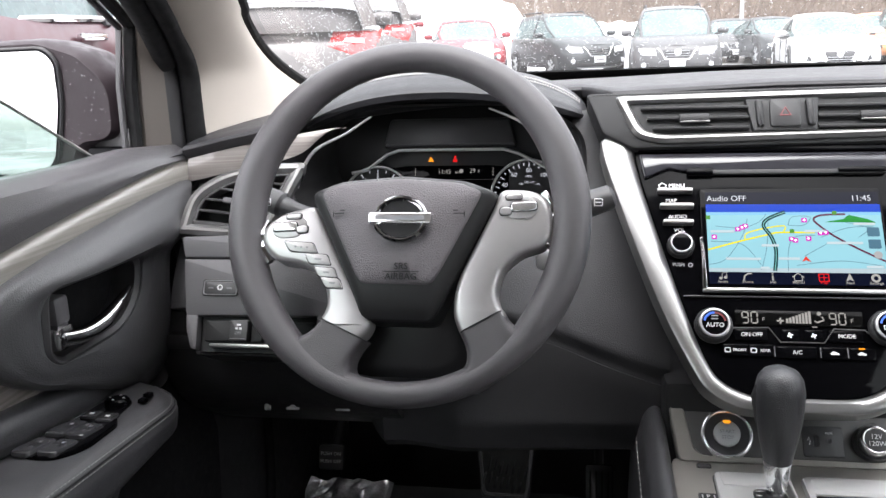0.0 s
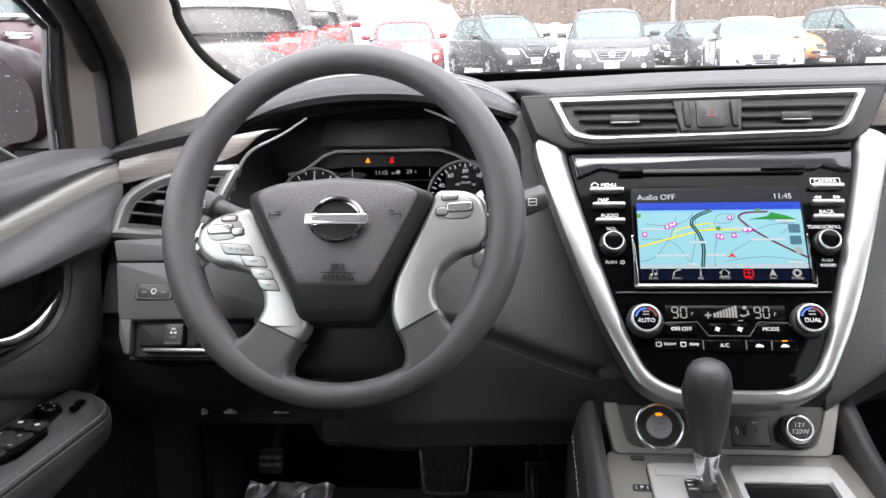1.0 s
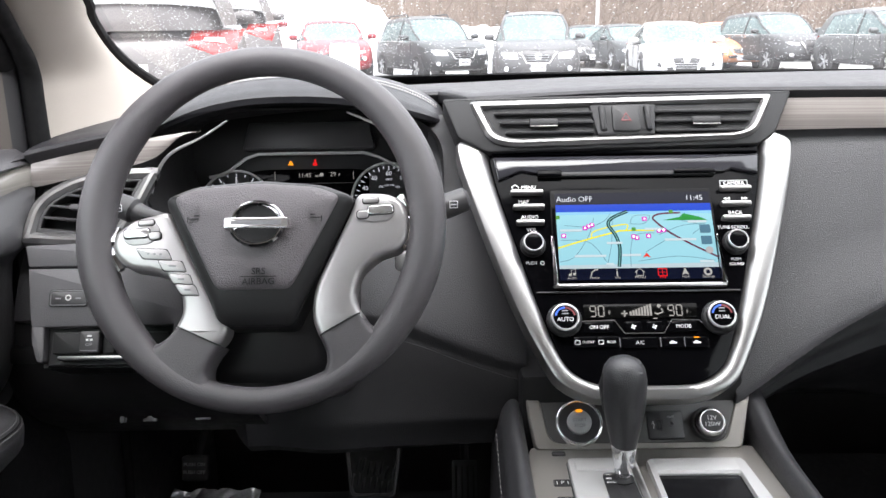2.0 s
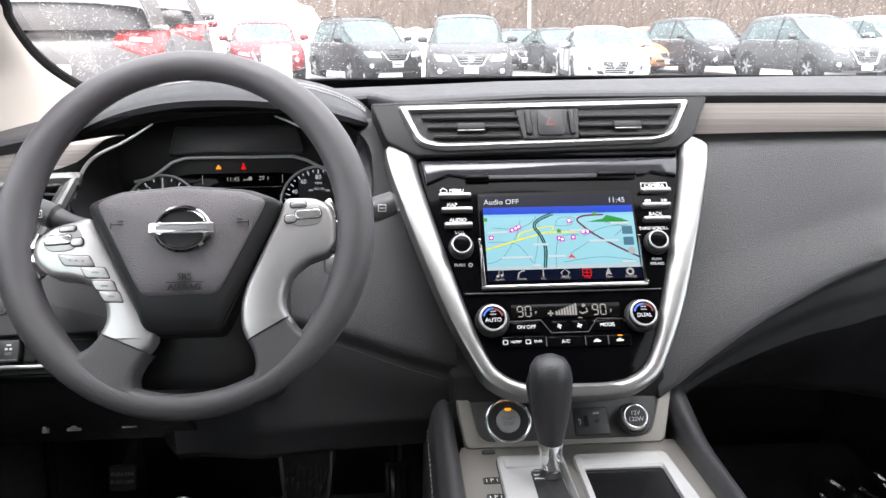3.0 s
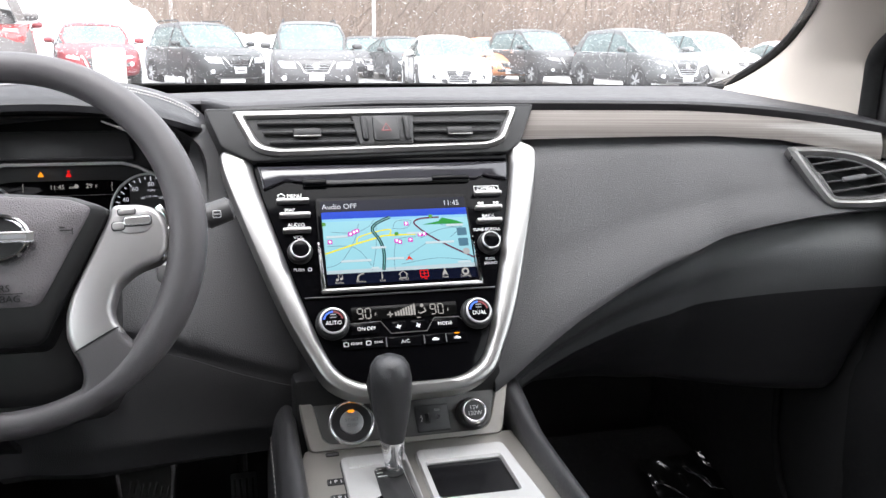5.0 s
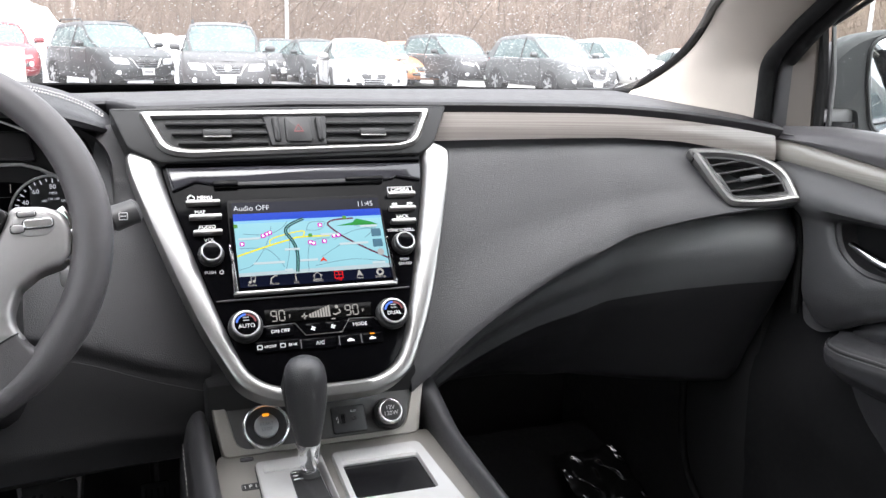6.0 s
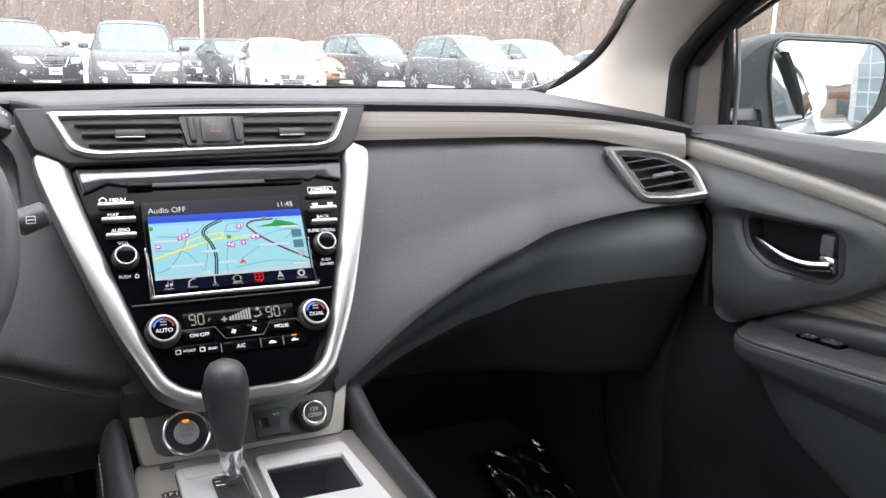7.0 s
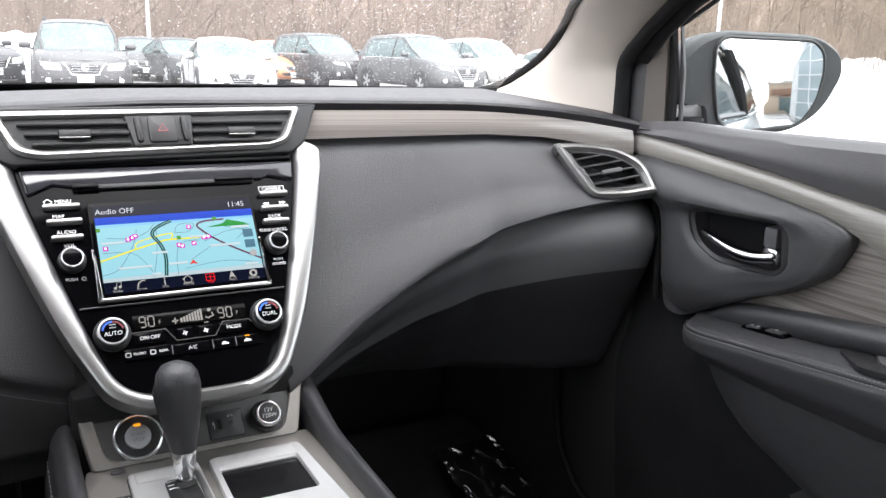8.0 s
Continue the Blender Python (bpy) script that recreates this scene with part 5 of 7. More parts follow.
# shift gate
gate_out = rounded([(-0.092, 0.60), (-0.011, 0.60), (-0.009, 0.803), (-0.087, 0.803)], [0.004, 0.004, 0.008, 0.008])
gate = part("shift_gate", prism(B(), gate_out, KM, 0.0, 0.0065, 0.003), BRIGHT, con, "bright silver shift gate")
part("gate_groove", frame_ring(B(), [(x + (0.0012 if x > -0.04 else -0.0012), y + (0.0012 if y > 0.7 else -0.001)) for x, y in gate_out], gate_out, KM, -0.001, 0.0012, 0.0003), DARK, gate)
part("gate_lip", box(B(), (-0.049, 0.785, 0.0065), (0.064, 0.026, 0.004), 0.003, KM), BRIGHT, gate)
part("gate_well", prism(B(), rounded([(-0.056, 0.60), (-0.018, 0.60), (-0.022, 0.765), (-0.054, 0.765)], 0.008), KM, 0.002, 0.0085, 0.001), VENTPL, gate)
bm = B()
for y in (0.758, 0.750, 0.742):
    box(bm, (-0.047, y, 0.009), (0.011, 0.0035, 0.003), 0.0008, KM)
part("gate_teeth", bm, RINGMETAL, gate)
part("gate_rail", box(B(), (-0.0165, 0.69, 0.0075), (0.007, 0.17, 0.004), 0.0015, KM), SATIN, gate)
ind = part("gear_plate", prism(B(), rounded([(-0.082, 0.60), (-0.054, 0.60), (-0.054, 0.706), (-0.070, 0.694)], 0.004), KM, 0.004, 0.0085, 0.001), PIANO, gate)
for i, w in enumerate("PRND"):
    letters("lettering", w, 0.009, at2(KM, -0.062, 0.688 - 0.016 * i, 0.0088), INK, ind)
for y, big in ((0.822, 0), (0.757, 1), (0.722, 1)):
    bt = part("console_button", frame_ring(B(), rect(0.016 if not big else 0.020, 0.009 if not big else 0.013, 0.003, -0.094 - 0.004 * big, y), rect(0.012 if not big else 0.0165, 0.006 if not big else 0.0095, 0.002, -0.094 - 0.004 * big, y), KM, -0.001, 0.0014, 0.0005), PLASTIC, con)
    part("button_face", prism(B(), rect(0.013 if not big else 0.0175, 0.007 if not big else 0.0105, 0.002, -0.094 - 0.004 * big, y), KM, 0, 0.0007), DARK if big else GREYPL, bt)
    if big:
        letters("lettering", "P", 0.0085, at2(KM, -0.098, y, 0.0012), INK, bt)
        for dx in (-0.006, 0.006):
            part("bracket", box(B(), (-0.098 + dx, y, 0.001), (0.0009, 0.006, 0.0005), 0, KM), INK, bt)

# cup tray
tray_o = rounded([(-0.003, 0.60), (0.120, 0.60), (0.113, 0.801), (0.002, 0.801)], [0.004, 0.004, 0.010, 0.010])
tray_i = rounded([(0.006, 0.690), (0.099, 0.688), (0.100, 0.768), (0.009, 0.769)], [0.006, 0.006, 0.004, 0.004])
frame_ring(bm := B(), tray_o, tray_i, KM, -0.002, 0.0065, 0.003)
tr = part("tray_frame", bm, BRIGHT, con, "bright silver tray frame")
part("tray_lid", prism(B(), inset(tray_i, -0.002), KM, -0.004, 0.0012), pmat("dark_glass_lid", (0.008, 0.008, 0.009), 0.15, var=0.2, spec=0.2), tr)
part("tray_back_lip", box(B(), (0.056, 0.784, 0.005), (0.092, 0.022, 0.004), 0.003, KM), BRIGHT, tr)

# padded flanks
for s in (-1, 1):
    def flank(u, v, s=s):
        y = 0.95 - 0.70 * u
        x_in = 0.138 if s > 0 else 0.131
        xo = (0.176 if s > 0 else 0.158) - 0.030 * u * (1 if s > 0 else -0.3)
        lift = 0.034 * smooth01(0.25, 0.0, u) if s > 0 else 0.014 * smooth01(0.35, 0.0, u)
        p = curve([(x_in, 0, 0.915), (x_in + 0.001, 0, 0.932 + lift), ((x_in * 2 + xo) / 3, 0, 0.944 + lift), ((x_in + xo * 3) / 4, 0, 0.937 + lift), (xo + 0.002, 0, 0.912 + lift * 0.7), (xo + 0.010, 0, 0.82), (xo + 0.014, 0, 0.45)], 36)[int(round(v * 36))]
        return (s * p.x, y, p.z)
    fl = part("flank", sheet(B(), flank, 24, 36, 0.006), LEATHER, con, "black padded flank with grey stitching")
    if s > 0:
        continue
    st = B()
    for i in range(60):
        p, q = flank(0.02 + 0.96 * i / 60, 25 / 36), flank(0.02 + 0.96 * (i + 0.55) / 60, 25 / 36)
        sweep(st, [(p[0] + s * 0.001, p[1], p[2] + 0.001), (q[0] + s * 0.001, q[1], q[2] + 0.001)], 0.0006, 4)
    part("stitching", st, STITCH, fl)
part("console_core", box(B(), (0, 0.62, 0.68), (0.30, 0.62, 0.42), 0.01), DARK, con)
part("console_throat", box(B(), (0, 1.0, 0.80), (0.27, 0.26, 0.40), 0.01), DARK, con)

# gear lever
lev = thing("gear_lever", (-0.034, 0.752, 0.925), "black leather gear lever with chrome collar in the shift gate", "gear lever")
KB, KT = Vector((-0.034, 0.752, 0.970)), Vector((-0.037, 0.752, 1.071))
kd = (KT - KB).normalized()
rings = []
for t, rx, ry in ((0.0, 0.0138, 0.015), (0.010, 0.0158, 0.017), (0.026, 0.0192, 0.020), (0.045, 0.0222, 0.023), (0.063, 0.0236, 0.025), (0.077, 0.0236, 0.0255), (0.088, 0.0216, 0.0235), (0.0955, 0.017, 0.018), (0.0995, 0.0095, 0.010), (0.101, 0.002, 0.002)):
    c = KB + kd * t
    rings.append([c + Vector((rx * math.cos(2 * math.pi * k / 24), ry * math.sin(2 * math.pi * k / 24), 0)) for k in range(24)])
part("knob", loft(B(), rings), LEATHER, lev)
part("release_button", sweep(B(), [KB + kd * 0.04 + Vector((-0.0205, 0, 0)), KB + kd * 0.07 + Vector((-0.0234, 0, 0)), KB + kd * 0.082 + Vector((-0.0215, 0, 0))], [0.002, 0.004, 0.002], 8), PLASTIC, lev)
part("collar", loft(B(), [[KB + kd * t + Vector((r * math.cos(2 * math.pi * k / 20), r * math.sin(2 * math.pi * k / 20), 0)) for k in range(20)] for t, r in ((-0.034, 0.0088), (-0.032, 0.0098), (0.0, 0.0145), (0.0015, 0.0138))]), RINGMETAL, lev, "chrome collar")
part("shaft", sweep(B(), [KB + kd * -0.052 + Vector((0, -0.002, 0)), KB + kd * -0.02], 0.0078, 12), RINGMETAL, lev)
part("shaft_boot", lathe(B(), [(0.013, 0.0), (0.0125, 0.006), (0.009, 0.009), (0.007, 0.009)], axes((-0.034, 0.750, 0.925), (1, 0, 0), (0, 1, 0)), 20), DARK, lev)

# ---- doors ----


def door(s):
    label = "black leather front door card with veneer strip and stitched armrest"
    d = thing("front_door", (0.74 * s, 0.4, 0.45), label, "car door", "front doors of the car")
    low = (lambda z: 0.0) if s > 0 else (lambda z: -0.006 - 0.06 * (z - 1.02))
    dz = 0.0 if s > 0 else -0.012

    def X(p):
        return Vector((s * p[0], p[1], p[2] + low(p[2])))

    def along(u, v, keys_of, y0=0.915, y1=-0.2):
        y = y0 + (y1 - y0) * u
        keys = keys_of(y)
        q = v * (len(keys) - 1)
        k = min(int(q), len(keys) - 2)
        t = q - k
        return X((keys[k][0] * (1 - t) + keys[k + 1][0] * t, y, keys[k][1] * (1 - t) + keys[k + 1][1] * t))

    zt = lambda y: lerp(y, [-0.2, 0.49, 0.584, 0.67, 0.757, 0.812, 0.911, 0.945], [1.155, 1.228, 1.241, 1.254, 1.264, 1.271, 1.282, 1.285])
    zb = lambda y: lerp(y, [-0.2, 0.47, 0.50, 0.533, 0.569, 0.653, 0.787, 0.913, 0.948], [1.11, 1.170, 1.186, 1.202, 1.213, 1.227, 1.243, 1.255, 1.258])
    zs = lambda y: lerp(y, [-0.2, 0.5, 0.73, 0.84, 0.94], [1.31, 1.306, 1.302, 1.304, 1.296])
    xi = lambda y: lerp(y, [-0.2, 0.5, 0.8, 0.95], [0.745, 0.738, 0.722, 0.705])
    part("upper_pad", sheet(B(), lambda u, v: along(u, v, lambda y: [(xi(y) + 0.055, zs(y) - 0.01), (xi(y) + 0.045, zs(y) + 0.001), (xi(y) + 0.02, zs(y) + 0.002), (xi(y) + 0.002, zs(y) - 0.010), (xi(y) - 0.004, zt(y) * 0.5 + zs(y) * 0.5 - 0.006), (xi(y) - 0.002, zt(y) + 0.004), (xi(y) + 0.012, zt(y) - 0.002)]), 30, 18, 0.006), DOORTOP, d)
    part("veneer_strip", sheet(B(), lambda u, v: along(u, v, lambda y: [(xi(y) + 0.004, zt(y) + 0.002), (xi(y) - 0.0045, zt(y) * 0.85 + zb(y) * 0.15), (xi(y) - 0.006, zt(y) * 0.2 + zb(y) * 0.8), (xi(y) - 0.002, zb(y) - 0.002)]), 30, 8, 0.006), DOORSTRIP, d, "grey lacquered wood veneer")
    # padded pod round the handle, with a cup sunk into it
    pod = [(0.905, 1.254), (0.787, 1.242), (0.653, 1.226), (0.569, 1.212), (0.538, 1.203), (0.521, 1.192), (0.524, 1.176), (0.545, 1.136), (0.595, 1.102), (0.670, 1.070), (0.730, 1.042), (0.785, 1.012), (0.818, 1.018), (0.828, 1.08), (0.833, 1.15), (0.846, 1.196), (0.875, 1.226)]
    PMx = Matrix(((0, 0, -s, s * 0.735), (1, 0, 0, 0), (0, 1, 0, dz), (0, 0, 0, 1)))
    cup = rounded([(0.778, 1.186), (0.612, 1.194), (0.604, 1.134), (0.618, 1.121), (0.722, 1.119), (0.762, 1.140)], [0.022, 0.016, 0.012, 0.012, 0.03, 0.03], 5)
    pod_pts = rounded(pod, 0.016, 3)
    pd = part("handle_pod", B() and pod_body(pod_pts, cup, PMx, xi, zb), DOORPAD, d)
    part("handle_cup", prism(B(), inset(cup, -0.004), PMx, -0.03, -0.018), DARK, d)
    frame_ring(bm := B(), inset(cup, -0.006), inset(cup, 0.004), PMx, -0.02, 0.022, 0.004)
    part("cup_lip", bm, PLASTIC, d)
    hy = curve([(0.745, 1.156, 0.022), (0.715, 1.149, 0.027), (0.68, 1.141, 0.029), (0.645, 1.140, 0.028), (0.615, 1.146, 0.024)], 20)
    part("pull_lever", sweep(B(), [PMx @ Vector((p.x, p.y, p.z)) for p in hy], [0.004 + 0.005 * min(1, i / 10) for i in range(21)], 10, flat=0.9), CHROME, d, "chrome pull lever")
    part("lever_block", box(B(), (0.622, 1.146, 0.014), (0.026, 0.024, 0.03), 0.006, PMx), CHROME, d)
    lk = part("lock_tab", box(B(), (0.628, 1.170, 0.010), (0.022, 0.028, 0.026), 0.004, PMx), GREYPL, d)
    # veneer field behind the pod, and the card below
    part("veneer_field", prism(B(), [(0.80, 1.02), (0.70, 1.055), (0.62, 1.10), (0.56, 1.145), (0.53, 1.205), (0.48, 1.198), (-0.2, 1.13), (-0.2, 1.02)], PMx, -0.022, -0.012), WOODD, d, "grey wood veneer panel")
    part("door_card", sheet(B(), lambda u, v: along(u, v, lambda y: [(xi(y) + 0.03, 1.27), (xi(y) + 0.03, 1.03), (xi(y) + 0.005, 0.90), (xi(y) + 0.02, 0.62), (xi(y) + 0.03, 0.42)], 0.90), 12, 16, 0.01), CARPET, d)
    # armrest
    za = lambda y: (1.021 if s > 0 else 1.034) + 0.10 * (0.71 - y)

    def rest(u, v):
        y = 0.768 - 0.966 * u
        nose = math.sqrt(max(0.0, 1 - max(0.0, 1 - u * 11) ** 2))
        xin = 0.745 - (0.745 - lerp(y, [0.3, 0.7], [0.655, 0.664] if s > 0 else [0.643, 0.648])) * max(nose, 0.02)
        z = za(y)
        dep = lerp(y, [0.42, 0.55, 0.72], [0.078, 0.066, 0.044])
        keys = [(0.748, z + 0.014), (0.735, z + 0.009), ((xin + 0.74) / 2, z + 0.008), (xin + 0.014, z + 0.004), (xin + 0.004, z - 0.002), (xin, z - 0.012), (xin + 0.003, z - dep * 0.6), (xin + 0.020, z - dep * 0.95), (0.735, z - dep - 0.006)]
        q = v * (len(keys) - 1)
        k = min(int(q), len(keys) - 2)
        t = q - k
        return X((keys[k][0] * (1 - t) + keys[k + 1][0] * t, y, keys[k][1] * (1 - t) + keys[k + 1][1] * t))

    ar = part("armrest", sheet(B(), rest, 48, 32, 0.004), ARMSKIN, d, "black leather armrest with twin grey stitching")
    for v0 in (0.455, 0.535):
        st = B()
        for i in range(150):
            p, q = rest(0.012 + 0.9 * i / 150, v0), rest(0.012 + 0.9 * (i + 0.62) / 150, v0)
            o = Vector((-s * 0.001, 0, 0.0008))
            sweep(st, [p + o, q + o], 0.0006, 4)
        part("stitching", st, ARMTHREAD, ar)
    part("armrest_seam", sweep(B(), [rest(0.01 + 0.9 * i / 50, 0.50) + Vector((-s * 0.0006, 0, 0.0004)) for i in range(51)], 0.0013, 6), DARK, ar)
    part("armrest_lower_seam", sweep(B(), [rest(0.03 + 0.9 * i / 50, 0.93) + Vector((-s * 0.001, 0, -0.001)) for i in range(51)], 0.0016, 6), DARK, ar)
    # ledge between armrest and veneer, and the panel below
    part("ledge", sweep(B(), curve([X((0.742, y, za(y) + dzv)) for y, dzv in ((0.74, 0.006), (0.68, 0.018), (0.55, 0.024), (0.3, 0.028), (-0.2, 0.03))], 24), [0.008 + 0.012 * min(1, i / 6) for i in range(25)], 10), LEATHER, d)

    def lower_panel(u, v):
        y = 0.738 - 0.938 * u
        z0 = za(y) - lerp(y, [0.42, 0.55, 0.72], [0.078, 0.066, 0.044]) - 0.002
        z1 = min(z0 - 0.004, lerp(y, [-0.2, 0.30, 0.555, 0.619, 0.68, 0.715, 0.738], [0.60, 0.70, 0.815, 0.847, 0.884, 0.916, 0.952]))
        bulge = math.sin(math.pi * min(1.0, v * 1.15 + 0.08)) ** 0.4 if 0 < v < 0.8 else 0.0
        return X((0.738 - 0.024 * bulge * min(1.0, u * 9), y, z0 + (z1 - z0) * v))

    part("lower_panel", sheet(B(), lower_panel, 60, 20, 0.004), ARMSKIN, d, "black moulded lower door panel")
    # switches on the armrest
    def on(x, y):
        return axes((s * abs(x), y, za(y) + 0.0085 + (0.0 if s > 0 else -0.0066)), (1, 0, 0), (0, 1, -0.1))
    if s > 0:
        pl = part("switch_plate", prism(B(), rounded([(-0.014, -0.04), (0.016, -0.04), (0.012, 0.035), (-0.008, 0.035)], 0.004), on(0.722, 0.625), -0.004, 0.004, 0.0015), PIANO, d)
        part("lock_switch", prism(B(), rect(0.016, 0.022, 0.003), on(0.721, 0.640), 0.002, 0.0055, 0.001), PLASTIC, pl)
        part("window_switch", prism(B(), rect(0.020, 0.028, 0.004), on(0.722, 0.604), 0.002, 0.0065, 0.002), PLASTIC, pl)
        for y in (0.645, 0.635, 0.605):
            part("symbol", box(B(), (0, 0, 0.0067 if y < 0.62 else 0.0057), (0.004, 0.003, 0.0005), 0, on(0.721, y)), INK, pl)
        part("pull_recess", prism(B(), rounded([(0.038, 0.040), (0.0, 0.016), (-0.044, -0.040), (-0.044, -0.085), (-0.010, -0.040), (0.038, 0.0)], 0.008), on(0.712, 0.488), -0.004, 0.0035, 0.001), DARK, d)
        part("pull_cup", prism(B(), rounded([(0.038, -0.004), (-0.010, -0.044), (-0.040, -0.090), (-0.040, -0.2), (0.038, -0.2)], 0.006), on(0.712, 0.488), -0.004, 0.0045, 0.002), GREYPL, d)
    else:
        pl = part("switch_plate", prism(B(), rounded([(-0.014, -0.066), (0.014, -0.066), (0.030, -0.035), (0.026, 0.025), (0.014, 0.040), (0.008, 0.086), (-0.012, 0.092), (-0.022, 0.074), (-0.020, 0.02), (-0.024, -0.03)], 0.012), on(-0.699, 0.605), -0.004, 0.0012, 0.0008), PIANO, d)
        for x, y, long in ((-0.711, 0.604, 0.040), (-0.689, 0.600, 0.036), (-0.713, 0.559, 0.040), (-0.690, 0.560, 0.036)):
            m = on(x, y) @ Matrix.Rotation(radians(-4), 4, "Z")
            sw_pts = rounded([(-0.0100, -long / 2), (0.0100, -long / 2), (0.0098, long / 2), (-0.0098, long / 2)], 0.005, 4)
            part("window_switch", loft(B(), [[m @ Vector((px * k, py * k, z + 0.0022 * (0.5 - py / long) * min(1.0, z / 0.002))) for px, py in sw_pts] for k, z in ((1.0, 0.0), (1.0, 0.0020), (0.93, 0.0030), (0.6, 0.0024), (0.05, 0.0020))]), SWITCHES, pl)
            part("symbol", box(B(), (0, 0.008, 0.0036), (0.0030, 0.0035, 0.0004), 0, m), GREYINK, pl)
        for x, y in ((-0.688, 0.636), (-0.708, 0.641)):
            b = part("lock_switch", prism(B(), rect(0.017, 0.019, 0.003), on(x, y), 0.0, 0.0034, 0.0012), SWITCHES, pl)
            part("symbol", box(B(), (0, 0, 0.0036), (0.004, 0.0035, 0.0005), 0, on(x, y)), INK, b)
        mk = part("mirror_knob", lathe(B(), [(0.0125, 0.0), (0.0125, 0.004), (0.0105, 0.006), (0.0005, 0.0064)], on(-0.704, 0.680), 24), PIANO, pl)
        for i in range(4):
            part("symbol", box(B(), (0, 0.0075, 0.0066), (0.002, 0.0016, 0.0004), 0, on(-0.704, 0.680) @ Matrix.Rotation(math.pi / 2 * i, 4, "Z")), INK, mk)
        for x, y in ((-0.681, 0.690), (-0.684, 0.706)):
            part("mirror_switch", prism(B(), rect(0.008, 0.010, 0.002), on(x, y), -0.001, 0.003, 0.001), PIANO, pl)
    # sail panel and window channel
    sail = part("sail_trim", loft(B(), [[X(p) for p in ring] for ring in (
        [(0.732, 0.915, 1.285), (0.750, 0.884, 1.285), (0.746, 0.890, 1.452), (0.732, 0.915, 1.425)],
        [(0.750, 0.915, 1.285), (0.770, 0.884, 1.285), (0.766, 0.890, 1.452), (0.750, 0.915, 1.425)])]), pmat("taupe_sail", (0.115, 0.100, 0.088), 0.6, bump=0.2, bscale=900), d, "taupe sail panel")
    # front slab in dark plastic: the sail panel's shadow side painted as colour
    part("sail_shade_side", loft(B(), [[X((x, y, z)) for x, y in ((0.735, 0.962), (0.727, 0.950), (0.727, 0.930), (0.733, 0.914), (0.750, 0.914), (0.750, 0.962))] for z in (1.285, 1.33, 1.38, 1.42)]), PLASTIC, sail)
    part("window_channel", sweep(B(), [X((0.758, 0.876, 1.27)), X((0.757, 0.880, 1.38)), X((0.753, 0.885, 1.455)), X((0.70, 0.64, 1.555))], 0.0075, 8), RUBBER, d)
    part("window_channel", sweep(B(), [X((0.766, 0.864, 1.27)), X((0.765, 0.868, 1.38)), X((0.760, 0.874, 1.45)), X((0.71, 0.62, 1.553))], 0.004, 8), PLASTIC, d)
    edge = [(0.768, 0.868, 1.28), (0.759, 0.876, 1.45), (0.70, 0.62, 1.56), (0.66, 0.0, 1.61), (0.665, -0.25, 1.60), (0.785, -0.25, 1.28)] if s > 0 else [(0.770, 0.835, 1.283), (0.752, 0.64, 1.382), (0.722, 0.34, 1.49), (0.705, 0.10, 1.52), (0.705, -0.25, 1.51), (0.785, -0.25, 1.28)]
    gl = part("window_pane", loft(B(), [[X((x + o, y, z)) for x, y, z in edge] for o in (0.0, 0.004)]), TINT if s > 0 else LOWGLASS, d, "slightly green side glass" if s > 0 else "green-tinted side glass, half lowered")
    if s < 0:
        part("pane_edge", sweep(B(), [X((x + 0.002, y, z + 0.001)) for x, y, z in edge[:5]], 0.0016, 6), STITCH, gl, "pale ground glass edge")
    gl.visible_shadow = False
    part("outer_skin", sheet(B(), lambda u, v: along(u, v, lambda y: [(0.80, 1.285), (0.845, 1.26), (0.925, 1.05), (0.945, 0.85), (0.925, 0.55), (0.90, 0.35)], 0.95, -0.25), 16, 18, 0.01), SILVERPAINT, d, "wet silver outer door skin")
    part("belt_moulding", sweep(B(), [X((0.805, 0.90, 1.283)), X((0.807, 0.3, 1.287)), X((0.807, -0.25, 1.288))], 0.006, 8), CHROME, d)
    return d


def pod_body(pts, cup, m, xi, top):
    """The pod's face with the cup's hole through it, stitched from the outer edge to the hole."""
    c = Vector((sum(p[0] for p in cup) / len(cup), sum(p[1] for p in cup) / len(cup)))
    n = 144

    def roll(y, z):
        """The padded roll along the pod's upper edge, over a fold."""
        ridge, crown = 1.199, top(y)
        up = 1 - max(0.0, min(1.0, (z - ridge) / max(crown - ridge, 0.008))) ** 1.6
        return 0.017 * up * smooth01(ridge - 0.026, ridge, z) * smooth01(0.55, 0.68, y)

    def meet(poly, a):
        d, best = Vector((math.cos(a), math.sin(a))), None
        for i in range(len(poly)):
            p, q = Vector(poly[i - 1]), Vector(poly[i])
            e = q - p
            den = d.x * e.y - d.y * e.x
            if abs(den) < 1e-9:
                continue
            w = p - c
            t, k = (w.x * e.y - w.y * e.x) / den, (w.x * d.y - w.y * d.x) / den
            if t > 0 and -1e-6 <= k <= 1 + 1e-6 and (best is None or t > best):
                best = t
        return c + d * (best or 0.01)

    rings = []
    for i in range(n):
        a = 2 * math.pi * i / n
        o, h = meet(pts, a), meet(cup, a)
        rows = [(o, -0.02), (o, 0.004), (o.lerp(h, 0.03), 0.010), (o.lerp(h, 0.08), 0.014), (o.lerp(h, 0.16), 0.0175)] + [(o.lerp(h, k), 0.0175 + 0.0045 * smooth01(0.16, 0.6, k)) for k in (0.25, 0.35, 0.45, 0.55, 0.65, 0.75, 0.85)] + [(o.lerp(h, 0.97), 0.017), (h, 0.008), (h, -0.02)]
        rings.append([m @ Vector((p.x, p.y, z + 0.735 - 0.004 - xi(p.x) + (roll(p.x, p.y) - 0.03 * smooth01(1.075, 0.99, p.y) if z > 0.009 else 0.0))) for p, z in rows])
    return loft(bmesh.new(), rings, closed=True, caps=False)


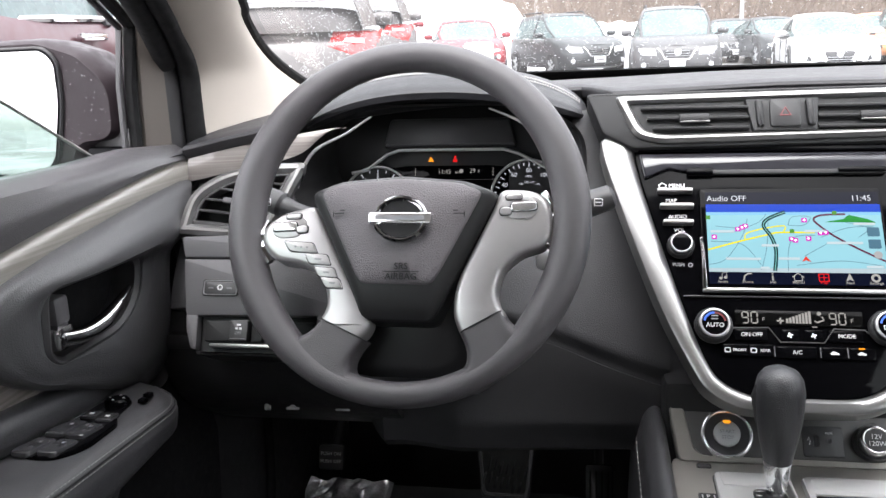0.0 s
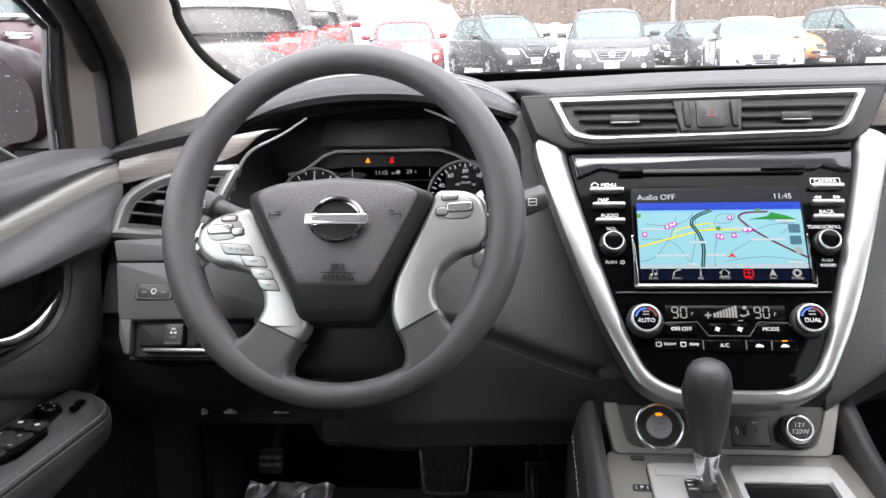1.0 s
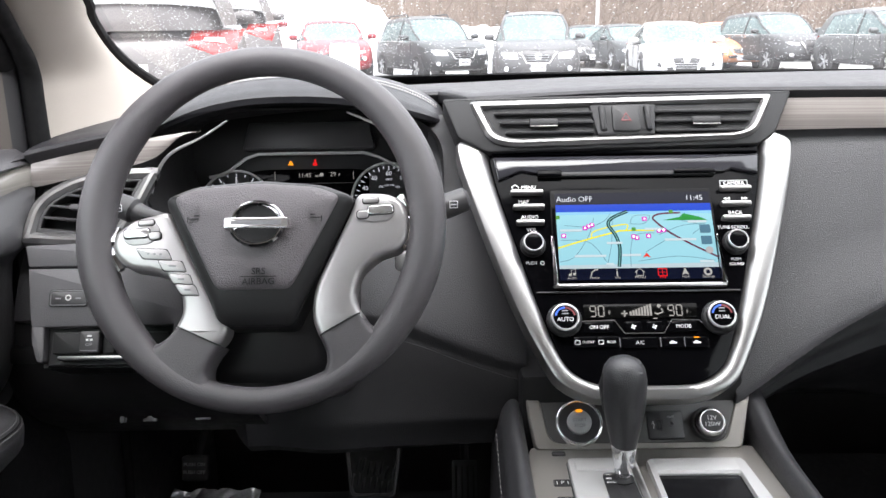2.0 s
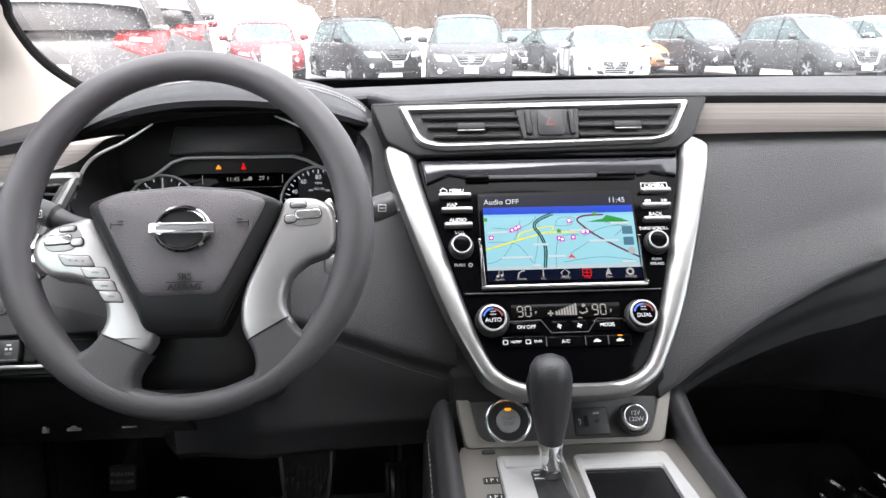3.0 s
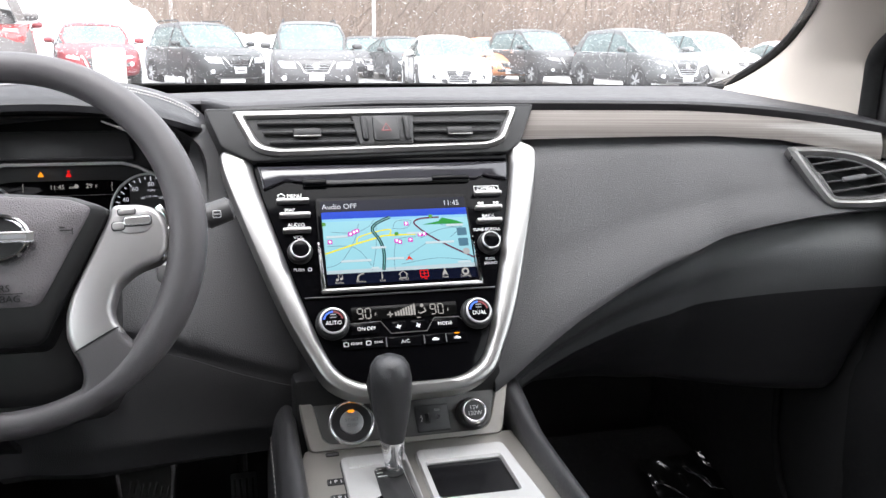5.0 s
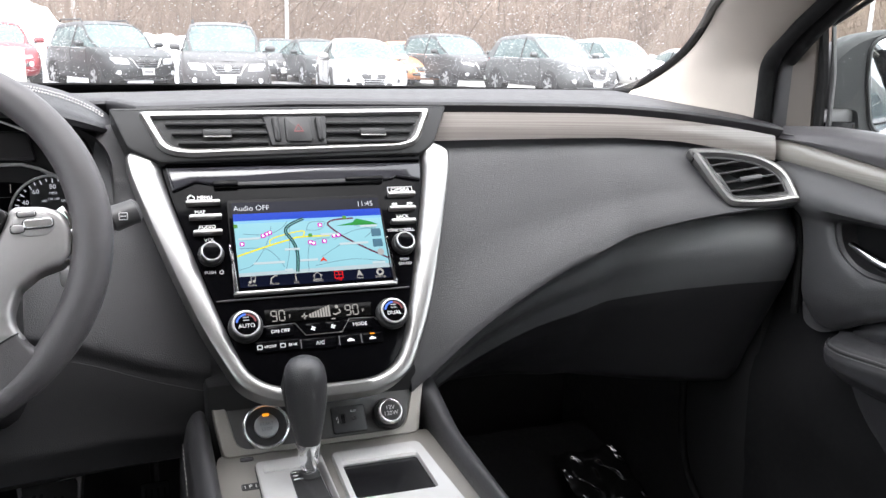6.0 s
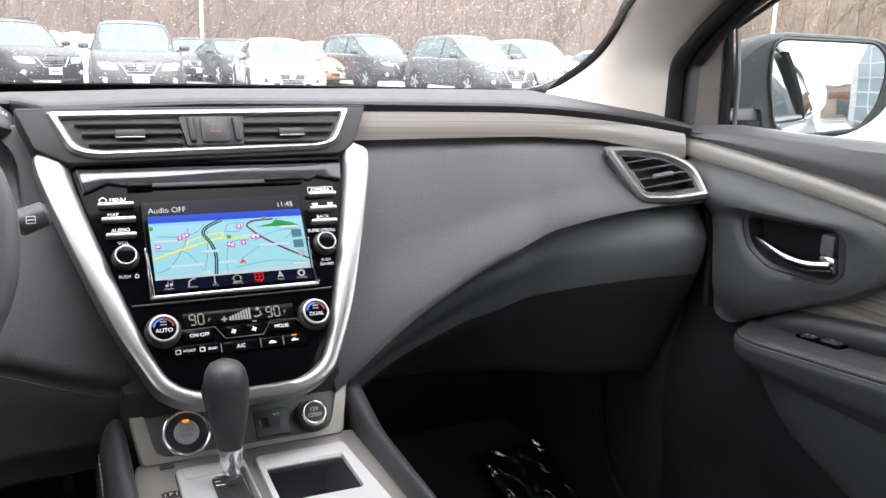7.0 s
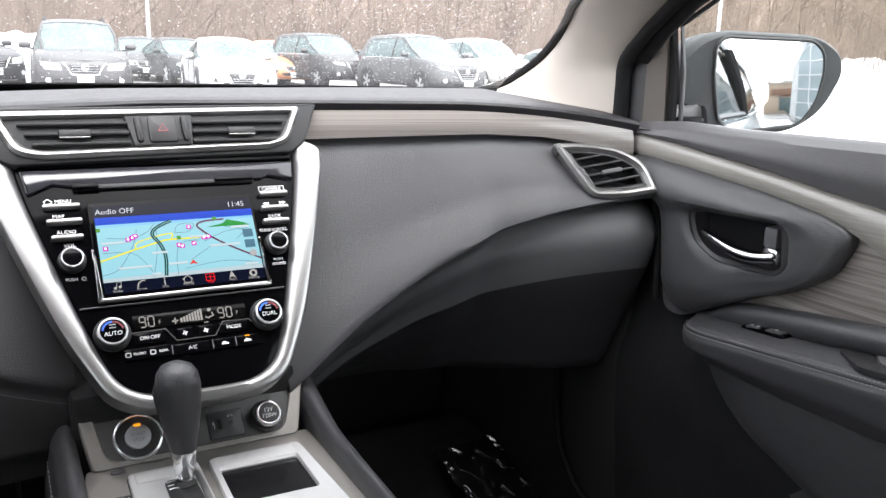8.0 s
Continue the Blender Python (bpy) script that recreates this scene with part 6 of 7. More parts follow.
SILVERPAINT = pmat("silver_car_paint", (0.36, 0.37, 0.38), 0.28, metal=0.4, coat=0.8, var=0.05, vscale=3)
door(1)
door(-1)

# ---- pillars, screen and shell ----


def pillar(s):
    if s > 0:
        A = [(0.738, 1.44, 1.305), (0.765, 1.39, 1.323), (0.769, 1.335, 1.343), (0.760, 1.25, 1.375), (0.731, 1.156, 1.410), (0.685, 1.058, 1.447), (0.642, 0.974, 1.478), (0.60, 0.80, 1.543), (0.56, 0.55, 1.63)]
    else:
        A = [(0.686, 1.40, 1.319), (0.706, 1.345, 1.340), (0.714, 1.278, 1.365), (0.715, 1.225, 1.385), (0.709, 1.160, 1.409), (0.689, 1.064, 1.444), (0.668, 1.002, 1.467), (0.632, 0.80, 1.535), (0.59, 0.55, 1.62)]
    Bk = [(0.715, 0.955, 1.292), (0.716, 0.965, 1.345), (0.716, 0.965, 1.385), (0.692, 0.87, 1.447), (0.665, 0.74, 1.512), (0.63, 0.50, 1.61)]
    sink = 0.006 if s > 0 else -0.018
    a, b = [p + Vector((0, 0, sink)) for p in curve(A, 20)], [p + Vector((0, 0, sink)) for p in curve(Bk, 20)]

    def surf(u, v):
        i = min(int(round(u * 20)), 20)
        p = a[i].lerp(b[i], v)
        bul = math.sin(math.pi * v) ** 0.7
        return (s * (p.x - 0.030 * bul), p.y - 0.012 * bul, p.z + 0.0)

    pl = thing("windscreen_pillar", (s * 0.73, 1.1, 1.30), "beige cloth-covered windscreen pillar trim with black door seal", "pillar trim", "front pillars")
    part("trim_cover", sheet(B(), surf, 20, 16, 0.008), BEIGE, pl)
    seal = curve([(0.716, 0.958, 1.26), (0.716, 0.950, 1.30), (0.717, 0.950, 1.345), (0.715, 0.944, 1.385), (0.705, 0.902, 1.420), (0.690, 0.842, 1.455), (0.664, 0.715, 1.520), (0.630, 0.47, 1.618)], 40)
    seal = [p + Vector((0, 0, sink)) for p in seal]
    part("door_seal", sweep(B(), [(s * p.x, p.y, p.z) for p in seal], [0.013 - 0.0025 * smooth01(18, 24, i) for i in range(41)], 12), RUBBER, pl, "black rubber door seal")
    part("door_frame", sweep(B(), [(s * (p.x + 0.018), p.y - 0.016, p.z + 0.002) for p in seal[18:]], 0.0135, 10), RUBBER, pl)
    part("screen_edge", sweep(B(), [(s * (p.x - 0.004), p.y + 0.004, p.z + 0.004) for p in a], 0.008, 8), RUBBER, pl, "black windscreen edge")
    part("outer_pillar", sweep(B(), [(s * (p.x + 0.05), p.y + 0.03, p.z + 0.0) for p in a], 0.035, 10, flat=0.6), SILVERPAINT, pl)


pillar(1)
pillar(-1)


def screen(u, v):
    w = 2 * u - 1
    k = np.interp(v, [0, 0.35, 1], [0.0, 0.36, 1.0])
    xw, ye, ze = lerp(v, [0, 0.4, 1], [0.752, 0.684, 0.59]), lerp(v, [0, 0.4, 1], [1.42, 1.095, 0.55]), lerp(v, [0, 0.4, 1], [1.306, 1.436, 1.622])
    return (xw * w, ye + 0.09 * (1 - w * w), ze + 0.025 * (1 - w * w) * v)


ws = thing("windscreen", (0, 1.4, 1.31), "curved windscreen speckled with melting snow and drops", "windscreen")
g = part("glass", sheet(B(), screen, 24, 16), GLASS, ws)
g.visible_shadow = False
part("black_border", sheet(B(), lambda u, v: tuple(Vector(screen(u, 0.0 + 0.068 * v)) + Vector((0, -0.002, 0.0))), 40, 2, 0.003), RUBBER, ws, "black printed border")

# snow specks and drops on the glass
rng = np.random.default_rng(5)
verts, faces = [], []
for _ in range(13000):
    u, v = rng.uniform(0.02, 0.98), rng.uniform(0.05, 0.60) ** 0.85
    if rng.random() < 0.5 and u > 0.3:
        u = rng.uniform(0.02, 0.3) if rng.random() < 0.5 else rng.uniform(0.65, 0.98)
    p = Vector(screen(u, v)) + Vector((0, 0.002, 0.002))
    r = 0.0005 + 0.0012 * rng.random() ** 3
    st = rng.uniform(0.35, 0.9)
    n0 = len(verts)
    t = Vector((0.0, -0.9, 0.42))
    sd = Vector((1, 0, 0))
    nn = sd.cross(t).normalized() * -1
    ph = rng.uniform(0, 6)
    for k in range(6):
        a = ph + k * math.pi / 3
        q = r * rng.uniform(0.6, 1.2)
        verts.append(p + sd * q * math.cos(a) + t * q * st * math.sin(a))
    verts.append(p + nn * r * 0.5)
    faces += [(n0 + k, n0 + (k + 1) % 6, n0 + 6) for k in range(6)]
me = bpy.data.meshes.new("snow_specks")
me.from_pydata([tuple(v) for v in verts], [], faces)
me.materials.append(pmat("wet_snow", (0.82, 0.83, 0.85), 0.35, var=0.03))
sp = new("snow_specks", me)
sp.parent = ws
sp.matrix_parent_inverse = Matrix.Translation(ws.location).inverted()
tagged(sp, "tiny white snow specks on glass", kind="stuff")

# shell that closes the cabin; the unseen roof is added to keep light out
shell = thing("car_shell", (0, -0.6, 0.4), "car body shell with beige headliner, roof and rear panels", "car body")


def roof_at(x, y, z0):
    return (x, y, z0 + 0.06 * (1 - (x / 0.66) ** 2) - 0.12 * smooth01(-1.2, -2.4, y))


for name, z0, mat, tag in (("headliner", 1.615, BEIGE, "beige headliner added out of view to darken the cabin"), ("roof_skin", 1.66, SILVERPAINT, "silver roof skin added out of view to block the sky")):
    part(name, sheet(B(), lambda u, v, z0=z0: roof_at(-0.66 + 1.32 * u, 0.62 - 3.07 * v, z0), 16, 24, 0.02), mat, shell, tag)
part("floor_pan", box(B(), (0, 0.2, 0.40), (1.66, 3.4, 0.04), 0.01), FLOORCARPET, shell, "black carpeted floor")
part("fire_wall", box(B(), (0, 1.52, 0.83), (1.56, 0.04, 0.90), 0.01), FLOORCARPET, shell)
for s in (-1, 1):
    part("kick_panel", box(B(), (s * 0.735, 1.2, 0.80), (0.05, 0.62, 0.84), 0.015), DARK, shell)
    part("door_seal", sweep(B(), curve([(s * 0.704, 1.065, 0.97), (s * 0.703, 1.058, 0.84), (s * 0.702, 1.048, 0.74), (s * 0.702, 1.02, 0.67), (s * 0.703, 0.96, 0.62), (s * 0.704, 0.86, 0.60)], 24), 0.007, 10), RUBBER, shell, "black rubber door seal")
    part("rear_side", sheet(B(), lambda u, v, s=s: (s * lerp(v, [0, 0.35, 0.7, 1], [0.80, 0.92, 0.94, 0.88]) * (1 - 0.12 * u ** 3), -0.26 - 2.3 * u, 1.30 - 0.95 * v + 0.05 * u), 14, 10, 0.03), SILVERPAINT, shell, "silver rear door and wing")
    rg = part("rear_window", loft(B(), [[(s * x + s * o, y, z) for x, y, z in ((0.787, -0.27, 1.30), (0.668, -0.27, 1.61), (0.665, -1.5, 1.56), (0.74, -1.9, 1.36))] for o in (0, 0.004)]), PRIVACY, shell, "dark privacy glass")
    part("centre_pillar", sweep(B(), [(s * 0.775, -0.26, 1.25), (s * 0.73, -0.27, 1.45), (s * 0.66, -0.30, 1.63)], 0.04, 8), RUBBER, shell)
    part("window_line", sweep(B(), [(s * 0.81, -0.2, 1.29), (s * 0.81, -1.2, 1.325), (s * 0.76, -1.95, 1.40)], 0.006, 8), CHROME, shell)
part("hatch_window", loft(B(), [[(x, y + o, z) for x, y, z in ((-0.70, -2.5, 1.30), (0.70, -2.5, 1.30), (0.62, -2.42, 1.56), (-0.62, -2.42, 1.56))] for o in (0, 0.004)]), PRIVACY, shell, "dark privacy glass")
# unseen dark liners added behind the seats to cut light bounced off silver walls
for s in (-1, 1):
    part("rear_dark_liner", sheet(B(), lambda u, v, s=s: (s * lerp(v, [0, 0.35, 1], [0.77, 0.80, 0.80]) * (1 - 0.12 * u ** 3), -0.26 - 2.2 * u, 1.30 - 0.88 * v + 0.05 * u), 10, 8, 0.01), LOWERPL, shell, "black rear liner added out of view to cut bounced light")
part("hatch_dark_liner", box(B(), (0, -2.43, 0.86), (1.4, 0.04, 0.86), 0.02), LOWERPL, shell)
part("tail_wall", box(B(), (0, -2.5, 0.85), (1.5, 0.06, 0.95), 0.03), SILVERPAINT, shell)

# floor clutter and pedals
solid("floor_mat", sheet(B(), lambda u, v: (-0.68 + 0.46 * u, 0.55 + 0.75 * v, 0.43 + 0.16 * smooth01(0.6, 1, v) + 0.004 * noise.noise((u * 9, v * 9, 1))), 30, 40, 0.006), FLOORCARPET, "black carpet mat on the driver's floor", "floor mat")


FILM = pmat("clear_film_on_black", (0.008, 0.008, 0.0085), 0.06, var=0.3, bump=0.25, bscale=70, coat=1.0)


def crinkled(name, x0, x1, y0, y1, z0, z1, mat, fold, label):
    """Thrown-down plastic film: sharp folds at two sizes."""
    def f(u, v):
        x, y = x0 + (x1 - x0) * u, y0 + (y1 - y0) * v
        c = fold * (0.020 * abs(noise.noise((x * 16, y * 11, 3))) + 0.010 * abs(noise.noise((x * 48, y * 36, 7))))
        wob = 0.02 * noise.noise((u * 5, v * 5, 2))
        return (x + wob * (1 - 2 * abs(v - 0.5)), y + wob, z0 + (z1 - z0) * v + c)
    return solid(name, sheet(B(), f, 80, 60), mat, label, "plastic wrap")


crinkled("plastic_wrap", -0.70, -0.55, 1.02, 1.22, 0.585, 0.64, WRAP, 1.0, "crumpled clear plastic wrap on the footrest")
crinkled("plastic_wrap", 0.56, 0.705, 1.08, 1.27, 0.55, 0.60, FILM, 0.25, "crumpled clear plastic film over the passenger's mat")
solid("floor_mat", sheet(B(), lambda u, v: (0.22 + 0.48 * u, 0.55 + 0.85 * v, 0.43 + 0.17 * smooth01(0.45, 0.95, v) + 0.004 * noise.noise((u * 9, v * 9, 1))), 30, 40, 0.006), CARPET, "black carpet mat on the passenger's floor", "floor mat")
pb = thing("parking_brake_pedal", (-0.655, 1.22, 0.68), "black parking brake pedal with white lettering", "pedal")
m = axes((-0.655, 1.2, 0.696), (1, 0, 0), (0, 0.3, 0.95))
part("pad", prism(B(), rect(0.044, 0.042, 0.006), m, -0.012, 0.0, 0.003), PLASTIC, pb)
part("arm", sweep(B(), [m @ Vector((0, 0, -0.012)), (-0.655, 1.33, 0.75), (-0.655, 1.42, 0.95)], 0.008, 8), DARK, pb)
letters("lettering", "PUSH ON", 0.0085, at2(m, 0, 0.007, 0.0004), INK, pb)
letters("lettering", "PUSH OFF", 0.0085, at2(m, 0, -0.006, 0.0004), INK, pb)
bp = thing("brake_pedal", (-0.355, 1.2, 0.68), "black ribbed rubber brake pedal", "pedal")
m = axes((-0.353, 1.2, 0.69), (1, 0, 0), (0, 0.35, 0.93))
part("pad", prism(B(), rounded([(-0.040, -0.046), (0.040, -0.046), (0.050, 0.046), (-0.050, 0.046)], 0.008), m, -0.014, 0.0, 0.004), PLASTIC, bp)
part("pad_border", frame_ring(B(), rounded([(-0.038, -0.043), (0.038, -0.043), (0.047, 0.043), (-0.047, 0.043)], 0.008), rounded([(-0.033, -0.038), (0.033, -0.038), (0.041, 0.038), (-0.041, 0.038)], 0.007), m, -0.001, 0.002, 0.0006), SWITCHES, bp)
for i in range(7):
    for y, h in ((-0.022, 0.020), (0.004, 0.022)):
        part("rib", box(B(), (-0.030 + 0.010 * i + (0.003 if y > 0 else 0), y + 0.003 * math.sin(i * 2.1), 0.001), (0.0045, h, 0.004), 0.0012, m @ Matrix.Rotation(radians(-14), 4, "Z")), SWITCHES, bp)
part("arm", sweep(B(), [m @ Vector((0, 0.02, -0.014)), (-0.35, 1.34, 0.80), (-0.35, 1.42, 1.0)], 0.010, 8), DARK, bp)
ap = thing("accelerator_pedal", (-0.2, 1.2, 0.62), "black ribbed accelerator pedal", "pedal")
m = axes((-0.199, 1.2, 0.645), (1, 0, 0), (0, 0.4, 0.92))
part("pad", prism(B(), rect(0.046, 0.11, 0.006), m, -0.012, 0.0, 0.003), SWITCHES, ap)
for i in range(4):
    part("rib", box(B(), (-0.015 + 0.010 * i, 0, 0.001), (0.004, 0.09, 0.003), 0.001, m), RUBBER, ap)
part("arm", sweep(B(), [m @ Vector((0, 0.04, -0.012)), (-0.2, 1.33, 0.80), (-0.2, 1.42, 0.98)], 0.008, 8), DARK, ap)

# ---- door mirrors ----


def inside(p, poly):
    hit = False
    for i in range(len(poly)):
        a, b = poly[i - 1], poly[i]
        if (a[1] > p[1]) != (b[1] > p[1]) and p[0] < (b[0] - a[0]) * (p[1] - a[1]) / (b[1] - a[1]) + a[0]:
            hit = not hit
    return hit


def door_mirror(s):
    mr = thing("door_mirror", (s * 0.84, 0.95, 1.28), "dark grey door mirror spotted with water drops" if s > 0 else "dark maroon-grey door mirror with wet housing", "door mirror", "door mirrors")
    n = (Vector((-0.423, -0.906, 0.052)) if s > 0 else Vector((0.203, -0.979, 0.044))).normalized()
    c = Vector((0.945, 0.845, 1.352) if s > 0 else (-0.940, 0.845, 1.315))
    u = Vector((0, 0, 1)).cross(n).normalized()
    w = n.cross(u)
    m = Matrix(((u.x, w.x, n.x, c.x), (u.y, w.y, n.y, c.y), (u.z, w.z, n.z, c.z), (0, 0, 0, 1)))
    o = 1 if (u.x * s > 0) else -1
    f = lambda pts: [(o * x, y) for x, y in pts][::o]
    face = rounded(f([(-0.165, 0.040), (-0.13, 0.076), (-0.085, 0.092), (0.07, 0.088), (0.108, 0.062), (0.114, 0.030), (0.085, -0.03), (0.035, -0.065), (-0.075, -0.074), (-0.110, -0.070), (-0.118, -0.028), (-0.165, -0.026)]), [0.03, 0.03, 0.03, 0.03, 0.03, 0.03, 0.03, 0.03, 0.015, 0.012, 0.008, 0.02][::1], 4)
    glass = rounded(f([(-0.102, 0.066), (-0.090, 0.080), (0.055, 0.078), (0.072, 0.062), (0.075, 0.03), (0.066, -0.015), (0.042, -0.052), (-0.065, -0.066), (-0.09, -0.050), (-0.102, 0.02)]), 0.015, 4)
    cx = 0.0
    rings = [[m @ Vector((x * k - o * sx, y * k + sy, z)) for x, y in face] for k, z, sx, sy in ((0.96, 0.006, 0, 0), (1.0, 0.0, 0, 0), (1.04, -0.02, 0.002, 0), (1.03, -0.06, 0.012, 0), (0.92, -0.10, 0.03, -0.002), (0.7, -0.135, 0.05, -0.004), (0.35, -0.155, 0.06, -0.006))]
    hs = part("housing", loft(B(), rings), pmat("mirror_housing", (0.02, 0.021, 0.022) if s > 0 else (0.02, 0.014, 0.017), 0.5, spec=0.3, var=0.25), mr)
    bulge = 1.4 if s > 0 else 60.0
    part("mirror_glass", loft(B(), [[m @ Vector((x * k, y * k, 0.0128 - k * k * (x * x + y * y) / (2 * bulge))) for x, y in glass] for k in (1.0, 0.85, 0.7, 0.55, 0.4, 0.25, 0.12, 0.02)]), MIRROR, mr, "silvered mirror glass")
    frame_ring(bm := B(), inset(glass, -0.0055), inset(glass, -0.0005), m, 0.0, 0.0115, 0.002)
    part("glass_border", bm, VENTPL, mr)
    bm = B()
    dr = random.Random(3)
    for _ in range(260):
        x, y = dr.uniform(-0.16, 0.11), dr.uniform(-0.07, 0.09)
        if not inside((o * x, y), inset(face, 0.006)) or inside((o * x, y), inset(glass, -0.007)):
            continue
        r = dr.uniform(0.0003, 0.0007)
        lathe(bm, [(r, -0.0005), (r * 0.8, r * 0.5), (0.0001, r * 0.7)], m @ Matrix.Translation((o * x, y, 0.0062)), 6)
    tagged(part("water_drops", bm, CHROME, mr, "beads of water"), kind="stuff")
    part("foot", loft(B(), [[Vector((s * x, y + dy, z + dz)) for dy, dz in rect(0.085, 0.045, 0.012)] for x, y, z in ((0.765, 0.92, 1.30 if s > 0 else 1.277), (0.82, 0.93, 1.305 if s > 0 else 1.280), (0.88, 0.95, 1.33 if s > 0 else 1.29))]), PLASTIC, mr)
    part("foot_cover", box(B(), (s * 0.792, 0.872, 1.297 if s > 0 else 1.268), (0.046, 0.02, 0.026), 0.004), PIANO, mr, "gloss black foot cover")


door_mirror(1)
door_mirror(-1)

# ---- outside ----
SNOW = pmat("packed_snow", (0.72, 0.73, 0.76), 0.7, bump=0.6, bscale=6, var=0.12, vscale=0.4)
SLUSH = wood_mat("wet_slush", (0.06, 0.056, 0.052), (0.55, 0.555, 0.57), (0.3, 0.16, 0.3), 0.4)
SLUSH.node_tree.nodes["Principled BSDF"].inputs["Coat Weight"].default_value = 0.15
for node in SLUSH.node_tree.nodes:
    if node.type == "VALTORGB":
        node.color_ramp.elements[0].position, node.color_ramp.elements[1].position = 0.46, 0.62


def gz(x, y):
    """Lie of the lot: higher on the driver's side and rising towards the rows."""
    return 0.42 * smooth01(-1.3, -2.6, x) * smooth01(1.0, 4.5, y) * (1 - 0.55 * smooth01(14, 24, y)) + 0.12 * smooth01(10, 20, y) * smooth01(60, 40, y) + 0.27 * math.exp(-((x + 3.2) / 1.3) ** 4 - ((y - 3.0) / 2.2) ** 4)


def ground(u, v):
    x, y = (2 * u - 1), (2 * v - 1)
    x, y = 40 * x + 260 * x ** 5, 40 * y + 260 * y ** 5
    return (x, y, gz(x, y))


solid("ground", sheet(B(), ground, 120, 120), SLUSH, "wet asphalt lot with packed snow and slush", "ground", "structure")


def bank(name, x, y, lx, ly, h, seed, label):
    def f(u, v):
        a, b = 2 * u - 1, 2 * v - 1
        r = max(0, 1 - a * a) * max(0, 1 - b * b)
        px, py = x + lx * a, y + ly * b
        return (px, py, gz(px, py) - 0.05 + h * r ** 0.6 * (0.75 + 0.5 * noise.noise((px * 0.5 + seed, py * 0.5, 0)) + 0.2 * noise.noise((px * 1.7, py * 1.7, seed))))
    return solid(name, sheet(B(), f, 44, 24), SNOW, label, "snow bank")


bank("snow_bank", -8.8, 40, 8, 6, 4.0, 1, "tall white heap of ploughed snow at the lot's edge")
bank("snow_bank", 0.55, 29, 2.2, 2.5, 1.7, 4, "white ploughed snow heap between parked cars")
bank("snow_bank", 34, 30, 12, 6, 2.0, 7, "long white bank of ploughed snow before the woods")
bank("snow_bank", 17, 9, 6, 3, 1.2, 9, "white snow bank beside the drive")
bank("snow_bank", 1.5, 12, 4, 1.5, 0.35, 12, "low ridge of dirty snow on the lot")

TYRE = pmat("tyre", (0.02, 0.02, 0.021), 0.8, var=0.2, bump=0.3, bscale=60)
ALLOY = pmat("alloy", (0.45, 0.46, 0.47), 0.35, metal=0.8)
CARGLASS = pmat("dark_car_glass", (0.10, 0.135, 0.135), 0.25, var=0.5, vscale=1.5, spec=0.22)
LAMP = pmat("clear_lamp", (0.62, 0.64, 0.66), 0.12, coat=0.8, var=0.15, vscale=5)
TAIL = pmat("tail_lamp_red", (0.42, 0.03, 0.03), 0.15, coat=0.8, var=0.25, vscale=8)
SILLS = pmat("black_sill", (0.025, 0.025, 0.027), 0.55)


def paint(name, col, metal=0.3):
    return pmat(name, col, 0.42, metal=metal * 0.4, coat=0.22, var=0.15, vscale=1.5)


BLACKP, GREYP, WHITEP = paint("black_paint", (0.024, 0.027, 0.029)), paint("grey_paint", (0.048, 0.047, 0.049), 0.4), paint("white_paint", (0.42, 0.42, 0.42), 0.0)
REDP, DARKP, MAROON, ORANGE, SILVER = paint("red_paint", (0.22, 0.012, 0.02)), paint("dark_grey_paint", (0.042, 0.042, 0.044), 0.5), paint("maroon_paint", (0.06, 0.02, 0.026)), paint("orange_paint", (0.50, 0.20, 0.09)), paint("silver_paint", (0.085, 0.088, 0.09), 0.6)


TAUPE = paint("taupe_paint", (0.085, 0.076, 0.075), 0.4)
FROST = pmat("wet_privacy_glass", (0.16, 0.16, 0.165), 0.5, var=0.3, vscale=3, spec=0.3)


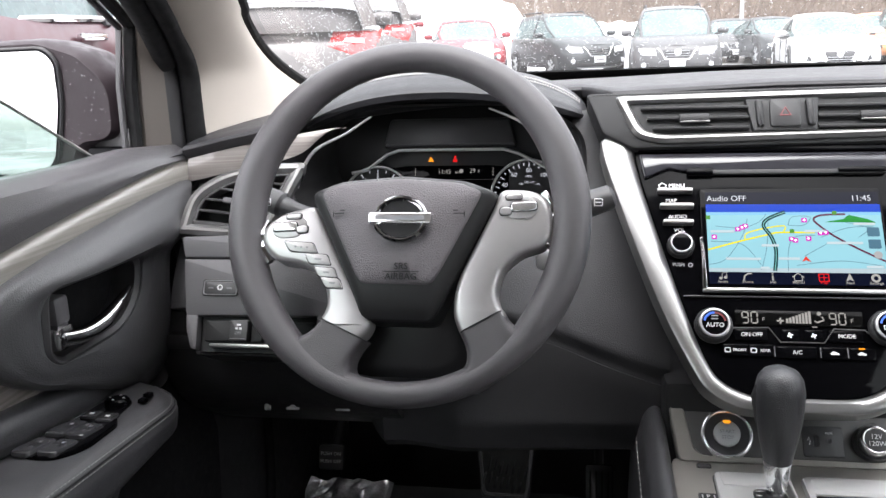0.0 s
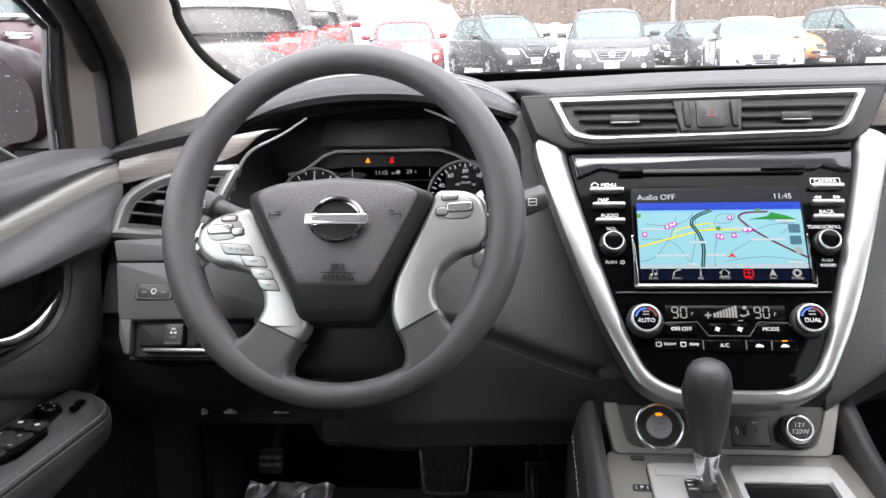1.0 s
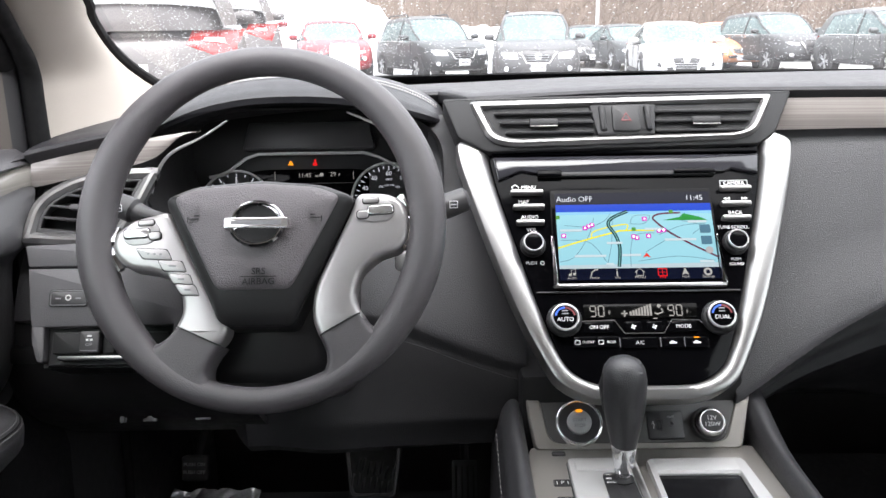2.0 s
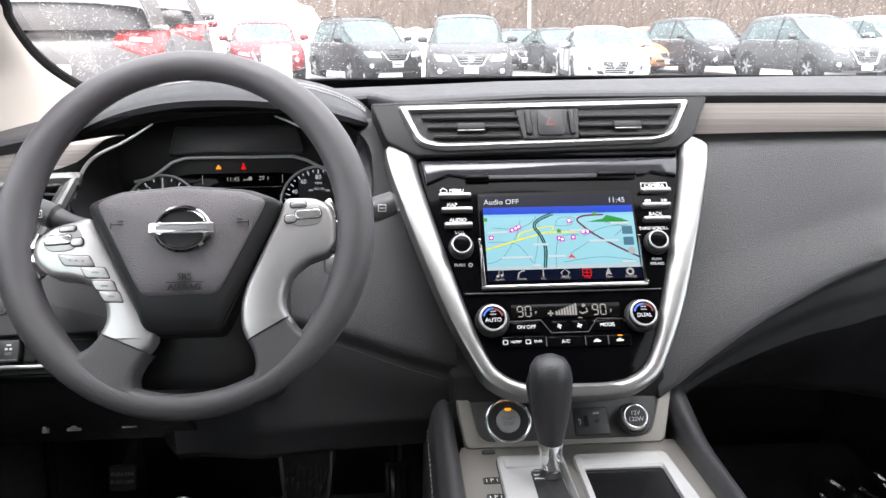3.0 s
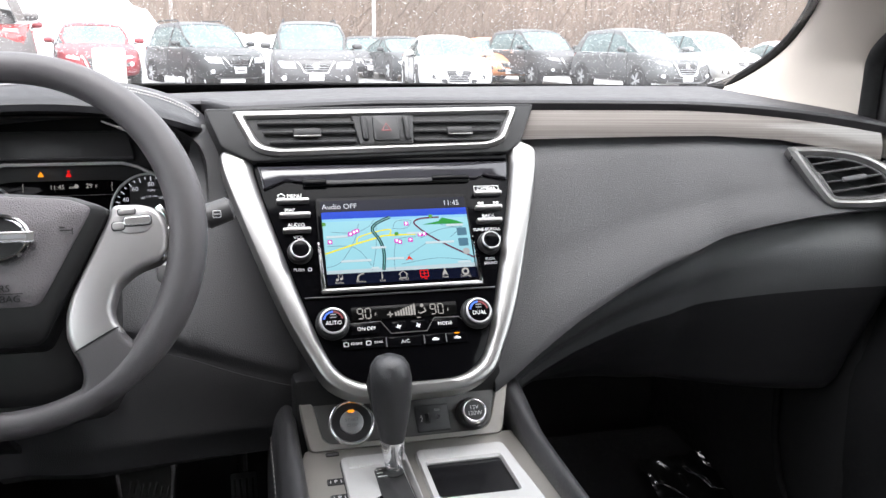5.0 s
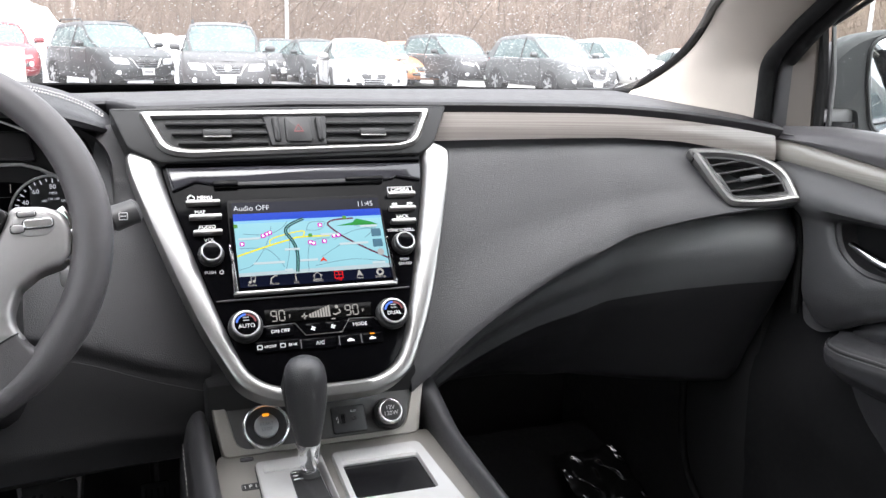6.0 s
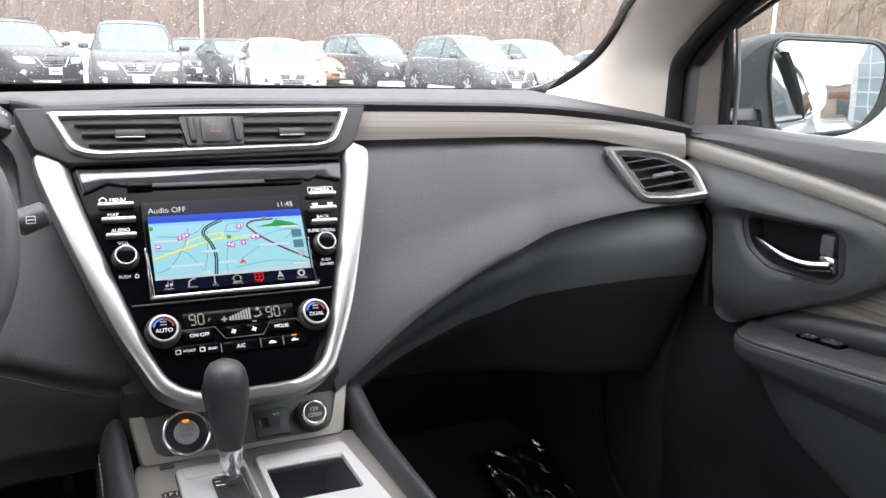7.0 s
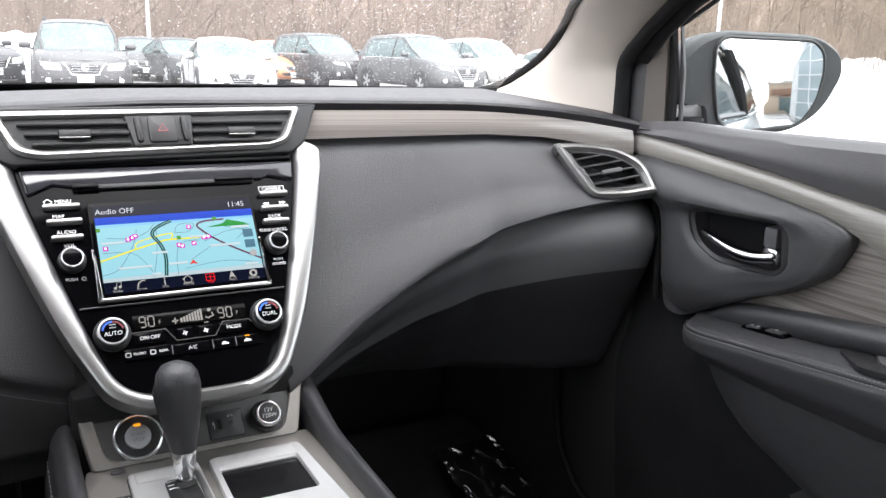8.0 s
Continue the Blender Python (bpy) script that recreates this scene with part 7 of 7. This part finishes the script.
def car(label, mat, suv, m, rails=False, group="parked cars", glaze=CARGLASS, vee=False):
    """A parked car, its nose along the pose's +y: body, glass house, roof, lamps, wheels."""
    L, W, H = (4.75, 1.88, 1.72) if suv else (4.75, 1.83, 1.45)
    c = thing("parked_suv" if suv else "parked_sedan", (0, 0, 0), label, "car", group)
    belt, cowl, nose, zb = (1.06, 1.10, 0.88, 0.30) if suv else (0.92, 0.95, 0.72, 0.22)
    tail = belt - 0.02 if suv else belt + 0.06
    smooth_keys = lambda x, xs, ys: sum(lerp(x + 0.06 * k, xs, ys) for k in (-2, -1, 0, 1, 2)) / 5
    z_top = lambda y: smooth_keys(y, [-L / 2, -L / 2 + 0.25, -0.8, 0.8, 1.2, 1.75, L / 2 - 0.2, L / 2], [tail - 0.10, tail, belt, belt, cowl - 0.02, cowl - 0.07, nose + 0.04, nose - 0.03])
    levels = ((0.0, 0.10, 0.14), (0.08, 0.035, 0.05), (0.25, 0.008, 0.0), (0.45, 0.0, 0.0), (0.60, 0.006, 0.02), (0.66, 0.018, 0.03), (0.82, 0.030, 0.06), (0.94, 0.055, 0.10), (1.0, 0.10, 0.15))

    def plan(a, side):
        """A point of the outline: a from 0 (side) to 1 (tip), side 1 for the nose, -1 for the tail."""
        q = a * math.pi / 2
        flat = 1.45 if side > 0 else 1.75
        return W / 2 * max(math.cos(q), 0.0) ** 0.62, side * (flat + (L / 2 - flat) * math.sin(q) ** 0.62)

    ring = [plan(a, 1) for a in (1.0, 0.97, 0.92, 0.85, 0.75, 0.62, 0.48, 0.32, 0.15, 0.0)] + [(W / 2, y) for y in (0.9, 0.3, -0.4, -1.1)] + [plan(a, -1) for a in (0.0, 0.15, 0.32, 0.5, 0.68, 0.82, 0.92, 0.97, 1.0)]
    ring = ring + [(-x, y) for x, y in ring[-2:0:-1]]
    rings = []
    for t, side_in, end_in in levels:
        row = []
        for x, y in ring:
            top = z_top(y)
            row.append((x * (1 - side_in / (W / 2)), y * (1 - end_in / (L / 2)), zb + t * (top - zb)))
        rings.append(row)
    for k, up in ((0.72, 0.014), (0.40, 0.026), (0.002, 0.03)):
        rings.append([(x * (1 - 0.10 / (W / 2)) * k, y * (1 - 0.15 / (L / 2)), z_top(y) + up) for x, y in ring])
    part("body", loft(B(), rings, caps=False), mat, c)

    def skin(x, z, side, out):
        """The body's nose or tail skin at x and height z, moved out."""
        q = math.acos(min(1.0, (abs(x) / (W / 2) * 1.02) ** (1 / 0.62)))
        flat = 1.45 if side > 0 else 1.75
        t = (z - zb) / (z_top(side * L / 2) - zb)
        draw = lerp(t, [k[0] for k in levels], [k[2] for k in levels])
        return side * ((flat + (L / 2 - flat) * math.sin(q) ** 0.62) * (1 - draw / (L / 2)) + out)

    def patch(name, corners, material, parent, side=1, label="", out=0.012, grow=0.03):
        """A plate laid on the nose or tail between four corners (x, z)."""
        (ax, az), (bx, bz), (cx, cz), (dx, dz) = corners

        def f(u, v):
            x = (ax * (1 - u) + bx * u) * (1 - v) + (dx * (1 - u) + cx * u) * v
            z = (az * (1 - u) + bz * u) * (1 - v) + (dz * (1 - u) + cz * u) * v
            rim = min(1.0, 8 * min(u, 1 - u), 6 * min(v, 1 - v))
            return (x, skin(x, z, side, out - 0.02 * (1 - rim)), z)
        return part(name, sheet(B(), f, 12, 6, grow), material, parent, label)

    # glass house and roof
    y0, y1, y2, y3 = (1.18, 0.22, -1.85, -2.28) if suv else (1.12, 0.15, -0.95, -1.85)
    z_roof = lambda y: smooth_keys(y, [y3, y2 - 0.06, y2 + 0.25, -0.5, y1 - 0.15, y1 + 0.12, y0], [belt + (0.10 if suv else 0.05), H - 0.17, H - 0.06, H, H - 0.03, H - 0.12, cowl - 0.04])

    def house(y, t):
        """A point of the glass house: t from 0 at the belt to 1 at the roof's edge, then on to 2 at its middle."""
        zr = z_roof(y)
        wide = W / 2 * 0.93 - 0.16 * smooth01(0.55, y0, y) - 0.14 * smooth01(-1.5, y3, y)
        edge = wide - 0.25 * max(0.0, zr - belt) / (H - belt)
        if t <= 1:
            return (wide + (edge - wide) * t ** 1.25, y, belt - 0.05 + (zr - 0.05 - belt + 0.05) * t)
        k = math.sin((t - 1) * math.pi / 2)
        return (edge * (1 - (t - 1) ** 1.5), y, zr - 0.05 + 0.05 * k)

    ts = (0.0, 0.3, 0.6, 0.85, 1.0, 1.12, 1.3, 1.6, 2.0)
    ys = [y0 + (y3 - y0) * k / 26 for k in range(27)]
    rows = []
    for y in ys:
        half = [house(y, t) for t in ts]
        rows.append([Vector(p) for p in half] + [Vector((-p[0], p[1], p[2])) for p in half[-2::-1]])
    part("glass_house", loft(B(), rows, ring_closed=False), glaze, c, "tinted car windows")

    def proud(y, t, s, by=0.012):
        x, yy, z = house(y, t)
        return (s * (x + by * (1 if t < 1 else max(0.0, 1 - (t - 1) * 2))), yy, z + by * max(0.0, min(1.0, (t - 0.8) * 4)))
    part("roof", sheet(B(), lambda u, v: proud(y1 + 0.02 + (y2 - y1 - 0.04) * u, 0.86 + 2.28 * (v if v <= 0.5 else 1 - v), 1 if v <= 0.5 else -1), 22, 18, 0.02), mat, c)
    for s in (-1, 1):
        part("front_pillar", sweep(B(), [proud(y1 + (y0 - y1) * k / 8, 0.97, s, 0.004) for k in range(-1, 9)], 0.034, 8), mat, c)
        part("centre_pillar", sweep(B(), [proud(-0.12 - 0.05 * k / 4, k / 4 * 0.95, s, 0.002) for k in range(5)], 0.03, 6), SILLS, c)
        ya, yb = (-1.55, -2.2) if suv else (-1.10, -1.80)
        part("rear_quarter", sheet(B(), lambda u, v, s=s: proud(ya - 0.30 * (1 - v) * (0 if suv else 1) + 0.22 * v * (1 if suv else 0) - 0.15 * suv + (yb - ya) * u * (1 if suv else 0.6), 0.02 + 1.0 * v, s), 8, 8, 0.02), mat, c)
        part("window_line", sweep(B(), [proud(y, 0.05, s, 0.012) for y in (0.85, 0.3, -0.5, -1.2, -1.6)], 0.013, 6), CHROME if suv else SILLS, c)
        part("sill", box(B(), (s * W / 2 * 0.955, -0.05, zb + 0.07), (0.08, 2.3, 0.13), 0.03), SILLS, c)
        mr = part("mirror", loft(B(), [[(s * (W / 2 + x), 0.80 + y * k, belt + 0.09 + z * k) for y, z in disc(0.085, 0.075, 12)] for x, k in ((-0.02, 0.5), (0.03, 0.9), (0.12, 1.0), (0.19, 0.85), (0.215, 0.4))]), mat, c)
        part("mirror_arm", box(B(), (s * (W / 2 - 0.02), 0.82, belt + 0.02), (0.12, 0.06, 0.04), 0.01), SILLS, mr)
        for y in (-0.90, 0.10):
            part("door_handle", box(B(), (s * (W / 2 * 0.985), y, belt - 0.09), (0.04, 0.19, 0.03), 0.012), CHROME if suv else mat, c)
        for y in (-0.10, 0.95):
            part("door_gap", box(B(), (s * (W / 2 - 0.006), y, zb + 0.42), (0.014, 0.010, 0.62 if suv else 0.55), 0.0), SILLS, c)
        sp = lambda pts: [(s * x, z) for x, z in pts]
        if vee:
            hl = [(0.42, nose - 0.15), (0.76, nose - 0.10), (0.885, nose + 0.02), (0.46, nose - 0.06)]
        else:
            hl = [(0.40, nose - 0.20), (0.74, nose - 0.20), (0.87, nose - 0.0), (0.44, nose - 0.05)]
        lamp = patch("headlight", sp(hl), LAMP, c, 1, "clear headlight")
        mid = (sum(p[0] for p in hl) / 4, sum(p[1] for p in hl) / 4)
        patch("lamp_unit", sp([(mid[0] - 0.09, mid[1] - 0.035), (mid[0] + 0.06, mid[1] - 0.03), (mid[0] + 0.07, mid[1] + 0.03), (mid[0] - 0.08, mid[1] + 0.025)]), ALLOY, lamp, 1, "", 0.018)
        patch("fog_pocket", sp([(0.52, 0.42), (0.78, 0.44), (0.80, 0.56), (0.56, 0.54)]), SILLS, c, 1)
        fx, fz = s * 0.67, 0.49
        part("fog_lamp", lathe(B(), [(0.055, -0.05), (0.055, 0.02), (0.04, 0.03), (0.002, 0.032)], axes((fx, skin(fx, fz, 1, 0.012), fz), (-1, 0, 0), (0, 0, 1)), 14), LAMP, c)
        tl = [(0.44, belt - 0.17), (0.78, belt - 0.30), (0.905, belt - 0.05), (0.50, belt - 0.05)] if suv else [(0.40, belt - 0.16), (0.80, belt - 0.20), (0.88, belt - 0.0), (0.46, belt - 0.03)]
        t = patch("tail_light", sp(tl), TAIL, c, -1, "red tail light", 0.02, 0.05)
        patch("lens", sp([(0.55, belt - 0.145), (0.74, belt - 0.165), (0.75, belt - 0.11), (0.57, belt - 0.105)]), LAMP, t, -1, "", 0.028)
        if rails:
            part("roof_rail", sweep(B(), [(s * 0.60, 0.0, H - 0.06), (s * 0.60, -0.12, H + 0.03), (s * 0.60, -1.5, H + 0.02), (s * 0.60, -1.65, H - 0.06)], 0.02, 8), SILLS, c)
        for y in (-L / 2 + 0.98, L / 2 - 0.95):
            wm = axes((s * (W / 2 - 0.21), y, 0.345), (0, 1, 0), (0, 0, s))
            part("wheel_arch", lathe(B(), [(0.41, 0.0), (0.41, 0.212), (0.37, 0.217), (0.01, 0.217)], wm, 28), SILLS, c)
            wh = part("wheel", lathe(B(), [(0.22, 0.0), (0.33, 0.01), (0.345, 0.04), (0.345, 0.19), (0.33, 0.225), (0.24, 0.235), (0.235, 0.20)], wm, 28), TYRE, c, "black tyre on an alloy rim")
            part("rim", lathe(B(), [(0.24, 0.18), (0.24, 0.232), (0.215, 0.235), (0.21, 0.20), (0.01, 0.20)], wm, 28), SILLS, wh)
            bm = B()
            for k in range(5):
                for lean in (-0.16, 0.16):
                    box(bm, (0.115, 0, 0.218), (0.21, 0.034, 0.03), 0.008, wm @ Matrix.Rotation(2 * math.pi * k / 5 + lean, 4, "Z"))
            part("spokes", bm, ALLOY, wh)
    # nose
    gz0 = nose - (0.34 if vee else 0.24)
    gr = patch("grille", [(-0.22, gz0), (0.22, gz0), (0.34, nose - 0.07), (-0.34, nose - 0.07)], SILLS, c, 1, "dark grille", 0.014)
    for k in range(3):
        z = gz0 + 0.03 + 0.05 * k
        part("grille_bar", sweep(B(), [(x, skin(x, z, 1, 0.022), z) for x in (-0.24, -0.12, 0.0, 0.12, 0.24)], 0.006, 5), ALLOY, gr)
    line = [(-0.40, nose - 0.05), (-0.33, (gz0 + nose) / 2), (-0.25, gz0 - 0.03), (0.0, gz0 - 0.04), (0.25, gz0 - 0.03), (0.33, (gz0 + nose) / 2), (0.40, nose - 0.05)]
    part("grille_trim", sweep(B(), [(x, skin(x, z, 1, 0.018), z) for x, z in line], 0.030 if vee else 0.016, 8), CHROME, gr, "chrome V-shaped grille trim" if vee else "chrome grille trim")
    part("front_badge", lathe(B(), [(0.075, 0.0), (0.075, 0.015), (0.05, 0.02), (0.005, 0.02)], axes((0, skin(0, nose - 0.14, 1, 0.02), nose - 0.14), (-1, 0, 0), (0, 0, 1)), 16), CHROME, gr)
    patch("lower_intake", [(-0.44, 0.34), (0.44, 0.34), (0.50, 0.44), (-0.50, 0.44)], SILLS, c, 1)
    if suv:
        patch("skid_plate", [(-0.52, 0.295), (0.52, 0.295), (0.56, 0.335), (-0.56, 0.335)], ALLOY, c, 1, "silver lower bumper strip", 0.02)
    pz = gz0 - 0.11 if vee else gz0 - 0.12
    pl = part("front_plate", box(B(), (0, skin(0, pz, 1, 0.03), pz), (0.31, 0.012, 0.155), 0.005), INK, c, "white plate")
    part("plate_bar", box(B(), (0, skin(0, pz, 1, 0.038), pz), (0.22, 0.004, 0.05)), GREYINK, pl)
    patch("rear_bumper", [(-0.72, 0.34), (0.72, 0.34), (0.78, 0.50), (-0.78, 0.50)], SILLS, c, -1, "", 0.03)
    part("rear_plate", box(B(), (0, skin(0, 0.68, -1, 0.02), 0.68), (0.31, 0.012, 0.155), 0.005), INK, c)
    if suv:
        part("hatch_panel", sheet(B(), lambda u, v: ((2 * u - 1) * (0.72 - 0.06 * v), y3 + 0.0 + 0.05 * v * v + 0.10 * (2 * u - 1) ** 4, belt - 0.06 + 0.24 * v), 14, 8, 0.012), mat, c)
        for s in (-1, 1):
            part("lamp_chrome", sweep(B(), [(s * x, skin(x, belt - 0.045, -1, 0.03), belt - 0.045) for x in (0.46, 0.58, 0.70, 0.80, 0.86)], 0.018, 6), CHROME, c)
    c.matrix_basis = Matrix.Translation((0, 0, gz(*m.translation.xy) - 0.005)) @ m
    return c


def park(x, y, head, z=0.0):
    """Pose with the nose turned head degrees to the viewer's right from straight at the viewer."""
    return pose(x, y, z, 0, 0, 180 + head + math.degrees(math.atan2(-x - 0.2, y)))


car("grey SUV parked nose out with chrome grille and snow around", GREYP, True, park(1.80, 20.4, 3), True)
car("black SUV with roof bars parked at an angle on snow", BLACKP, True, park(-0.75, 24.0, 22), True)
car("red sedan parked nose out beside a snow heap", REDP, False, park(-3.35, 22.9, 3), vee=True)
car("dark sedan parked behind the grey SUV", DARKP, False, park(4.9, 31.5, 6))
car("black sedan parked beside the white sedan", BLACKP, False, park(5.75, 28.8, 18))
car("white sedan parked at an angle with a dark V grille", WHITEP, False, park(5.35, 21.4, 9), vee=True)
car("dark grey SUV parked at an angle in the row", DARKP, True, park(9.75, 26.4, 30), vee=True)
car("light grey SUV parked at an angle, wet with snow", SILVER, True, park(11.1, 21.9, 34), vee=True)
car("white SUV parked behind the grey one", WHITEP, True, park(15.2, 25.2, 34))
car("white sedan at the end of the row", WHITEP, False, park(19.0, 26.0, 34))
car("orange hatchback half hidden behind the white sedan", ORANGE, False, park(8.9, 28.6, 16))
car("silver sedan parked in the back row", SILVER, False, park(11.6, 36, 30))
car("dark grey SUV with red tail lights and frosted rear glass", TAUPE, True, pose(-3.26, 8.5, 0.03, 0, 0, 16), False, glaze=FROST)
car("dark SUV next in the line with red tail lights", TAUPE, True, pose(-3.88, 13.39, 0.1, 0, 0, 14), False, glaze=FROST)
car("red SUV further along the line of cars", REDP, True, pose(-5.04, 19.71, 0.1, 0, 0, 12), False)
car("silver sedan further along the line of cars", SILVER, False, pose(-8.2, 24.5, 0, 0, 0, 10), False)
car("red sedan at the far end of the line", REDP, False, pose(-9.8, 31, 0, 0, 0, 10), False)
car("maroon SUV parked alongside with chrome door handle", MAROON, True, pose(-2.98, 2.93, -0.045, 0, 0, 186), False)
solid("utility_box", box(B(), (-2.47, 18.5, 0.75), (0.60, 0.5, 0.87), 0.06), pmat("cream_box", (0.75, 0.72, 0.62), 0.6, var=0.08), "cream utility box standing in the snow", "utility box")

for x, y, h in ((7.5, 44.5, 9), (-2.9, 50, 9), (32.4, 30.9, 9)):
    lp = thing("light_pole", (x, y, 0), "tall pale lot light pole", "light pole")
    part("pole", sweep(B(), [(x, y, 0), (x, y, h)], [0.11, 0.08], 10), pmat("galvanised", (0.5, 0.5, 0.5), 0.5, metal=0.3), lp)
    part("lamp_head", box(B(), (x, y - 0.4, h), (0.35, 0.9, 0.14), 0.04), ALLOY, lp)
    part("foot", lathe(B(), [(0.3, 0), (0.3, 0.7), (0.25, 0.75), (0.05, 0.75)], axes((x, y, 0), (1, 0, 0), (0, 1, 0)), 16), pmat("pole_concrete", (0.4, 0.39, 0.37), 0.9), lp)

# wooded slope
HILL = pmat("leaf_litter", (0.20, 0.150, 0.122), 0.95, var=0.5, vscale=0.35, bump=0.6, bscale=3)


def hill_z(x, y):
    d = math.hypot(x - 0, y) - 46
    return max(-0.2, 18 * smooth01(0, 62, d) * smooth01(-0.9, -0.1, math.atan2(x, y) + 0.35) + 0.6 * noise.noise((x * 0.1, y * 0.1, 0)) * smooth01(0, 5, d) - 0.2)


def hill(u, v):
    a, r = -0.9 + 2.9 * u, 44 + 110 * v
    x, y = r * math.sin(a), r * math.cos(a)
    return (x, y, hill_z(x, y))


solid("wooded_slope", sheet(B(), hill, 90, 26), HILL, "brown leaf-strewn hillside behind the lot", "hillside", "structure")
rng = np.random.default_rng(11)
V, Fc = [], []


def stick(p, q, r0, r1):
    d = (q - p)
    s = d.cross(Vector((0.3, 0.2, 1))).normalized()
    w = s.cross(d).normalized()
    n0 = len(V)
    for c, r in ((p, r0), (q, r1)):
        for k in range(3):
            a = 2 * math.pi * k / 3
            V.append(c + s * (r * math.cos(a)) + w * (r * math.sin(a)))
    for k in range(3):
        j = (k + 1) % 3
        Fc.append((n0 + k, n0 + j, n0 + 3 + j, n0 + 3 + k))


for i in range(760):
    a, r = rng.uniform(-0.75, 1.75), 47 + 75 * rng.random() ** 1.4
    x, y = r * math.sin(a), r * math.cos(a)
    h = rng.uniform(9, 17)
    b = Vector((x, y, hill_z(x, y) - 0.3))
    lean = Vector((rng.normal(0, 0.05), rng.normal(0, 0.05), 1))
    r0 = rng.uniform(0.03, 0.085)
    stick(b, b + lean * h * 0.55, r0, r0 * 0.6)
    stick(b + lean * h * 0.55, b + lean * h, r0 * 0.6, 0.02)
    for _ in range(16):
        t = rng.uniform(0.08, 0.97)
        p = b + lean * h * t
        az, up = rng.uniform(0, 6.28), rng.uniform(0.2, 1.1)
        ln = h * 0.30 * (1.1 - t) + 0.9
        q = p + Vector((math.cos(az), math.sin(az), up)) * ln
        stick(p, q, 0.035, 0.010)
        for _ in range(3):
            t2 = rng.uniform(0.3, 1.0)
            p2 = p.lerp(q, t2)
            q2 = p2 + Vector((rng.normal(), rng.normal(), rng.uniform(-0.3, 1.2))) * 0.5 * ln * 0.6
            stick(p2, q2, 0.016, 0.008)
# undergrowth
for i in range(15000):
    a, r = rng.uniform(-0.75, 1.75), 45 + 60 * rng.random() ** 1.5
    x, y = r * math.sin(a), r * math.cos(a)
    b = Vector((x, y, hill_z(x, y) - 0.1))
    for _ in range(3):
        stick(b, b + Vector((rng.normal(0, 1.1), rng.normal(0, 1.1), rng.uniform(0.5, 5.0))), 0.016, 0.007)
me = bpy.data.meshes.new("bare_woods")
me.from_pydata([tuple(v) for v in V], [], Fc)
me.materials.append(pmat("bark", (0.176, 0.134, 0.106), 0.9, var=0.5, vscale=0.5))
tagged(new("bare_woods", me), "bare brown winter trees and brush on the slope", "woods", kind="stuff")

# dealership seen in the door mirror
bd = thing("dealership_building", (6, -38, 0), "dealership with glass front and tan fascia", "building")
part("wall", box(B(), (15, -62, 3.2), (31, 12, 6.4), 0.1), pmat("tan_render", (0.42, 0.33, 0.25), 0.8, var=0.1, vscale=0.5), bd)
part("roof", box(B(), (15, -62, 6.6), (31.6, 12.6, 0.5), 0.1), pmat("roof_edge", (0.5, 0.48, 0.45), 0.6), bd)
part("fascia", box(B(), (15, -55.8, 4.6), (30, 0.3, 1.3), 0.05), pmat("fascia_brown", (0.22, 0.12, 0.08), 0.6), bd)
part("shop_window", box(B(), (15, -55.9, 2.1), (27, 0.1, 3.0), 0.02), CARGLASS, bd)
tower = part("glass_front", box(B(), (9.1, -45, 7), (10.4, 10, 14), 0.1), pmat("facade_glass", (0.30, 0.36, 0.38), 0.08, coat=0.5, var=0.2), bd)
for k in range(7):
    part("mullion", box(B(), (4.0 + 1.7 * k, -39.95, 7), (0.16, 0.14, 13.9), 0.01), INK, tower)
    part("side_mullion", box(B(), (3.87, -49.8 + 1.6 * k, 7), (0.14, 0.16, 13.9), 0.01), INK, tower)
for k in range(8):
    part("transom", box(B(), (9.1, -39.95, 0.5 + 1.8 * k), (10.4, 0.14, 0.14), 0.01), INK, tower)
    part("side_transom", box(B(), (3.87, -45, 0.5 + 1.8 * k), (0.14, 10, 0.14), 0.01), INK, tower)
